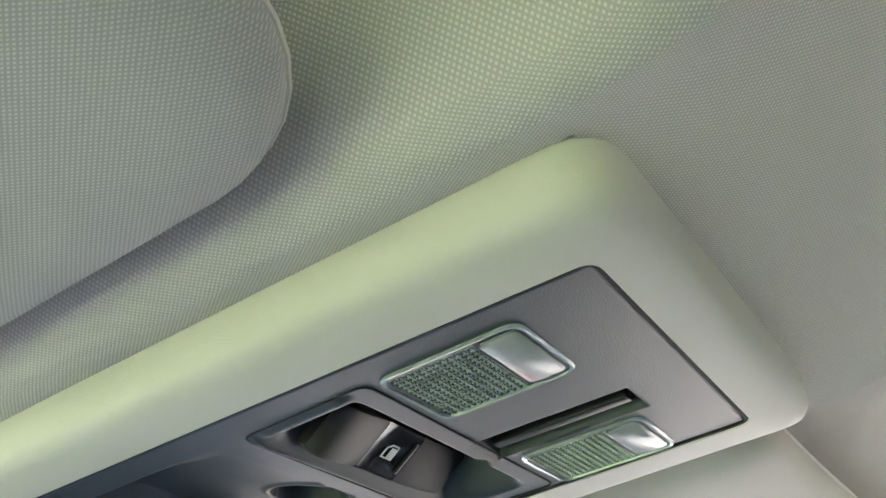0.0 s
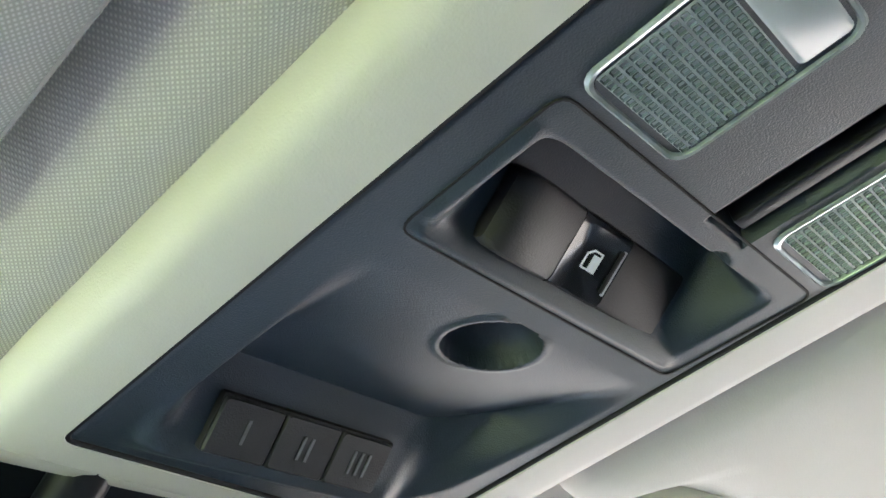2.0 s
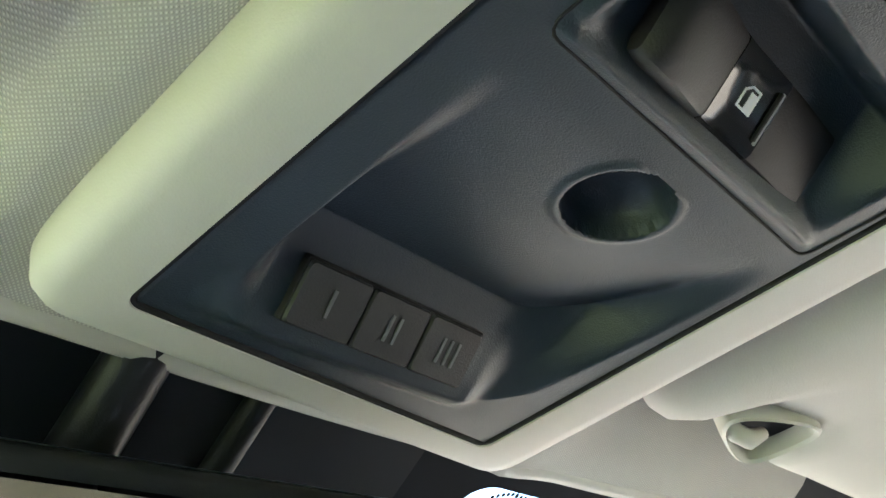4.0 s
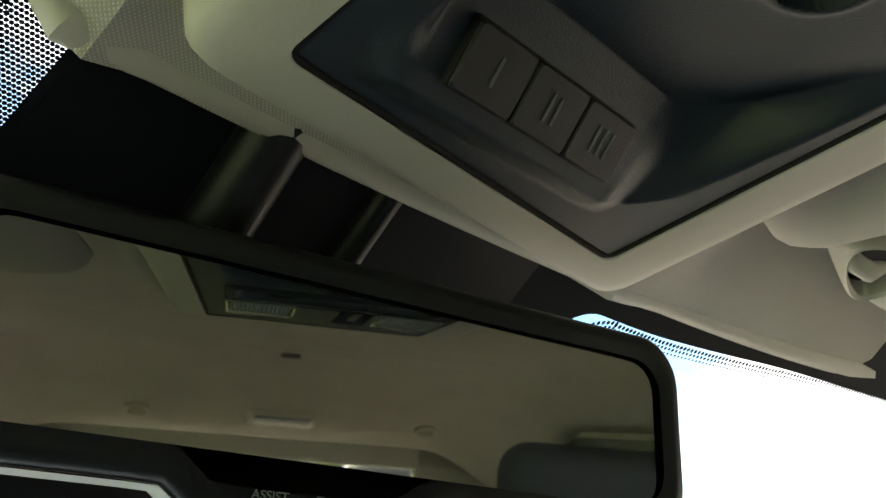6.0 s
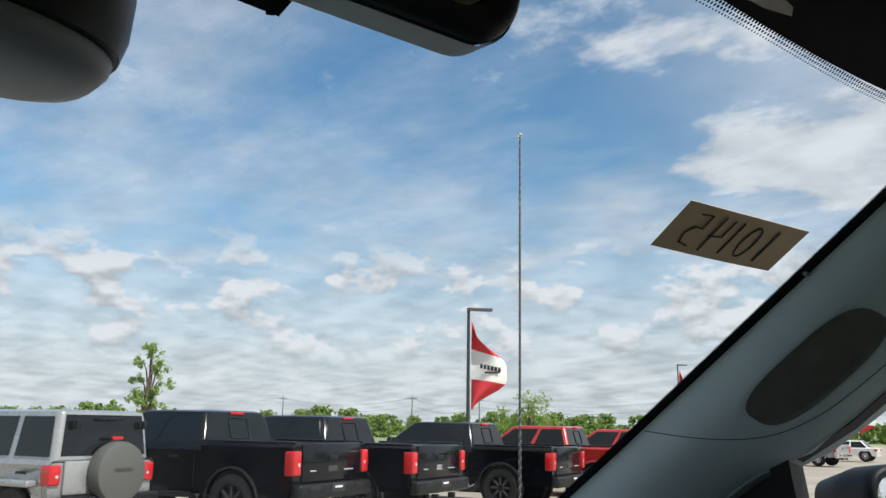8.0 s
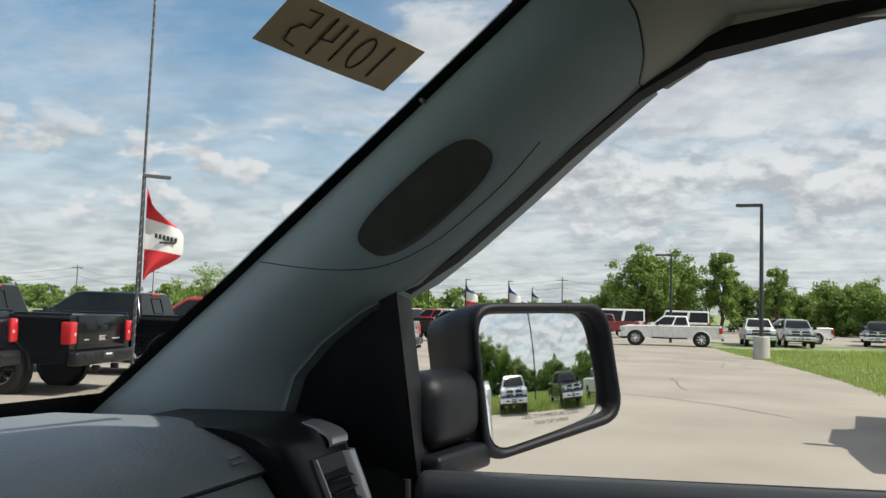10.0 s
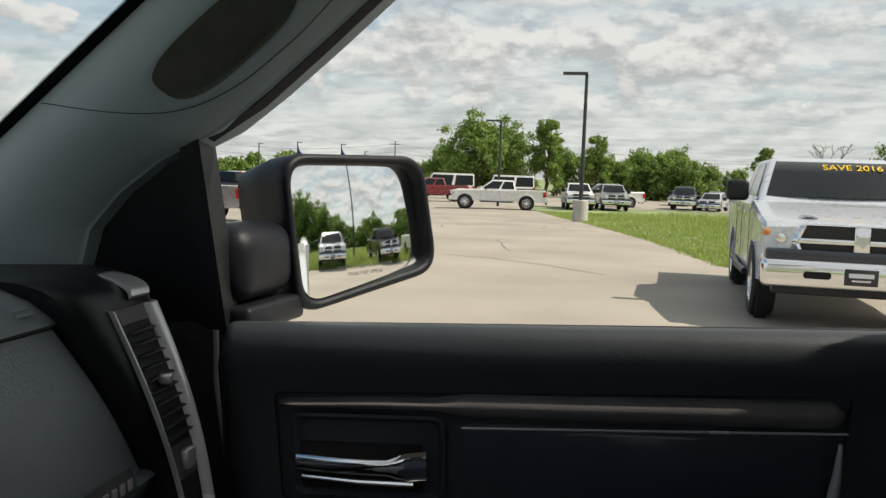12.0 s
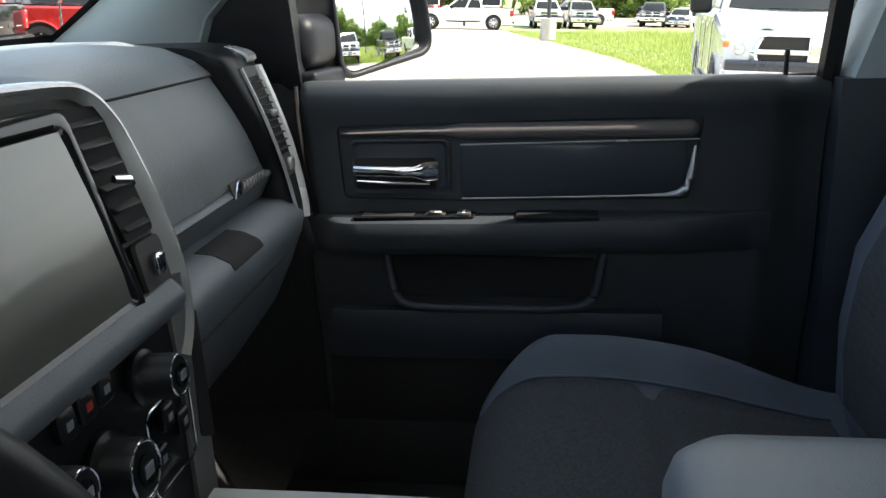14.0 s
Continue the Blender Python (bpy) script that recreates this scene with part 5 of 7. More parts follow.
# end pod with the outer vent
def vent_at(u, v, off=0.0):
    """A point of the vent: u from 0 at its inner to 1 at its outer edge, v from 0 at the top to 1 at the bottom."""
    bow = math.sin(math.pi * min(1, max(0, v)))
    x0 = lerp(0.655, 0.668, v) + 0.003 * bow
    x1 = lerp(0.722, 0.706, v) + 0.006 * bow
    return Vector((lerp(x0, x1, u), lerp(0.616, 0.556, v) - 0.007 * bow - 0.004 * (u - 0.5) ** 2 - off, lerp(1.389, 1.178, v)))


bm = bmesh.new()
loops = []
for i in range(-4, 21):
    v = i / 20 * 1.25 if i > 0 else 0.0
    over = max(0, -i) / 4
    z = vent_at(0, v).z + 0.030 * math.sin(over * math.pi / 2)
    back = 0.060 * (1 - math.cos(over * math.pi / 2))
    yf = vent_at(0, v).y + 0.0028 + back
    xl = pieces([(1.10, 0.676), (1.252, 0.670), (1.3805, 0.625), (1.42, 0.612)], z)
    xr = lerp(0.744, 0.722, min(1, v))
    loops.append([(xl, yf + 0.045, z), (xl, yf + 0.014, z), (lerp(xl, xr, 0.06), yf + 0.005, z), (lerp(xl, xr, 0.25), yf, z), (lerp(xl, xr, 0.80), yf, z), (lerp(xl, xr, 0.93), yf + 0.005, z), (xr, yf + 0.018, z), (xr, yf + 0.14, z), (xl, yf + 0.14, z)])
loft(bm, loops)
part("end_pod", bm, M_SOFTBLACK, dash, "black end pod", angle=60)
# added silver sheet: a highlight on the gloss black top, put in as a shape
bm = bmesh.new()
grid(bm, lambda u, v: vent_at(lerp(0.50, 0.95, u), 0.0, 0.0) + Vector((0.004 * v, -0.0005 + 0.036 * v * v, 0.008 + 0.0185 * v ** 0.7)), 6, 8, (0, 0.003, -0.003))
part("pod_painted_glint", bm, M_SILVERTRIM, dash, "silver sheet standing in for the glint on the pod's glossy top")


def vent_strip(u0, u1, v0, v1, rise, n=40, w=6):
    """A rounded strip of the vent's frame."""
    bm = bmesh.new()
    grid(bm, lambda a, b: vent_at(lerp(u0(b), u1(b), a), lerp(v0, v1, b), 0.001 + rise * math.sin(math.pi * a) ** 0.6), w, n, (0, 0.004, 0))
    return bm


# outer band is coloured brighter than the other trim, as if lit by sky
vent = part("outer_vent_trim", vent_strip(lambda b: lerp(0.76, 0.60, sm(0.90, 1.0, b)), lambda b: lerp(1.06, 0.98, sm(0.93, 1.0, b)), 0.0, 1.0, 0.0065), M_VENTBAND, dash, "polished silver outer band of the vent")
part("inner_strip", vent_strip(lambda b: -0.02, lambda b: lerp(0.030, 0.30, sm(0.92, 1.0, b)), 0.0, 1.0, 0.001, 40, 4), M_SILVERTRIM, vent, "thin bright inner edge of the vent")
part("top_plate", vent_strip(lambda b: 0.05, lambda b: 0.78, 0.0, 0.062, 0.0008, 4, 6), M_SWITCH, vent)
# black sheet behind the slats, painting the shade inside the vent
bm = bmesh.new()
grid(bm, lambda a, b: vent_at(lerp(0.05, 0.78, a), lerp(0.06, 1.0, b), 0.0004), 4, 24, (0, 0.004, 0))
part("vent_mouth_shade", bm, M_GAPSHADE, vent)
for i in range(10):
    v = 0.095 + 0.048 * i
    p = vent_at(0.41, v, 0.0005)
    part("vent_slat", box(p, (0.046, 0.010, 0.0016), 0.0007, 1, pose(0, 0, 0, 10)), M_SOFTBLACK, vent)
part("vent_tab", box(vent_at(0.42, 0.30, 0.006), (0.008, 0.012, 0.010), 0.003, 3), M_SILVERTRIM, vent)
part("wheel_plate", vent_strip(lambda b: 0.07, lambda b: 0.77, 0.565, 0.70, 0.001, 6, 6), M_SWITCH, vent)
part("vent_wheel", box(vent_at(0.42, 0.63, 0.004), (0.018, 0.008, 0.018), 0.003), M_SILVERTRIM, vent)

# ---- centre stack ----
stack = thing("center_stack", "black center stack with touch screen, climate knobs and silver arch trim", "center stack", CAB)


def sy(z):
    return pieces([(1.05, 0.508), (1.20, 0.511), (1.254, 0.516), (1.287, 0.522), (1.333, 0.535), (1.382, 0.552), (1.413, 0.566), (1.45, 0.60)], z)


bm = bmesh.new()
loops = []
for z in (1.04, 1.10, 1.20, 1.25, 1.29, 1.33, 1.38, 1.405, 1.418):
    w = 0.178 if z < 1.40 else 0.168
    y = sy(z) + (0.004 if z < 1.41 else 0.010)
    loops.append([(-w, y + 0.012, z), (-w + 0.01, y, z), (w - 0.01, y, z), (w, y + 0.012, z), (w, y + 0.16, z), (-w, y + 0.16, z)])
loft(bm, loops)
part("body", bm, M_SOFTBLACK, stack)
# hood of the stack
bm = bmesh.new()
loft(bm, [[(x, sy(1.415) - 0.004, 1.4150), (x, sy(1.415) + 0.02, 1.4270 - 0.01 * (abs(x) / 0.17) ** 4), (x, sy(1.415) + 0.09, 1.434 - 0.01 * (abs(x) / 0.17) ** 4), (x, sy(1.415) + 0.16, 1.425), (x, 0.72, 1.40)] for x in [-0.172 + 0.344 * i / 16 for i in range(17)]])
part("top_hood", bm, M_DASHLOW, stack)
def face_lean(x, z, off):
    """A point on the leaning front of the side leg."""
    return Vector((x, sy(z) - 0.004 * (x - 0.156) / 0.030 - off, z))


# silver arch
bm = bmesh.new()
arch = [(-0.178, 1.10), (-0.180, 1.22), (-0.181, 1.34), (-0.178, 1.378), (-0.170, 1.398), (-0.156, 1.409), (-0.136, 1.414), (-0.07, 1.4165), (0.0, 1.417), (0.07, 1.4165), (0.136, 1.414), (0.156, 1.409), (0.170, 1.398), (0.178, 1.378), (0.182, 1.34), (0.184, 1.30), (0.184, 1.265), (0.181, 1.235), (0.174, 1.212), (0.162, 1.198)]
prof = soften(arch, 3)
loops = []
for i, (x, z) in enumerate(prof):
    a, b = prof[max(0, i - 1)], prof[min(len(prof) - 1, i + 1)]
    d = Vector((b[0] - a[0], b[1] - a[1])).normalized()
    nx, nz = d.y, -d.x
    wide = (0.0145 + 0.005 * sm(1.32, 1.25, z) * (1 if x > 0 else 0.3)) * (1 - 0.7 * sm(1.228, 1.198, z) * (1 if x > 0 else 0))
    y = sy(z)
    loops.append([(x + nx * o * wide, y + h, z + nz * o * wide) for o, h in ((-0.42, 0.012), (-0.42, -0.004), (-0.34, -0.0065), (-0.16, -0.0070), (-0.10, -0.0055), (0.45, 0.0020), (0.62, 0.0050), (0.66, 0.012))])
loft(bm, loops)
part("silver_arch", bm, M_SILVERTRIM, stack, "satin silver arch trim", angle=28)
bm = bmesh.new()
loft(bm, [[(0.156, sy(z) + 0.000, z), (0.186, sy(z) - 0.004, z), (0.193, sy(z) + 0.004, z), (0.193, sy(z) + 0.06, z), (0.156, sy(z) + 0.06, z)] for z in (1.06, 1.12, 1.18, 1.23, 1.262)])
part("side_leg", bm, mat("bronze_grey_trim", (0.22, 0.22, 0.22), 0.35, 0.4, var=0.05), stack, "grey side leg of the trim")
# pocket and slot are not cut: black plates carry their shade
bm = bmesh.new()
loft(bm, [[(0.1915 + k, y, z) for y, z in rpoly([(0.522, 1.240), (0.548, 1.240), (0.548, 1.085), (0.522, 1.085)], 0.006, 3)] for k in (-0.002, 0.0016)])
part("side_pocket_shade", bm, M_GAPSHADE, stack)
bm = bmesh.new()
loft(bm, [[face_lean(x, z, off) for x, z in rpoly([(0.190, 1.228), (0.176, 1.222), (0.170, 1.120), (0.190, 1.110)], 0.004, 3)] for off in (-0.004, 0.0012)])
part("leg_slot_shade", bm, M_GAPSHADE, stack)
for i in range(3):
    part("socket_rib", box((0.193, 0.535, 1.165 - 0.012 * i), (0.003, 0.024, 0.003), 0.001), M_SILVERTRIM, stack)
# screen
bm = bmesh.new()


def face(x, z, off=0.0):
    return Vector((x, sy(z) - off, z))


bm = bmesh.new()
loft(bm, [[face(x, z, off) for x, z in rrect(0.236 - a, 0.152 - a, 0.010, 4, 0.0, 1.327)] for a, off in ((0.0, -0.004), (0.0, 0.004), (0.006, 0.0055), (0.020, 0.0045), (0.028, 0.001))], False, True)
bez = part("screen_bezel", bm, M_GLOSSBLACK, stack, "gloss black screen bezel")
bm = bmesh.new()
grid(bm, lambda u, v: face(lerp(-0.102, 0.102, u), lerp(1.266, 1.388, v), 0.0028), 2, 12, (0, 0.001, 0))
part("touch_screen", bm, M_SCREEN, bez, "dark switched-off touch screen")
# stack vent
for s in (1, -1):
    # shade of the vent's inside, put in as a flat black sheet
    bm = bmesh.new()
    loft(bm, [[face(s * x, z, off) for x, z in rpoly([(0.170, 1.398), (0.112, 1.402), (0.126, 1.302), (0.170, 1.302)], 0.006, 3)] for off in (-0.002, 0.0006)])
    vm = part("vent_mouth_shade", bm, M_GAPSHADE, stack)
    for i in range(6):
        z = 1.390 - 0.0155 * i
        xa, xb = lerp(0.112, 0.126, (1.402 - z) / 0.10) + 0.003, 0.164
        part("vent_slat", box(face(s * (xa + xb) / 2, z, -0.001), (xb - xa, 0.013, 0.0018), 0.0008, 1, pose(0, 0, 0, 28)), M_SOFTBLACK, vm)
    bm = bmesh.new()
    tube(bm, [face(s * 0.128, 1.350, 0.010), face(s * 0.142, 1.347, 0.013), face(s * 0.152, 1.342, 0.009)], [0.003, 0.004, 0.003], 8)
    part("vent_tab", bm, M_CHROME, vm)
    bm = bmesh.new()
    loft(bm, [[face(s * x, z, off) for x, z in rrect(0.040, 0.046, 0.006, 3, 0.150, 1.276)] for off in (-0.002, 0.002)])
    pk = part("vent_dial_plate", bm, M_SWITCH, stack)
    part("vent_dial", box(face(s * 0.150, 1.280, 0.006), (0.012, 0.008, 0.018), 0.003), M_CHROME, pk, "small bright vent wheel")
# climate panel
bm = bmesh.new()
grid(bm, lambda u, v: face(lerp(-0.165, 0.165, u), lerp(1.235, 1.262, v), 0.004 + 0.008 * math.sin(math.pi * v)), 4, 6, (0, 0.006, 0))
part("ledge", bm, M_DASHLOW, stack)


def knob(x, z, r, depth, lb):
    m = Matrix.Translation(face(x, z)) @ pose(0, 0, 0, 84)
    bm = bmesh.new()
    lathe(bm, [(r * 1.22, 0.0), (r * 1.22, 0.004), (r * 1.06, 0.006), (r * 1.0, 0.008), (r * 0.97, depth * 0.8), (r * 0.92, depth)], 32, m)
    kb = part("climate_knob", bm, M_SOFTBLACK, stack, lb)
    bm = bmesh.new()
    ring_tube(bm, [m @ Vector((r * 0.86 * math.cos(a), r * 0.86 * math.sin(a), depth + 0.0002)) for a in [2 * math.pi * i / 32 for i in range(32)]], r * 0.055, 8)
    part("knob_ring", bm, M_CHROME, kb, "chrome ring")
    bm = bmesh.new()
    lathe(bm, [(r * 0.5, depth + 0.0005), (r * 0.5, depth + 0.0020), (r * 0.3, depth + 0.0024)], 20, m)
    part("knob_cap", bm, M_GLOSSBLACK, kb)
    part("knob_icon", box(m @ Vector((0, 0, depth + 0.003)), (r * 0.5, 0.001, r * 0.4), 0.0003), M_GREYPRINT, kb)
    return kb


knob(0.093, 1.2100, 0.0170, 0.030, "black ribbed climate knob with a chrome ring")
knob(0.028, 1.1720, 0.0225, 0.028, "large black fan knob with a chrome ring")
knob(-0.045, 1.2000, 0.0170, 0.030, "black ribbed climate knob with a chrome ring")
knob(-0.115, 1.1720, 0.0200, 0.028, "black ribbed climate knob with a chrome ring")
for x, z, mt in ((-0.006, 1.2245, M_GREYPRINT), (0.018, 1.2255, M_REDICON), (0.041, 1.2265, M_GREYPRINT), (0.118, 1.166, M_GREYPRINT), (0.142, 1.150, M_GREYPRINT), (0.100, 1.140, M_GREYPRINT), (0.066, 1.128, M_GREYPRINT), (0.020, 1.122, M_GREYPRINT)):
    bm = bmesh.new()
    loft(bm, [[face(px, pz, off) for px, pz in rrect(0.019 - a, 0.020 - a, 0.003, 3, x, z)] for a, off in ((0.0, -0.001), (0.0, 0.003), (0.003, 0.0045))])
    bt = part("panel_button", bm, M_SOFTBLACK, stack, "red hazard button" if mt is M_REDICON else "")
    part("button_icon", box(face(x, z, 0.0048), (0.007, 0.0006, 0.006), 0), mt, bt)
bm = bmesh.new()
ring_tube(bm, [face(px, pz, 0.002) for px, pz in rrect(0.075, 0.070, 0.008, 3, 0.122, 1.148)], 0.0012, 6)
part("chrome_outline", bm, M_CHROME, stack)

# floor console with cup rings, running to the armrest
fc = thing("floor_console", "grey floor console with bright cup ring", "console", CAB)
bm = bmesh.new()
loft(bm, [[(-0.17, y, 0.70), (-0.172, y, z - 0.01), (-0.160, y, z), (0.168, y, z), (0.180, y, z - 0.01), (0.178, y, 0.70)] for y, z in ((0.50, 1.072), (0.40, 1.072), (0.25, 1.070), (0.10, 1.068))])
part("body", bm, M_CONSOLETOP, fc, "grey console top", angle=50)
for x in (0.07, -0.07):
    bm = bmesh.new()
    ring_tube(bm, [(x + 0.038 * math.cos(a), 0.40 + 0.038 * math.sin(a), 1.0735) for a in [2 * math.pi * i / 32 for i in range(32)]], 0.003, 8)
    cr = part("cup_ring", bm, M_CHROME, fc, "bright cup holder ring")
    # flat black disc on the console top, for the shade down the cup
    bm = bmesh.new()
    lathe(bm, [(0.036, 1.0730), (0.036, 1.0736), (0.0, 1.0736)], 24, Matrix.Translation((x, 0.40, 0)))
    part("cup_well_shade", bm, M_GAPSHADE, cr)

# folded centre armrest
ar = thing("folding_console", "slate grey padded folding console with a latch", "console", CAB)
bm = bmesh.new()
loops = []
for i, (z, a, r) in enumerate(((0.99, 0.004, 0.03), (1.02, 0.0, 0.035), (1.10, 0.0, 0.04), (1.122, 0.004, 0.045), (1.134, 0.014, 0.045), (1.140, 0.035, 0.04))):
    loops.append([(x, y, z) for x, y in rrect(0.366 - 2 * a, 0.56 - 2 * a, r, 7, 0.006, -0.152)])
loft(bm, loops)
part("pad", bm, M_CONSOLE_LID, ar, "slate vinyl pad", angle=60)
part("latch", box((0.055, 0.0, 1.1405), (0.030, 0.055, 0.005), 0.002), M_SOFTBLACK, ar)


# ---- seats ----
def seat(cx, label):
    st = thing("front_seat", label, "seat", CAB, "front seats")
    def top(u, t):
        """Cushion surface: u from -1 to 1 across, t from 0 at the front to 1 at the back."""
        side = sm(0.60, 0.84, abs(u)) * (1 - 0.9 * sm(0.92, 1.0, abs(u)))
        front = 1 - min(1.0, t / 0.17)
        roll = 0.085 * (1 - math.sqrt(max(0.0, 1 - front * front)))
        width = 0.232 * (1 - 0.10 * front * front)
        z = 0.976 + 0.052 * side * sm(0.0, 0.22, t) * (1 - 0.6 * sm(0.55, 1.0, t)) - 0.075 * sm(0.88, 1.0, abs(u)) ** 2 - roll - 0.050 * sm(0.30, 1.0, t)
        return Vector((cx + u * width, lerp(0.308, -0.20, t), z))

    bm = bmesh.new()
    loops = []
    n = 52
    for i in range(n + 1):
        t = (i / n) ** 1.7
        ring = [tuple(top(k / 24 - 1, t)) for k in range(49)]
        y, w = ring[0][1], ring[-1][0] - cx
        ring += [(cx + w, y, 0.80), (cx + w - 0.03, y, 0.74), (cx - w + 0.03, y, 0.74), (cx - w, y, 0.80)]
        loops.append(ring)
    loft(bm, loops)
    part("cushion", bm, M_SEATSIDE, st, "blue-grey cloth cushion", angle=70)
    bm = bmesh.new()
    grid(bm, lambda u, v: top(lerp(-0.66, 0.66, u), 0.004 + 0.90 * v ** 1.7) + Vector((0, 0.003 * (1 - sm(0.0, 0.3, v)), 0.0045 - 0.004 * abs(2 * u - 1) ** 8 - 0.004 * math.exp(-((v - 0.66) / 0.02) ** 2))), 40, 60, (0, 0, -0.012))
    part("insert", bm, M_SEATMID, st, "woven charcoal seat insert", angle=70)
    for s in (-1, 1):
        bm = bmesh.new()
        tube(bm, [top(s * 0.67, 0.006 + 0.90 * (i / 30) ** 1.7) + Vector((0, 0.001, 0.0015)) for i in range(31)], 0.0022, 6)
        part("piping", bm, M_SEATSIDE, st)
    bm = bmesh.new()
    loops = []
    for z, y, d, w in ((0.88, -0.150, 0.05, 0.21), (0.95, -0.128, 0.075, 0.232), (1.05, -0.120, 0.085, 0.238), (1.15, -0.130, 0.085, 0.238), (1.25, -0.172, 0.08, 0.232), (1.36, -0.215, 0.07, 0.22), (1.46, -0.252, 0.06, 0.20), (1.52, -0.272, 0.045, 0.17), (1.535, -0.278, 0.02, 0.14)):
        ring = []
        for a in [2 * math.pi * k / 36 for k in range(36)]:
            ca, sa = math.cos(a), math.sin(a)
            ring.append((cx + w * math.copysign(abs(ca) ** 0.55, ca), y - 0.030 - d - d * math.copysign(abs(sa) ** 0.8, sa) * -1 - d * 0.0 + 0.018 * sm(0.6, 0.95, abs(ca)) * (1 if sa > 0 else 0), z))
        loops.append(ring)
    loft(bm, loops)
    part("backrest", bm, M_SEATSIDE, st, "blue-grey cloth backrest", angle=70)
    bm = bmesh.new()
    grid(bm, lambda u, v: Vector((cx + lerp(-0.13, 0.13, u), pieces([(0.96, -0.156), (1.05, -0.146), (1.15, -0.156), (1.25, -0.198), (1.36, -0.241), (1.46, -0.278)], lerp(0.97, 1.44, v)), lerp(0.97, 1.44, v))), 8, 20, (0, -0.02, 0))
    part("back_insert", bm, M_SEATMID, st, "woven charcoal back insert", angle=70)
    bm = box((cx, -0.36, 1.63), (0.26, 0.09, 0.17), 0.04, 4)
    part("headrest", bm, M_SEATSIDE, st)
    for s in (-1, 1):
        bm = bmesh.new()
        tube(bm, [(cx + s * 0.07, -0.335, 1.50), (cx + s * 0.07, -0.36, 1.57)], 0.006, 8)
        part("headrest_post", bm, M_CHROME, st)
    part("base_frame", box((cx, 0.05, 0.715), (0.42, 0.42, 0.07), 0.01), M_SOFTBLACK, st)
    return st


seat(0.432, "charcoal and blue-grey cloth passenger seat")
seat(-0.432, "charcoal and blue-grey cloth driver seat")
rs = thing("rear_bench", "dark cloth rear bench seat", "seat", CAB)
part("cushion", box((0, -1.12, 0.92), (1.36, 0.50, 0.18), 0.06, 4), M_SEATSIDE, rs)
part("backrest", box((0, -1.45, 1.20), (1.36, 0.16, 0.60), 0.06, 4, pose(0, 0, 0, -12)), M_SEATSIDE, rs)

# ---- steering wheel ----
sw = thing("steering_wheel", "black leather steering wheel", "steering wheel", CAB)
SWM = Matrix.Translation((-0.418, 0.340, 1.262)) @ pose(0, 0, 0, 66)
bm = bmesh.new()
ring_tube(bm, [SWM @ Vector((0.187 * math.cos(a), 0.187 * math.sin(a), 0)) for a in [2 * math.pi * i / 64 for i in range(64)]], 0.0155, 12)
part("rim", bm, M_SOFTBLACK, sw)
bm = bmesh.new()
lathe(bm, [(0.075, -0.03), (0.08, -0.01), (0.06, 0.012), (0.02, 0.018)], 28, SWM)
part("hub", bm, M_SWITCH, sw)
for a in (0.15, math.pi - 0.15, -math.pi / 2):
    bm = bmesh.new()
    tube(bm, [SWM @ Vector((r * math.cos(a), r * math.sin(a), -0.012)) for r in (0.06, 0.12, 0.178)], [0.018, 0.014, 0.012], 8)
    part("spoke", bm, M_SWITCH, sw)
bm = bmesh.new()
tube(bm, [SWM @ Vector((0, 0, -0.02)), (-0.418, 0.62, 1.17)], 0.045, 14)
part("column", bm, M_SOFTBLACK, sw)

# ---- outside: ground ----
def ground_z(x, y=0.0):
    return -0.58 * sm(8, 55, x) - 0.11 * sm(5, 11, y)


def leaf_mat(name, dark, mid, light):
    """Leaves: each of its own green, some light shining through."""
    m = bpy.data.materials.new(name)
    m.use_nodes = True
    n, l = m.node_tree.nodes, m.node_tree.links
    b = n["Principled BSDF"]
    b.inputs["Roughness"].default_value = 0.6
    geo, tc, ns = n.new("ShaderNodeNewGeometry"), n.new("ShaderNodeTexCoord"), n.new("ShaderNodeTexNoise")
    ns.inputs["Scale"].default_value, ns.inputs["Detail"].default_value = 0.55, 4
    l.new(tc.outputs["Object"], ns.inputs["Vector"])
    add = n.new("ShaderNodeMath")
    add.operation = "MULTIPLY_ADD"
    l.new(geo.outputs["Random Per Island"], add.inputs[0])
    add.inputs[1].default_value = 0.55
    sh = n.new("ShaderNodeMapRange")
    sh.inputs[1].default_value, sh.inputs[2].default_value, sh.inputs[4].default_value = 0.3, 0.7, 0.45
    l.new(ns.outputs[0], sh.inputs[0])
    l.new(sh.outputs[0], add.inputs[2])
    r = n.new("ShaderNodeValToRGB")
    r.color_ramp.elements[0].color, r.color_ramp.elements[1].color = (*dark, 1), (*light, 1)
    e = r.color_ramp.elements.new(0.5)
    e.color = (*mid, 1)
    l.new(add.outputs[0], r.inputs[0])
    l.new(r.outputs[0], b.inputs["Base Color"])
    tr, mx = n.new("ShaderNodeBsdfTranslucent"), n.new("ShaderNodeMixShader")
    l.new(r.outputs[0], tr.inputs[0])
    mx.inputs[0].default_value = 0.30
    l.new(b.outputs[0], mx.inputs[1])
    l.new(tr.outputs[0], mx.inputs[2])
    l.new(mx.outputs[0], n["Material Output"].inputs[0])
    return m


M_LOT = mat("sunbaked_pavement", (0.31, 0.275, 0.228), 0.9, var=0.10, scale=0.35, bump=0.5, bscale=60, col2=(0.385, 0.345, 0.29))
M_FIELD = mat("grass_field", (0.22, 0.275, 0.125), 0.95, var=0.35, scale=0.35, bump=0.8, bscale=9)
M_BLADE = leaf_mat("grass_blades", (0.17, 0.24, 0.050), (0.30, 0.385, 0.085), (0.44, 0.46, 0.17))
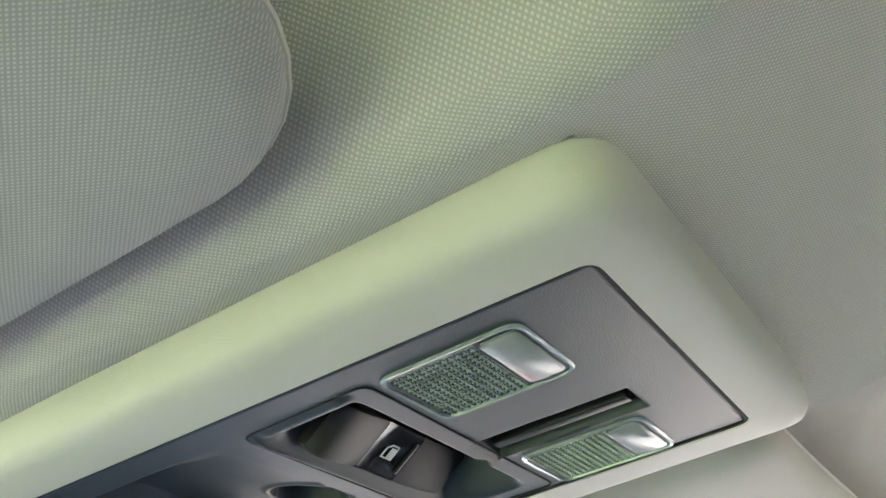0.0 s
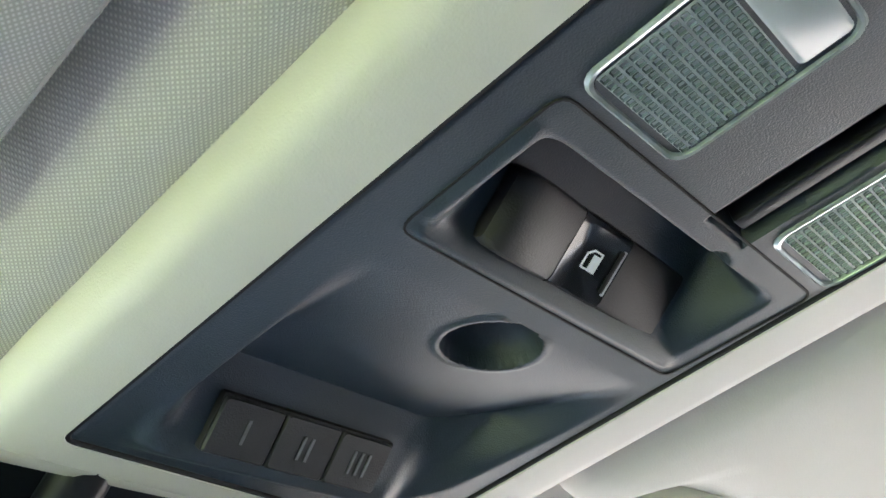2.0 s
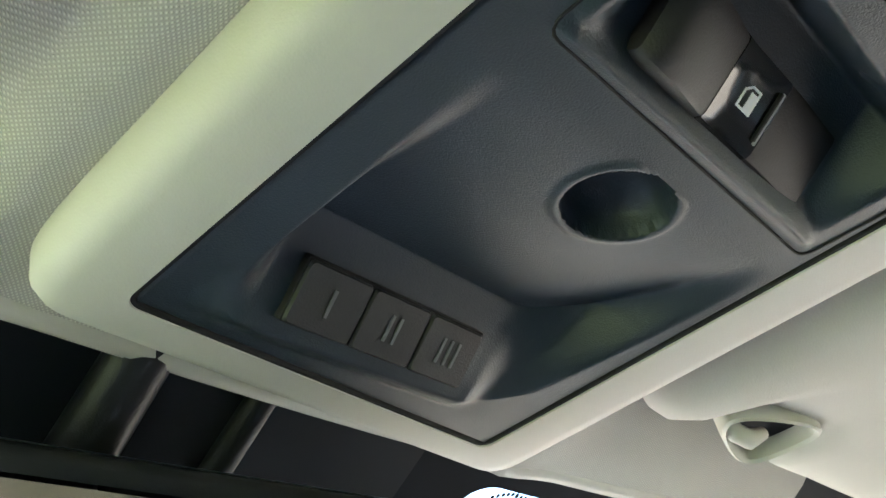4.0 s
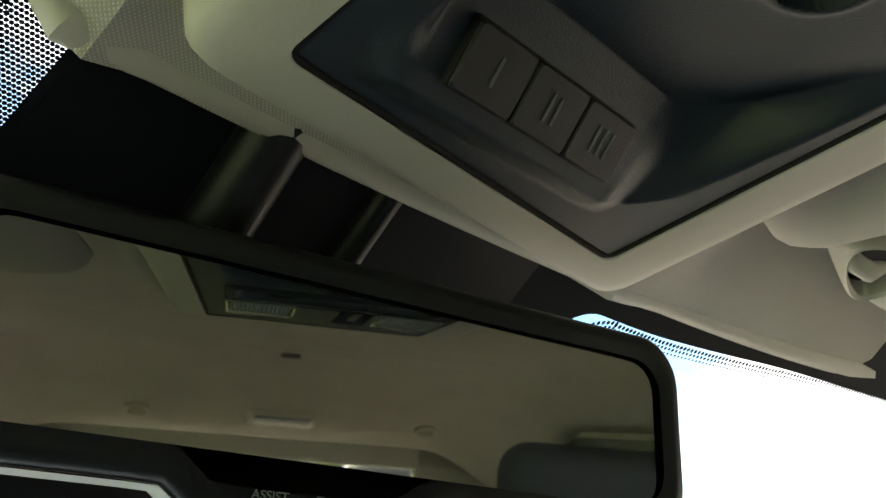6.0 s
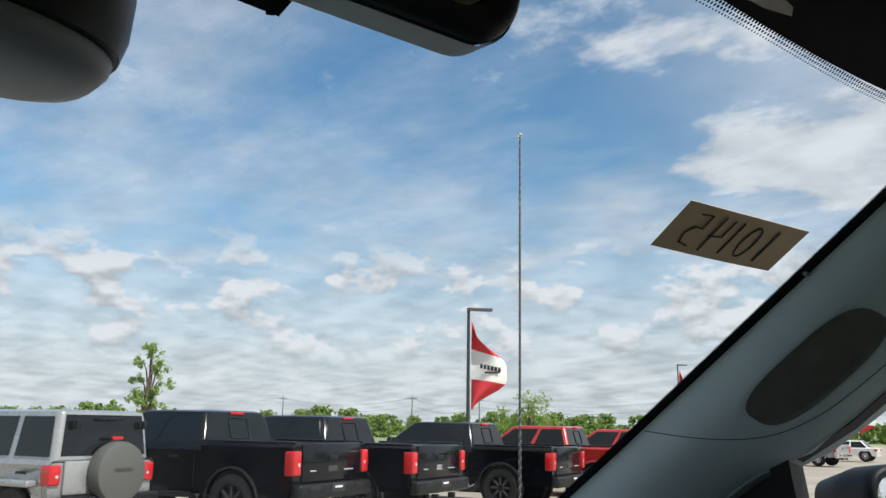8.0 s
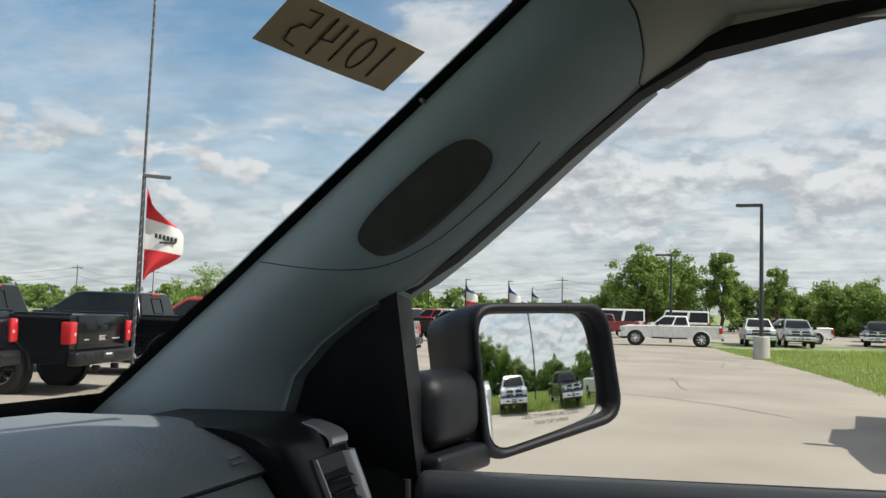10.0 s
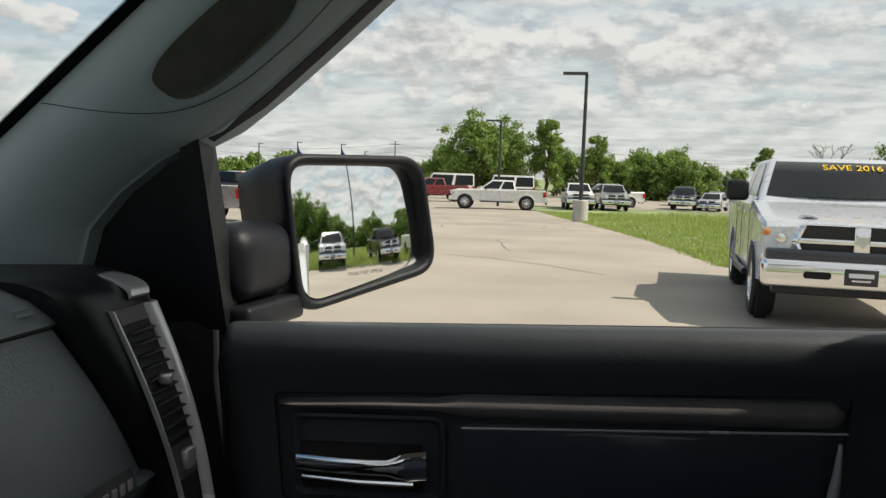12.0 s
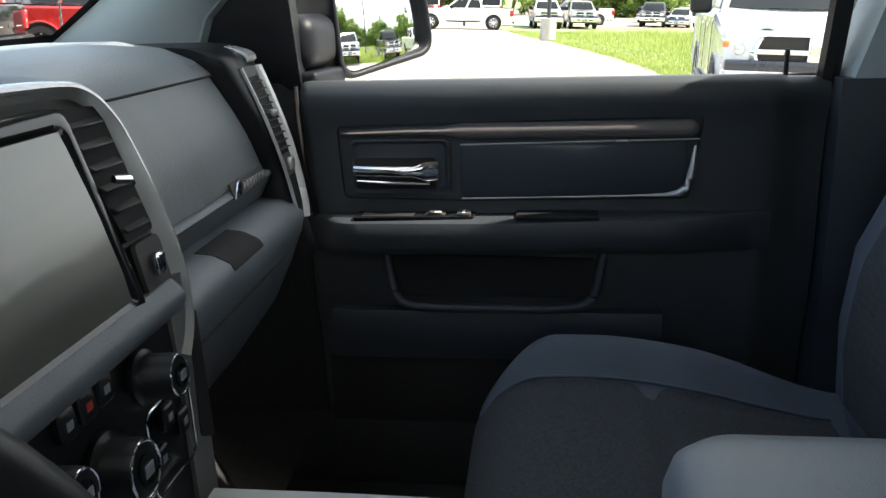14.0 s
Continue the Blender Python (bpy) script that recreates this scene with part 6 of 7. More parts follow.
M_LEAF = leaf_mat("leaves", (0.070, 0.125, 0.025), (0.17, 0.265, 0.050), (0.33, 0.44, 0.095))
M_LEAF2 = leaf_mat("pale_leaves", (0.13, 0.22, 0.035), (0.22, 0.34, 0.06), (0.34, 0.45, 0.10))
M_BARK = mat("bark", (0.10, 0.075, 0.055), 0.9, var=0.3, scale=6)
M_POLE = mat("dark_pole_paint", (0.03, 0.03, 0.032), 0.5, var=0.1)
M_CONC = mat("concrete", (0.46, 0.44, 0.41), 0.9, var=0.1, scale=4, bump=0.4, bscale=40)
M_REDCLOTH = mat("red_cloth", (0.62, 0.035, 0.045), 0.8, var=0.08, scale=3)
M_WHITECLOTH = mat("white_cloth", (0.78, 0.78, 0.76), 0.8, var=0.04, scale=3)
M_BLUECLOTH = mat("blue_cloth", (0.05, 0.09, 0.32), 0.8, var=0.08, scale=3)

xs = [-1500, -600, -200, -80, -30, -10, 0, 8] + [8 + 47 * i / 16 for i in range(1, 17)] + [80, 130, 250, 600, 1500]
ys = [-1500, -500, -150, -60, -25, -10, 0, 10, 25, 60, 150, 500, 1500]
bm = bmesh.new()
rows = [[bm.verts.new((x, y, ground_z(x, y) - 0.03 + (1.2 * sm(150, 600, x) * (1 + 0.6 * math.sin(y * 0.01)) if x > 100 else 0))) for y in ys] for x in xs]
for a, b in zip(rows, rows[1:]):
    for i in range(len(ys) - 1):
        bm.faces.new((a[i], b[i], b[i + 1], a[i + 1]))
tagged(part("ground", bm, M_FIELD), "grass field reaching the horizon", "ground", kind="structure")


def lot_edge(x):
    return pieces([(-3, -15.6), (12, -15.6), (14.2, -6), (16.7, -2.75), (25.7, -2.1), (37.5, -0.7), (61, 3.2), (66, 3.4), (70, -45), (150, -60)], x)


bm = bmesh.new()
lx = [-3 + 1.0 * i for i in range(0, 74)] + [72, 80, 100, 130, 150]
lx = sorted(set(lx))
prev = None
for x in lx:
    e = lot_edge(x) + 0.12 * math.sin(x * 3.1) + 0.08 * math.sin(x * 7.7)
    row = [bm.verts.new((x, lerp(e, 70, (i / 44) ** 1.5), ground_z(x, lerp(e, 70, (i / 44) ** 1.5)))) for i in range(45)]
    if prev:
        for i in range(44):
            bm.faces.new((prev[i], row[i], row[i + 1], prev[i + 1]))
    prev = row
tagged(part("pavement", bm, M_LOT), "pale sunlit paved lot and lane", "pavement", kind="structure")
# dark cracks and repair seams on the lane
rng = random.Random(5)
bm = bmesh.new()
for k in range(26):
    x, y = rng.uniform(14, 48), rng.uniform(-1.5, 9)
    a = rng.choice((0.1, 1.6, 0.4))
    pts = []
    for i in range(9):
        pts.append((x, y, ground_z(x, y) + 0.003))
        a += rng.uniform(-0.35, 0.35)
        x, y = x + 0.5 * math.cos(a), max(lot_edge(x) + 0.2, y + 0.5 * math.sin(a))
    for (p, q_) in zip(pts, pts[1:]):
        d = (Vector(q_) - Vector(p)).cross(Vector((0, 0, 1))).normalized() * 0.012
        vs = [bm.verts.new(Vector(p) + d), bm.verts.new(Vector(q_) + d), bm.verts.new(Vector(q_) - d), bm.verts.new(Vector(p) - d)]
        bm.faces.new(vs)
tagged(part("pavement_cracks", bm, mat("tar", (0.10, 0.095, 0.088), 0.9), flat=True), "thin dark cracks in the paved lane", "cracks", kind="stuff")

# grass: many blades along the lane and behind the lot
gen = np.random.default_rng(11)
edge_at = np.vectorize(lot_edge)
gz_at = np.vectorize(ground_z)


def blades(x, y, z, h, w):
    """Bent blades of two faces each, as arrays of corners."""
    k = len(x)
    a = gen.uniform(0, 6.283, k)
    lean = gen.uniform(0.05, 0.55, k) * h
    dx, dy = np.cos(a), np.sin(a)
    c = np.empty((k, 5, 3))
    for i, (side, up, out) in enumerate(((-1, 0, 0), (1, 0, 0), (-0.75, 0.55, 0.3), (0.75, 0.55, 0.3), (0, 1, 1))):
        c[:, i, 0] = x - dy * w * side + dx * lean * out
        c[:, i, 1] = y + dx * w * side + dy * lean * out
        c[:, i, 2] = z + h * up
    return c


sets = []
k = 120000
x = 14.3 + 40 * gen.random(k) ** 1.5
d = 24 * gen.random(k) ** 1.8
y = edge_at(x) - 0.02 - d + 0.10 * gen.standard_normal(k)
patch = 0.5 + 0.5 * np.sin(x * 0.9 + 1.3 * np.sin(y * 0.8)) * np.sin(y * 1.1 + 0.7 * x)
tall = np.clip((d - 1.2) / 5, 0, 1) * (0.35 + 0.65 * patch)
h = gen.uniform(0.05, 0.16, k) + tall * gen.uniform(0.05, 0.48, k)
sets.append(blades(x, y, gz_at(x) - 0.03, h, gen.uniform(0.005, 0.012, k) * (1 + 0.6 * tall)))
k = 34000
x, y = gen.uniform(-25, 14, k), -15.7 - 30 * gen.random(k) ** 1.6
sets.append(blades(x, y, np.full(k, -0.03), gen.uniform(0.10, 0.45, k), gen.uniform(0.012, 0.035, k)))
k = 9000
sets.append(blades(gen.uniform(-12, -3.2, k), gen.uniform(-6, 8, k), np.full(k, -0.03), gen.uniform(0.06, 0.2, k), gen.uniform(0.01, 0.02, k)))
corners = np.concatenate(sets)
base = np.arange(len(corners))[:, None] * 5
quads, tips = (base + [0, 1, 3, 2]).tolist(), (base + [2, 3, 4]).tolist()
me = bpy.data.meshes.new("grass")
me.from_pydata(corners.reshape(-1, 3).tolist(), [], quads + tips)
me.materials.append(M_BLADE)
tagged(new("grass", me), "uneven sunlit green grass and weeds beside the lane", "grass", kind="stuff")
rng = random.Random(11)
bm = bmesh.new()
for i in range(420):
    x = 14.6 + 26 * rng.random() ** 1.5
    y = lot_edge(x) - 0.15 - 2.6 * rng.random() ** 1.5
    sz = rng.uniform(0.006, 0.013)
    z = ground_z(x) + rng.uniform(0.08, 0.18)
    bmesh.ops.create_icosphere(bm, subdivisions=1, radius=sz, matrix=Matrix.Translation((x, y, z)))
tagged(part("clover_flowers", bm, M_WHITECLOTH, flat=True), "small white clover flowers in the grass", "flowers", kind="stuff")


# ---- trees ----
def tree(seed, h, r, leaf, n, material, label, trunk_share=0.28, limbs=15, clumps=7, gap=1.0):
    """Trunk, limbs, and leaves gathered in small uneven clumps round the limbs' ends."""
    rg = random.Random(seed)
    tr = thing("tree", label, "tree", group="trees")
    bm = bmesh.new()
    tube(bm, [(0.03 * h * math.sin(i), 0.02 * h * math.cos(i * 1.7), h * 0.75 * i / 6) for i in range(7)], [h * 0.022 * (1 - i / 8) for i in range(7)], 8)
    heads = []
    for k in range(limbs):
        a = k * 2.4 + rg.uniform(-0.5, 0.5)
        zz = lerp(trunk_share, 0.94, ((k + 0.5) / limbs)) + rg.uniform(-0.05, 0.05)
        rad = r * (0.85 * math.sin(math.pi * min(1, max(0.05, (zz - trunk_share + 0.14) / (1.05 - trunk_share)))) ** 0.65) * rg.uniform(0.35, 1.08)
        c = Vector((rad * math.cos(a), rad * math.sin(a), zz * h))
        tube(bm, [(0, 0, max(0.12 * h, c.z - 0.26 * h)), tuple(c * 0.55 + Vector((0, 0, c.z * 0.38))), tuple(c)], [h * 0.010, h * 0.006, h * 0.002], 5)
        for j in range(clumps):
            o = Vector((rg.gauss(0, 1), rg.gauss(0, 1), rg.gauss(0, 0.75))) * r * 0.20
            heads.append((c + o, r * rg.uniform(0.09, 0.21) * gap, rg.uniform(0.5, 1.4)))
    part("trunk", bm, M_BARK, tr)
    weights = [q_[2] * q_[1] ** 2 for q_ in heads]
    picks = rg.choices(heads, weights, k=n)
    verts, faces = [], []
    for i, (c, br, _) in enumerate(picks):
        out = Vector((rg.gauss(0, 1), rg.gauss(0, 1), rg.gauss(0, 0.75))).normalized()
        p = c + out * br * (rg.random() ** 0.5 * 1.15 if rg.random() < 0.92 else rg.uniform(1.1, 1.8))
        nrm = (out * 0.7 + Vector((rg.gauss(0, 0.6), rg.gauss(0, 0.6), 0.35 + rg.gauss(0, 0.6)))).normalized()
        u = nrm.cross(Vector((rg.gauss(0, 1), rg.gauss(0, 1), rg.gauss(0, 1)))).normalized()
        w = nrm.cross(u)
        sz = leaf * rg.uniform(0.5, 1.25)
        verts += [p + u * sz, p + w * sz * 0.5 + u * sz * 0.1, p - u * sz * 0.9, p - w * sz * 0.5 + nrm * sz * 0.15]
        faces.append((4 * i, 4 * i + 1, 4 * i + 2, 4 * i + 3))
    me = bpy.data.meshes.new("crown")
    me.from_pydata([tuple(v) for v in verts], [], faces)
    me.materials.append(material)
    crown = new("crown", me)
    crown.parent = tr
    tagged(crown, kind="stuff")
    return tr


def put_tree(src, az, dist, scale, rot):
    a = radians(az)
    x, y = dist * math.sin(a), 0.27 + dist * math.cos(a)
    return copy_thing(src, Matrix.Translation((x, y, ground_z(x, y) - 0.1)) @ pose(0, 0, 0, 0, 0, rot) @ Matrix.Diagonal((scale, scale, scale, 1)))


tA = tree(1, 9.0, 4.2, 0.20, 17000, M_LEAF, "broad leafy green tree at the edge of the lot", 0.20, 24, 8)
tB = tree(2, 9.5, 2.7, 0.19, 9500, M_LEAF, "tall uneven green tree with open crown", 0.30, 17, 7)
tC = tree(3, 6.5, 3.2, 0.19, 11000, M_LEAF, "rounded green tree beyond the grass", 0.08, 22, 7)
tD = tree(4, 4.4, 0.72, 0.055, 4200, M_LEAF2, "slender young tree with pale green leaves", 0.22, 22, 4)
tE = tree(5, 3.6, 1.5, 0.06, 4200, M_LEAF2, "young spreading tree with pale green leaves", 0.35, 18, 5)
tF = tree(6, 4.5, 3.4, 0.26, 6500, M_LEAF, "low bushy green tree in the far hedge", 0.02, 20, 6)
tG = tree(7, 5.2, 3.6, 0.40, 2200, M_LEAF, "far green tree on the skyline", 0.04, 14, 5)
for src, az, dist, sc, rot in ((tA, 83.6, 100, 1.0, 0), (tA, 85.6, 104, 0.95, 120), (tA, 81.6, 112, 0.7, 40), (tC, 89.8, 108, 0.9, 200), (tC, 92.2, 106, 0.8, 310), (tC, 94.5, 108, 0.95, 90), (tC, 96.6, 110, 1.0, 30), (tB, 88.4, 100, 0.96, 30), (tB, 91.6, 100, 0.78, 200), (tC, 93.3, 104, 0.72, 60), (tC, 95.6, 104, 0.86, 10), (tC, 97.4, 102, 0.80, 140), (tC, 98.8, 106, 0.70, 250), (tB, 102.2, 96, 0.66, 80), (tC, 100.6, 100, 0.62, 20), (tA, 110.3, 90, 0.80, 70), (tB, 113.0, 84, 0.80, 10), (tD, 29.5, 35, 1.13, 0), (tD, 27.5, 48, 0.70, 90), (tE, 54.3, 46, 1.10, 40), (tF, 79.6, 120, 0.7, 0), (tF, 77.0, 160, 0.6, 70), (tE, 73.2, 85, 0.8, 20)):
    put_tree(src, az, dist, sc, rot)
for i in range(92):
    put_tree(tG, 8 + 0.86 * i + 0.3 * math.sin(i * 5.1), 185 + 24 * math.sin(i * 2.3), 0.62 + 0.34 * math.sin(i * 1.7) ** 2 + 0.12 * math.sin(i * 0.37), i * 47)
# wood behind, seen in the door mirror
for i in range(40):
    put_tree((tC, tF, tF, tC, tF)[i % 5], 140 + 2.0 * i, 60 + 7 * math.sin(i * 2.9), (0.80, 1.05, 0.9, 0.7, 1.15)[i % 5] * (0.85 + 0.2 * math.sin(i * 1.3)), i * 61)
for az, dist, sc in ((178.5, 52, 1.0), (174.5, 55, 0.85), (183, 56, 0.9)):
    put_tree(tA, az, dist, sc, az)
for k, src in enumerate((tA, tB, tC, tD, tE, tF, tG)):
    src.matrix_basis = pose(-60 - 9 * k, -40, -0.1)
# bare tree
bare = thing("bare_tree", "leafless dead tree behind the parked truck", "tree")
bm = bmesh.new()
rg = random.Random(9)


def limb(p, d, ln, r, lev):
    q_ = p + d * ln
    tube(bm, [p, p.lerp(q_, 0.5) + Vector((rg.uniform(-1, 1), rg.uniform(-1, 1), 0)) * ln * 0.06, q_], [r, r * 0.8, r * 0.55], 5)
    if lev:
        for k in range(3):
            limb(q_, (d + Vector((rg.gauss(0, 0.5), rg.gauss(0, 0.5), rg.uniform(-0.1, 0.4)))).normalized(), ln * rg.uniform(0.5, 0.75), r * 0.55, lev - 1)


limb(Vector((0, 0, 0)), Vector((0, 0, 1)), 3.0, 0.14, 4)
part("branches", bm, M_BARK, bare)
bare.matrix_basis = pose(78, -22.8, -0.6)


# ---- lamp posts, flags, wires ----
def lamp_post(x, y, top, turn, label, base=0.0, r=0.09):
    z0 = ground_z(x)
    lp = thing("lamp_post", label, "lamp post", pose(x, y, z0, 0, 0, turn), "lot lamp posts")
    h = top - z0
    bm = bmesh.new()
    tube(bm, [(0, 0, base), (0, 0, h * 0.5), (0, 0, h)], [r, r * 0.9, r * 0.75], 8)
    part("pole", bm, M_POLE, lp)
    bm = bmesh.new()
    loft(bm, [[(px, py, z) for py, z in ((-0.17, h - 0.02), (0.17, h - 0.02), (0.15, h + 0.10), (-0.15, h + 0.10))] for px in (-0.05, 0.4, 1.1)])
    part("lamp_head", bm, M_POLE, lp)
    if base:
        bm = bmesh.new()
        lathe(bm, [(0.36, -0.1), (0.36, base - 0.03), (0.33, base)], 24)
        part("concrete_base", bm, M_CONC, lp, "pale round concrete base")
    return lp


lamp_post(40.5, -0.25, 6.45, 90, "dark lamp post on a round concrete base", 1.03, 0.10)
lamp_post(29.7, 25.0, 6.80, -40, "dark lamp post carrying a red and white flag")
lamp_post(89.6, 43.9, 8.6, -40, "dark lamp post carrying a red and white flag")
for az, d, tp in ((71.5, 150, 6.4), (74.4, 150, 6.3), (76.0, 190, 6.2), (69.0, 170, 6.5)):
    a = radians(az)
    lamp_post(d * math.sin(a), d * math.cos(a), tp, -20, "far dark lamp post with a flag", 0, 0.13)
lamp_post(6.4, -24, 7.5, 200, "dark lamp post behind the parked trucks")
lamp_post(62.0, 5.5, 5.6, 90, "dark lamp post by the far trees", 0, 0.1)


def flag(x, y, z, w, h, turn, cols, label, bars=True):
    fl = thing("flag", label, "flag", pose(x, y, z, 0, 0, turn), "lot flags")
    k = len(cols)
    for i, c in enumerate(cols):
        bm = bmesh.new()

        def f(u, v):
            t = (i + v) / k
            ww = w * (0.12 + 0.88 * sm(0.0, 0.45, t)) * (1 - 0.95 * sm(0.62, 1.0, t))
            return Vector((u * ww, 0.14 * w * math.sin(5 * u + 3 * t), -h * t - 0.28 * h * u * (1 - t) * 0.6))
        grid(bm, f, 14, 8)
        part("stripe", bm, c, fl, flat=False)
    if bars:
        for j in range(6):
            part("letter_bar", box((0.28 * w + 0.10 * w * j, -0.16 * w, -h * 0.53 - 0.008 * h * j), (0.075 * w, 0.02, 0.05 * h), 0.0), M_POLE, fl)
        part("letter_bar", box((0.58 * w, -0.16 * w, -h * 0.60), (0.42 * w, 0.02, 0.018 * h), 0.0), M_POLE, fl)
    return fl


flag(29.8, 24.9, 6.40, 1.62, 4.1, -50, (M_REDCLOTH, M_WHITECLOTH, M_REDCLOTH), "red and white feather flag with dark lettering bars")
flag(89.7, 43.8, 8.2, 2.6, 5.5, -62, (M_REDCLOTH, M_WHITECLOTH, M_REDCLOTH), "red and white feather flag with dark lettering bars", False)
for az, d in ((71.5, 150), (74.4, 150), (76.0, 190)):
    a = radians(az)
    flag(d * math.sin(a), d * math.cos(a), 6.0, 2.2, 5.0, -76, (M_BLUECLOTH, M_WHITECLOTH, M_REDCLOTH), "far blue, white and red flag", False)

util = []
for i, (az, d) in enumerate(((38, 210), (46.5, 190), (51.0, 200), (64, 185), (78.0, 170), (92, 180), (108, 190))):
    a = radians(az)
    up = thing("utility_pole", "grey wooden utility pole with a cross arm", "utility pole", pose(d * math.sin(a), d * math.cos(a), -0.6, 0, 0, -az), group="utility poles")
    bm = bmesh.new()
    tube(bm, [(0, 0, 0), (0, 0, 8.6)], [0.15, 0.10], 6)
    part("pole", bm, M_BARK, up)
    part("cross_arm", box((0, 0, 8.0), (2.2, 0.14, 0.14), 0), M_BARK, up)
    util.append(Vector((d * math.sin(a), d * math.cos(a), 7.5)))
for dz in (0.0, -1.6):
    wires = thing("power_line", "thin sagging power lines between the poles", "power line")
    for p, q_ in zip(util, util[1:]):
        bm = bmesh.new()
        tube(bm, [p.lerp(q_, i / 10) + Vector((0, 0, dz - 1.6 * (1 - (2 * i / 10 - 1) ** 2))) for i in range(11)], 0.022, 4)
        part("wire", bm, M_POLE, wires)

# ---- vehicles ----
def paint(name, col, metal=0.0):
    return mat(name, col, 0.28, metal, var=0.05, scale=3, coat=0.8)


P_BLACK, P_NAVY = mat("black_paint", (0.004, 0.0045, 0.007), 0.12, var=0.05, scale=3, spec=0.3, coat=0.15, rvar=0.04), paint("navy_paint", (0.012, 0.018, 0.035))
P_RED, P_SILVER, P_WHITE = paint("red_paint", (0.42, 0.02, 0.02)), paint("silver_paint", (0.60, 0.63, 0.68), 0.35), paint("white_paint", (0.78, 0.78, 0.77))
P_GREY, P_MAROON = paint("grey_paint", (0.36, 0.37, 0.38), 0.4), paint("maroon_paint", (0.20, 0.012, 0.018))
M_CARGLASS = mat("tinted_car_glass", (0.006, 0.009, 0.010), 0.08, var=0.1, spec=0.4)
M_TAIL = mat("red_tail_lens", (0.50, 0.012, 0.016), 0.2, var=0.08, coat=0.6)
M_CLEAR = mat("headlamp_lens", (0.62, 0.64, 0.66), 0.12, 0.3, var=0.15, scale=20, coat=0.6)
M_AMBER = mat("amber_lens", (0.7, 0.24, 0.05), 0.2, var=0.05)
M_DARKMESH = mat("grille_mesh", (0.012, 0.012, 0.013), 0.5, bump=0.6, bscale=90)
M_PLATE = mat("dealer_plate", (0.03, 0.03, 0.032), 0.5)
M_BANNER = mat("yellow_banner_print", (0.85, 0.55, 0.02), 0.6)
M_ARCH = mat("wheel_arch_dark", (0.008, 0.008, 0.009), 0.9)


def wheel(parent, x, y, r, side, bright):
    m = Matrix.Translation((x, y, r)) @ pose(0, 0, 0, 0, 90 * side, 0)
    bm = bmesh.new()
    lathe(bm, [(r * 0.60, -0.13), (r * 0.90, -0.135), (r * 0.985, -0.10), (r, -0.05), (r, 0.06), (r * 0.985, 0.11), (r * 0.90, 0.135), (r * 0.64, 0.128), (r * 0.60, 0.09), (r * 0.58, 0.01)], 28, m)
    w = part("tyre", bm, M_RUBBER, parent)
    bm = bmesh.new()
    lathe(bm, [(r * 0.58, 0.03), (r * 0.61, 0.10), (r * 0.62, 0.125), (r * 0.58, 0.128), (r * 0.54, 0.05), (r * 0.20, 0.045), (r * 0.17, 0.115), (0.001, 0.12)], 24, m)
    rim = part("rim", bm, M_CHROME if bright else M_SOFTBLACK, w)
    for k in range(8):
        a = k * math.pi / 4
        rbm = box((0, 0, 0), (r * 0.42, r * 0.12, 0.03), 0.006)
        for v in rbm.verts:
            v.co = m @ (Matrix.Rotation(a, 4, "Z") @ (v.co + Vector((r * 0.36, 0, 0.102))))
        part("spoke", rbm, M_CHROME if bright else M_SWITCH, rim)


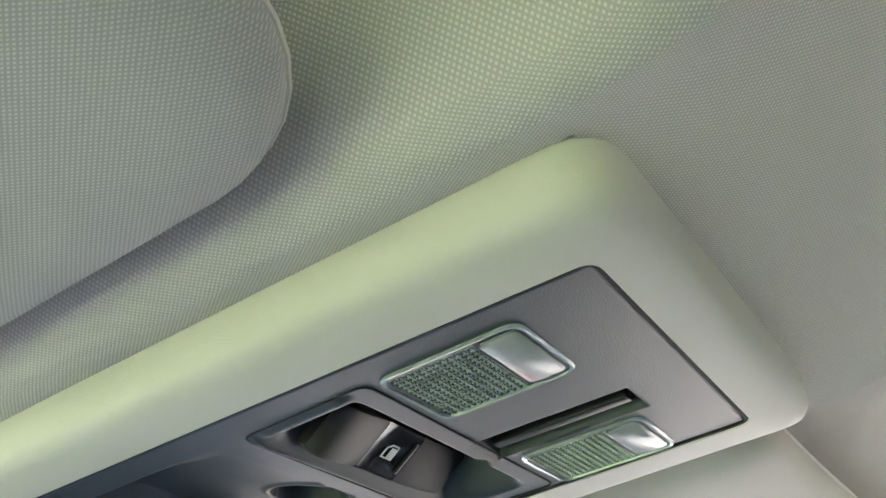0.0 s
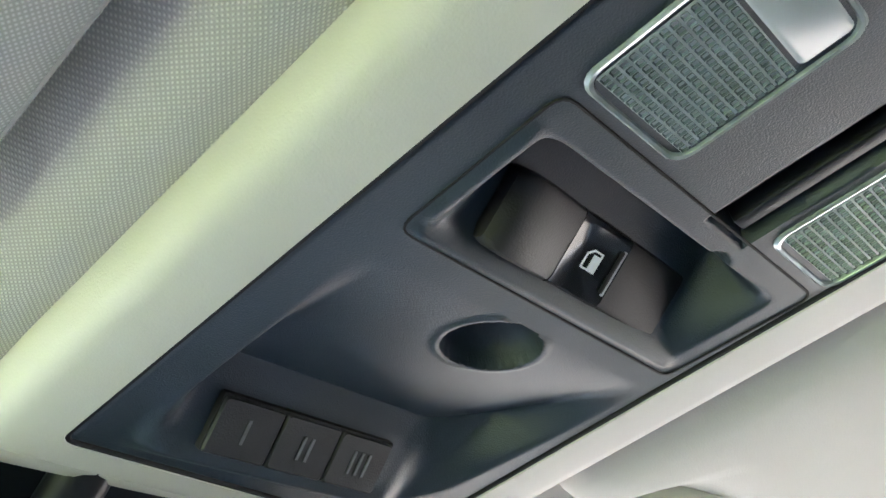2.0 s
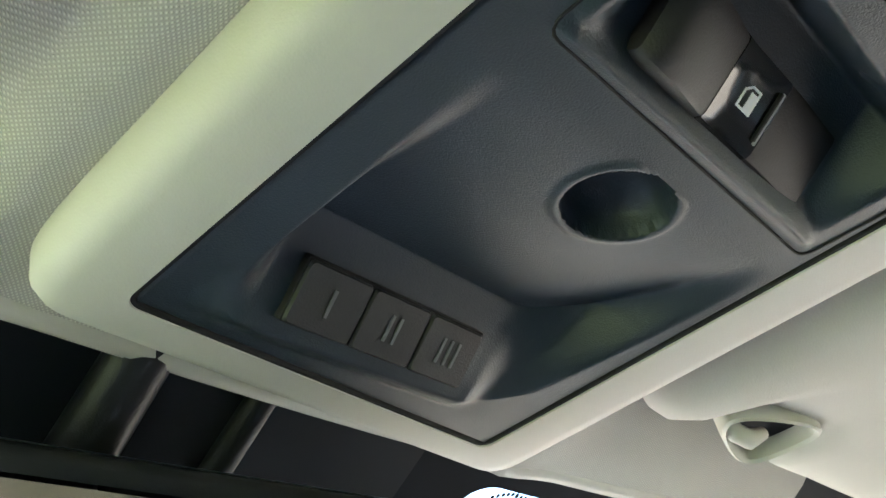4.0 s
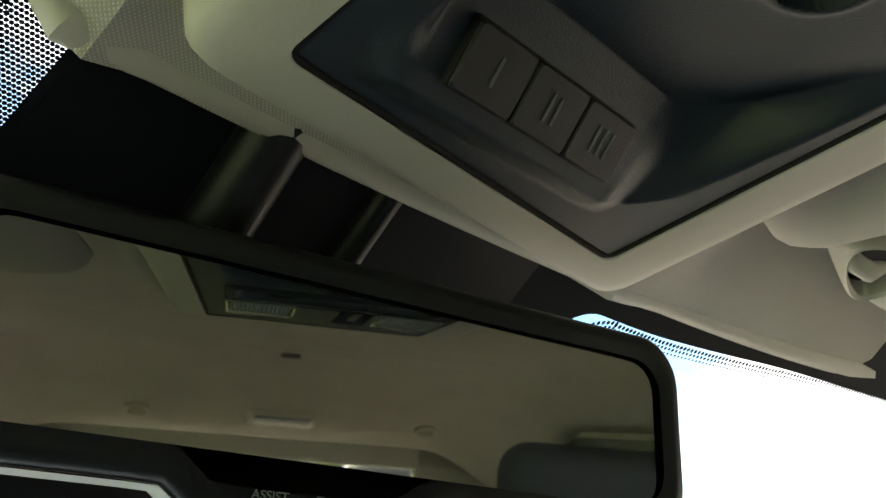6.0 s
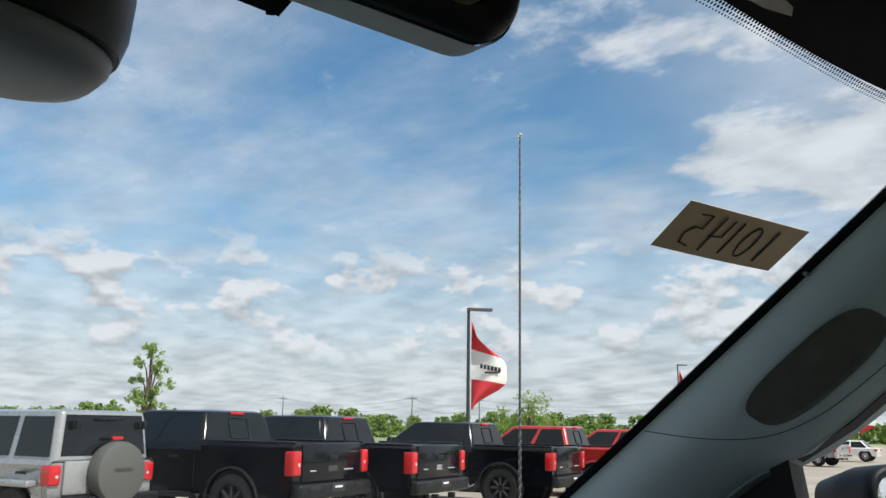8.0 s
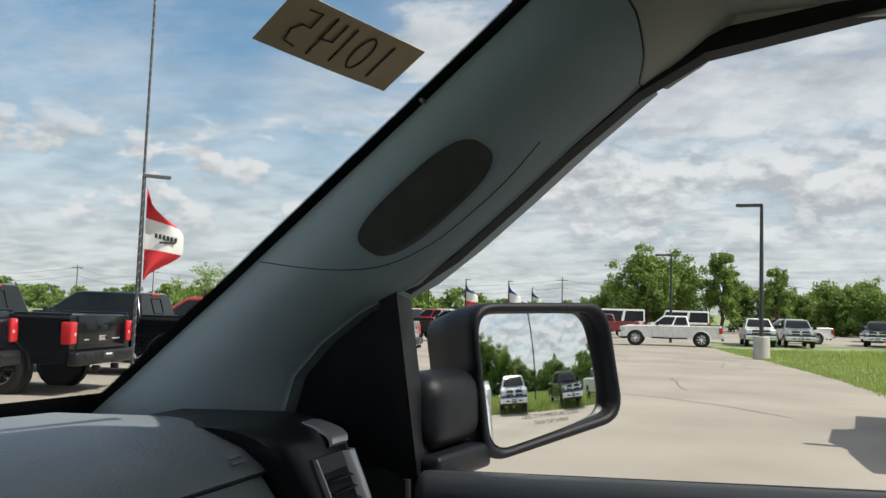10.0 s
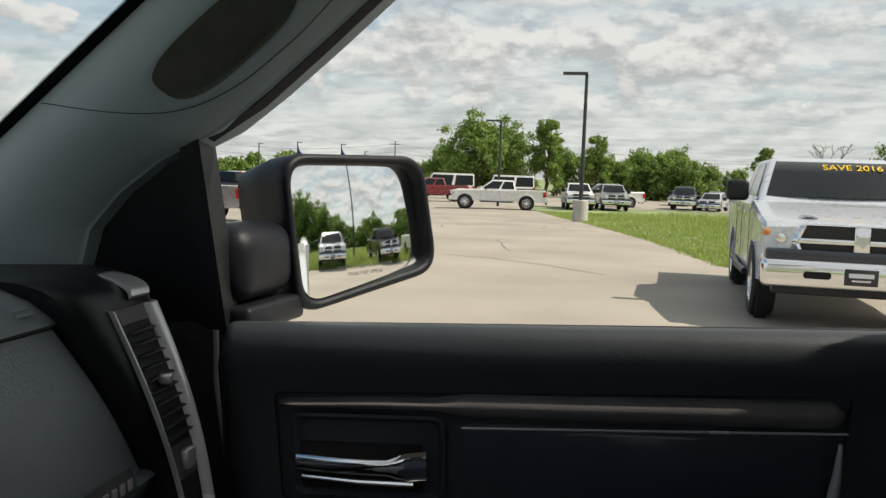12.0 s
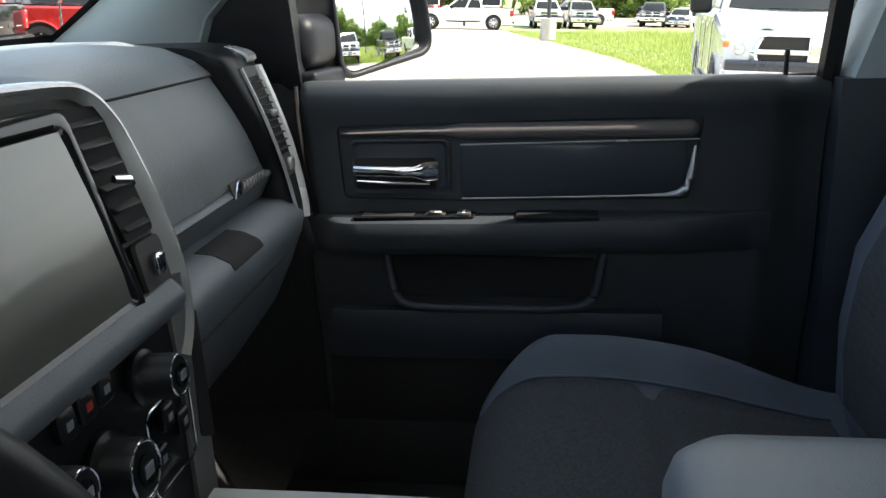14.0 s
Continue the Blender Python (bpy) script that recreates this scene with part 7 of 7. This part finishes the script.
def vehicle(label, M, body, trim="black", kind="pickup", bright=True, rear=True, front=True, wr=0.40, lift=0.0, detail=True, group="parked vehicles", L=5.8, HW=0.99, top=1.88, belt_at=1.26):
    cat_ = {"pickup": "pickup truck", "suv": "off-road car", "car": "car", "van": "van"}[kind]
    v = thing({"pickup": "pickup_truck", "suv": "off_road_car", "car": "car", "van": "van"}[kind], label, cat_, M, group)
    zb = 0.48 + lift
    belt, roof_z, bed, hood = belt_at + lift, top + lift, 1.30 + lift, 1.20 + lift
    cab0, cab1, r0, r1 = 1.95, 4.35, 2.12, 3.55
    wy = (1.25, L - 1.0)
    if kind == "suv":
        belt, roof_z, bed, hood, cab0, cab1, r0, r1, wy = 1.16, 1.82, 1.16, 1.10, 0.04, 2.85, 0.10, 2.45, (0.75, L - 0.75)
    if kind == "car":
        belt, roof_z, bed, hood, cab0, cab1, r0, r1, wy, zb = 0.92, 1.46, 0.95, 0.90, 0.55, 3.5, 1.1, 2.7, (0.85, L - 0.9), 0.28
    if kind == "van":
        belt, roof_z, bed, hood, cab0, cab1, r0, r1, wy, zb = 1.2, 2.35, 1.2, 1.15, 0.03, 4.6, 0.06, 4.1, (1.0, L - 0.95), 0.4
    ar = wr + 0.085 + lift * 0.2

    def arch(y):
        return [(y + ar * math.cos(a), max(zb, wr + lift * 0.4 + ar * math.sin(a))) for a in [math.pi * i / 10 for i in range(11)]]
    prof = [(L - 0.10, zb + 0.02)] + [p for p in arch(wy[1])] + [p for p in arch(wy[0])] + [(0.10, zb + 0.02), (0.05, zb + 0.15), (0.05, bed - 0.03), (0.09, bed), (cab0 - 0.02, bed), (cab0, belt), (cab1, belt - 0.01), (cab1 + 0.15, max(hood + 0.05, belt - 0.03)), (L - 0.55, hood), (L - 0.22, hood - 0.05), (L - 0.10, hood - 0.16), (L - 0.06, zb + 0.25)]
    bm = bmesh.new()
    loops = []
    for x, k, s in ((-HW + 0.015, 0.0, -1), (-HW, 0.02, -1), (-HW + 0.03, 0.05, -1), (-HW + 0.10, 0.06, 0), (HW - 0.10, 0.06, 0), (HW - 0.03, 0.05, 1), (HW, 0.02, 1), (HW - 0.015, 0.0, 1)):
        dz = {0.0: -0.10, 0.02: -0.06, 0.05: -0.012, 0.06: 0.0}[k]
        loops.append([(x * (1 - 0.05 * sm(L - 1.0, L, y)), y, z + (dz if z > zb + 0.45 else 0)) for y, z in prof])
    loft(bm, loops)
    bd = part("body", bm, body, v, angle=30)
    for y in wy:
        for s in (-1, 1):
            bm = bmesh.new()
            lathe(bm, [(ar * 0.98, -0.12), (ar * 0.98, 0.0)], 20, Matrix.Translation((s * (HW - 0.06), y, wr + lift * 0.4)) @ pose(0, 0, 0, 0, 90 * s, 0))
            part("wheel_arch", bm, M_ARCH, bd)
            wheel(v, s * (HW - 0.13), y, wr + lift * 0.4, s, bright)
    # greenhouse
    b = 0.93 * HW
    t = 0.74 * HW if kind != "suv" and kind != "van" else 0.84 * HW
    zs = [belt - 0.02, lerp(belt, roof_z, 0.86), roof_z - 0.03, roof_z]

    def gh(k, ins=0.0):
        f = (k - belt) / (roof_z - belt)
        w = lerp(b, t, max(0, min(1, f)) ** 1.1) - ins
        return w, lerp(cab0, r0, f) + ins, lerp(cab1, r1, f) - ins
    loops = []
    for i, z in enumerate(zs):
        w, y0, y1 = gh(min(z, roof_z - 0.02), (0, 0, 0.01, 0.10)[i])
        loops.append([(x, y, z) for x, y in rpoly([(w, y1), (-w, y1), (-w, y0), (w, y0)], 0.10, 3)])
    bm = bmesh.new()
    loft(bm, loops)
    cabp = part("cab", bm, body, v, angle=35)

    def pane_side(s, ya, yb, lb=""):
        z0, z1 = belt + 0.04, lerp(belt, roof_z, 0.86)
        pts = []
        for z, ends in ((z0, (ya, yb)), (z1, (ya, yb))):
            w, y0, y1 = gh(z)
            for e in ends:
                pts.append(Vector((s * (w + 0.004), lerp(y0 + 0.10, y1 - 0.14, e), z)))
        bm = bmesh.new()
        a, b_, c, d = pts
        grid(bm, lambda u, vv: a.lerp(b_, u).lerp(c.lerp(d, u), vv), 3, 3, (0.004 * s, 0, 0))
        part("side_window", bm, M_CARGLASS, cabp, lb)
    for s in (-1, 1):
        if kind == "suv":
            for q0, q1 in ((0.0, 0.28), (0.33, 0.62), (0.67, 1.0)):
                pane_side(s, q0, q1)
        else:
            pane_side(s, 0.0, 0.42)
            pane_side(s, 0.48, 1.0)
        bm = bmesh.new()
        for yy in ((cab0 + 0.45 * (cab1 - cab0)), cab0 + 0.10, cab1 - 0.06):
            tube(bm, [(s * (HW + 0.001), yy, zb + 0.1), (s * (HW + 0.001), yy, belt - 0.16), (s * (HW - 0.03), yy, belt - 0.04)], 0.004, 4)
        part("door_gap", bm, M_GAPSHADE, bd)
        for yy in (cab0 + 0.55, cab0 + 1.62):
            if detail:
                part("door_handle", box((s * (HW + 0.012), yy, belt - 0.17), (0.03, 0.20, 0.035), 0.01), M_CHROME if bright else M_SOFTBLACK, bd)
        mr = part("side_mirror", box((s * (HW + 0.14), cab1 - 0.42, belt + 0.10), (0.27, 0.15, 0.26), 0.05, 3), M_SOFTBLACK, v)
        part("mirror_face", box((s * (HW + 0.14), cab1 - 0.488, belt + 0.10), (0.18, 0.006, 0.19), 0.002), M_CARGLASS, mr)
        if kind == "pickup":
            bm = bmesh.new()
            tube(bm, [(s * (HW + 0.02), 2.1, zb - 0.02), (s * (HW + 0.04), 3.2, zb - 0.03), (s * (HW + 0.02), 4.3, zb - 0.02)], 0.045, 8)
            part("step_bar", bm, M_SOFTBLACK, v)
    for nme, front_side in (("windshield", True), ("rear_window", False)):
        pts = []
        for z in (belt + 0.05, lerp(belt, roof_z, 0.90)):
            w, y0, y1 = gh(z)
            y = y1 + 0.005 if front_side else y0 - 0.005
            pts += [Vector((-(w - 0.09), y, z)), Vector((w - 0.09, y, z))]
        a, b_, c, d = pts
        bm = bmesh.new()
        grid(bm, lambda u, vv: a.lerp(b_, u).lerp(c.lerp(d, u), vv) + Vector((0, (0.05 if front_side else 0.0) * (1 - (2 * u - 1) ** 2), 0)), 8, 3, (0, -0.006 if front_side else 0.006, 0))
        wp = part(nme, bm, M_CARGLASS, cabp)
        if not front_side and kind == "pickup" and detail:
            ctr_ = (a + b_ + c + d) / 4
            up_ = ((c + d) / 2 - (a + b_) / 2).normalized()
            bm = bmesh.new()
            ring_tube(bm, [ctr_ + Vector((px, -0.008, 0)) + up_ * pz for px, pz in rrect(0.46, 0.34, 0.03, 3)], 0.011, 6)
            part("slider_frame", bm, M_SOFTBLACK, wp)
    if rear:
        if kind == "pickup":
            tg = part("tailgate", box((0, 0.045, (bed + zb + 0.22) / 2), (1.56, 0.05, bed - zb - 0.24), 0.02, 3), body, v)
            part("handle", box((0, 0.015, bed - 0.22), (0.24, 0.03, 0.07), 0.012), M_SOFTBLACK, tg)
            for sx, w in ((0.44, 0.26), (-0.52, 0.16)):
                part("badge_bar", box((sx, 0.017, bed - 0.42), (w, 0.008, 0.022), 0.003), M_SILVERTRIM, tg)
            part("emblem_shape", box((0, 0.016, bed - 0.40), (0.26, 0.012, 0.09), 0.01), M_CHROME if bright else M_SWITCH, tg)
            part("brake_lamp", box((0, r0 - 0.03, roof_z - 0.045), (0.34, 0.03, 0.05), 0.01), M_TAIL, v, "red high brake lamp")
            bp = part("rear_bumper", box((0, 0.0, zb + 0.10), (1.94, 0.20, 0.23), 0.05, 3), M_CHROME if trim == "chrome" else M_SOFTBLACK, v)
            part("plate_panel", box((0, -0.105, zb + 0.14), (0.36, 0.012, 0.13), 0.004), M_PLATE, bp)
            part("plate_bar", box((0, -0.114, zb + 0.15), (0.20, 0.004, 0.030), 0), M_WHITE, bp)
            for sx in (-0.62, 0.62):
                part("bumper_step", box((sx, -0.10, zb + 0.15), (0.30, 0.02, 0.07), 0.01), M_DARKMESH, bp)
                part("tow_hook", box((sx * 0.5, -0.06, zb - 0.08), (0.06, 0.14, 0.10), 0.02), M_SOFTBLACK, bp)
        if kind == "suv":
            bp = part("rear_bumper", box((0, -0.03, 0.58), (1.78, 0.22, 0.22), 0.05, 3), M_SOFTBLACK, v)
            part("bumper_lamp", box((0.55, -0.145, 0.56), (0.16, 0.01, 0.04), 0.004), M_TAIL, bp)
            part("bumper_lamp", box((-0.55, -0.145, 0.56), (0.16, 0.01, 0.04), 0.004), M_TAIL, bp)
            part("tail_door", box((0, 0.03, 0.93), (1.30, 0.05, 0.44), 0.02), body, v)
            bm = bmesh.new()
            lathe(bm, [(0.40, 0.0), (0.42, 0.06), (0.42, 0.18), (0.40, 0.235), (0.36, 0.25), (0.001, 0.255)], 36, Matrix.Translation((0.10, 0.01, 0.98)) @ pose(0, 0, 0, 90))
            sp_ = part("spare_wheel_cover", bm, mat("spare_cover_vinyl", (0.09, 0.092, 0.088), 0.6, var=0.08), v, "grey vinyl spare wheel cover")
            part("letter_bar", box((0.10, -0.247, 1.02), (0.30, 0.004, 0.05), 0), M_SWITCH, sp_)
            part("wiper", box((0.05, -0.01, 1.70), (0.36, 0.03, 0.03), 0.008), M_SOFTBLACK, v)
            part("brake_lamp", box((0.10, -0.06, 1.44), (0.18, 0.05, 0.05), 0.01), M_TAIL, v)
            for sx in (-0.52, 0.62):
                part("hinge", box((sx, 0.0, 1.62), (0.07, 0.06, 0.12), 0.015), M_SOFTBLACK, v)
            for s in (-1, 1):
                part("fender_flare", box((s * (HW + 0.06), wy[0], 0.86), (0.16, 0.95, 0.09), 0.03, 3), body, v)
        for s in (-1, 1):
            h = {"pickup": 0.37, "suv": 0.26, "car": 0.16, "van": 0.4}[kind]
            zc = {"pickup": bed - 0.30, "suv": 0.97, "car": 0.78, "van": 1.0}[kind]
            if kind == "pickup":
                fl_ = bmesh.new()
                tube(fl_, [(s * (HW + 0.002), wy[0] + (ar + 0.02) * math.cos(a), wr + lift * 0.4 + (ar + 0.02) * math.sin(a)) for a in [math.pi * i / 14 for i in range(15)]], 0.022, 6)
                part("fender_flare", fl_, body if bright else M_SOFTBLACK, v)
                part("bed_rail", box((s * (HW - 0.07), 1.0, bed + 0.012), (0.10, 1.85, 0.03), 0.01), M_SOFTBLACK, v)
            tl = part("tail_lamp", box((s * (HW - 0.075), 0.105, zc), (0.175, 0.20, h), 0.025, 3), M_TAIL, v, "red tail lamp")
            part("clear_lens", box((s * (HW - 0.10), 0.0075, zc - 0.02), (0.045, 0.012, h * 0.14), 0.005), M_CLEAR, tl)
    if front:
        gz0 = hood - 0.34 if kind == "pickup" else hood - 0.26
        gzc = hood - 0.225
        fr = part("front_bumper", box((0, L - 0.03, zb + 0.135), (1.94, 0.24, 0.30), 0.06, 4), M_CHROME if trim == "chrome" else body, v, "chrome front bumper" if trim == "chrome" else "")
        part("valance", box((0, L - 0.06, zb - 0.04), (1.7, 0.18, 0.10), 0.03), M_SOFTBLACK, v)
        part("bumper_top", box((0, L - 0.06, zb + 0.325), (1.86, 0.20, 0.13), 0.03, 3), P_NAVY if trim == "chrome" else M_SOFTBLACK, v)
        part("plate_panel", box((0, L + 0.095, zb + 0.13), (0.32, 0.015, 0.17), 0.005), M_PLATE, fr)
        part("plate_bar", box((0, L + 0.104, zb + 0.15), (0.24, 0.004, 0.045), 0), M_WHITE, fr)
        part("plate_bar", box((0, L + 0.104, zb + 0.095), (0.18, 0.004, 0.018), 0), M_WHITE, fr)
        for sx in (-0.42, 0.42):
            bm = bmesh.new()
            loft(bm, [[(px, yy, pz) for px, pz in rrect(0.27, 0.075, 0.03, 4, sx, zb + 0.13)] for yy in (L + 0.07, L + 0.093)])
            part("bumper_opening", bm, M_ARCH, fr)
        bm = bmesh.new()
        o = rpoly([(0.60, gzc + 0.16), (-0.60, gzc + 0.16), (-0.68, gzc - 0.04), (-0.60, gzc - 0.19), (0.60, gzc - 0.19), (0.68, gzc - 0.04)], 0.06, 4)
        loft(bm, [[(x * k, yy, gzc + (z - gzc) * k) for x, z in o] for k, yy in ((1.0, L - 0.12), (1.0, L - 0.02), (0.95, L + 0.012), (0.90, L - 0.01))], False, False)
        g = part("grille_surround", bm, M_CHROME, v, "chrome grille surround")
        bm = bmesh.new()
        loft(bm, [[(x * 0.92, yy, gzc + (z - gzc) * 0.92) for x, z in o] for yy in (L - 0.10, L - 0.035)])
        part("grille_mesh", bm, M_DARKMESH, g)
        part("cross_bar", box((0, L - 0.01, gzc - 0.015), (1.22, 0.05, 0.062), 0.018, 3), M_CHROME, g)
        part("cross_post", box((0, L - 0.005, gzc - 0.015), (0.16, 0.055, 0.33), 0.02, 3), M_CHROME, g)
        bm = bmesh.new()
        loft(bm, [[(x, yy, gzc + 0.0 + z) for x, z in ((-0.05, 0.05), (0.05, 0.05), (0.06, 0.0), (0.0, -0.07), (-0.06, 0.0))] for yy in (L + 0.02, L + 0.04)])
        part("emblem_shape", bm, M_SILVERTRIM, g)
        for s in (-1, 1):
            bm = bmesh.new()
            o2 = rpoly([(s * 0.965, gzc + 0.11), (s * 0.62, gzc + 0.13), (s * 0.68, gzc - 0.11), (s * 0.95, gzc - 0.12)], 0.03, 3)
            loft(bm, [[(x, yy - 0.10 * sm(0.8, 0.96, abs(x)), z) for x, z in o2] for yy in (L - 0.22, L - 0.035)])
            hl = part("headlamp", bm, M_CLEAR, v, "clear headlamp")
            part("amber_marker", box((s * 0.925, L - 0.115, gzc + 0.055), (0.07, 0.10, 0.07), 0.02), M_AMBER, hl)
            bm = bmesh.new()
            lathe(bm, [(0.055, 0.0), (0.048, 0.012), (0.0, 0.018)], 18, Matrix.Translation((s * 0.78, L - 0.045, gzc)) @ pose(0, 0, 0, -90))
            part("lamp_bowl", bm, M_CHROME, hl)
        for s in (-1, 1):
            bm = bmesh.new()
            grid(bm, lambda u, w_: Vector((s * lerp(0.38, 0.56, u), lerp(cab1 + 0.2, L - 0.4, w_), hood + 0.005 + 0.025 * math.sin(math.pi * u) - 0.012 * w_)), 6, 6, (0, 0, -0.02))
            part("hood_crease", bm, body, bd)
    return v


def spot(x, y, az):
    """Rear-bumper pose from its centre, heading az degrees clockwise of ahead."""
    return pose(x, y, ground_z(x, y), 0, 0, -az)


H = 347
row = Vector((math.cos(radians(13)), math.sin(radians(13))))
for (x, y), paintm, br, lift_, lbl in (((8.24, 10.55), P_BLACK, False, 0.08, "lifted black pickup truck with dark wheels and red tail lamps"),
                                       ((10.85, 10.57), P_BLACK, True, 0.04, "black pickup truck with chrome wheels and red tail lamps"),
                                       ((15.15, 10.57), P_BLACK, False, 0.0, "black pickup truck with blue-black cab and dark wheels"),
                                       ((19.15, 10.65), P_RED, True, 0.0, "bright red pickup truck in the parked row"),
                                       ((23.6, 10.8), P_RED, False, 0.0, "red pickup truck farther along the row"),
                                       ((27.4, 11.3), P_GREY, True, 0.0, "grey pickup truck farther along the row")):
    vehicle(lbl, spot(x + row.x * 0.99, y + row.y * 0.99, H), paintm, "black", "pickup", br, True, False, 0.42, lift_, group="parked row of trucks", top=1.80, belt_at=1.22)
vehicle("silver off-road car with a covered spare wheel on its tail", spot(5.85, 11.70, H), P_GREY, "black", "suv", False, True, False, 0.41, 0.0, L=4.2, HW=0.86)

# silver truck facing the lane
ram = vehicle("silver pickup truck with chrome grille and a yellow windshield banner", pose(9.25 + 5.8 * 0.993, -2.76 - 5.8 * 0.12, 0.0, 0, 0, 90 - 6.9), P_SILVER, "chrome", "pickup", True, False, True, 0.40, 0.0, group="trucks facing the lane", belt_at=1.36, top=1.90)
words("banner_word", "SAVE 2016", 0.155, M_BANNER, ram, Matrix(((-1, 0, 0, -0.22), (0, -0.79, 0.61, 3.790), (0, 0.61, 0.79, 1.776), (0, 0, 0, 1))), "yellow banner lettering", 0.004)
part("window_sticker", box((-0.58, 4.10, 1.40), (0.12, 0.10, 0.09), 0.0), M_WHITE, ram)

# white crew-cab across the lane and the far rows
vehicle("white crew-cab pickup truck parked across the lane", pose(56.6, 1.9, ground_z(56), 0, 0, 4), P_WHITE, "chrome", "pickup", True, True, True, 0.43, 0.05, group="far parked vehicles", L=6.3)
for x, y, rz, k, p_, lbl in ((66, 0.0, 95, "pickup", P_WHITE, "far white pickup truck"), (67, -2.5, 95, "pickup", P_GREY, "far grey pickup truck"), (72, -5.5, 20, "pickup", P_WHITE, "far white pickup truck"),
                             (82, 9.6, 10, "van", P_WHITE, "far white van parked in the lot"), (86, 4.0, 10, "van", P_WHITE, "far white van parked in the lot"), (72, 9.0, 15, "pickup", P_MAROON, "far dark red pickup truck"),
                             (74, -9.5, 80, "pickup", P_NAVY, "far navy pickup truck"), (73, -12.0, 70, "car", P_SILVER, "far silver car parked in the lot"), (72, -14.5, 80, "car", P_WHITE, "far white car parked in the lot"),
                             (74, -17.2, 75, "car", P_WHITE, "far white car parked in the lot"), (76, -20.0, 85, "car", P_BLACK, "far black car parked in the lot"), (72, -25.5, 12, "car", P_MAROON, "far dark red car parked in the lot"), (78, -29.0, 12, "pickup", P_MAROON, "far dark red pickup truck"),
                             (86, -14.0, 80, "car", P_GREY, "far grey car parked in the lot"), (86, -10.5, 80, "car", P_NAVY, "far navy car parked in the lot"), (70, 18.5, 5, "car", P_WHITE, "far white car parked in the lot"), (74, 21.5, 5, "car", P_RED, "far red car parked in the lot"), (80, 26, 5, "pickup", P_WHITE, "far white pickup truck"),
                             (62, 20.5, 350, "pickup", P_RED, "far red pickup truck"), (58, 17.5, 350, "pickup", P_GREY, "far grey pickup truck"), (50, 18.5, 350, "pickup", P_BLACK, "far black pickup truck"), (66, 24.5, 350, "pickup", P_WHITE, "far white pickup truck")):
    vehicle(lbl, pose(x, y, ground_z(x), 0, 0, rz), p_, "chrome", k, True, True, True, 0.36 if k == "car" else 0.41, 0.0, False, "far parked vehicles", 4.6 if k == "car" else 5.7, 0.88 if k == "car" else 0.98)
# trucks behind, seen in the door mirror
for x, y, p_, lbl in ((3.3, -21.0, P_SILVER, "silver pickup truck parked behind with a chrome grille"), (8.2, -21.2, P_BLACK, "black pickup truck parked behind with a chrome grille"), (12.6, -21.0, P_WHITE, "white pickup truck parked behind with a chrome grille")):
    vehicle(lbl, pose(x, y, 0.0, 0, 0, 4), p_, "chrome", "pickup", True, False, True, 0.42, 0.05, group="trucks behind")
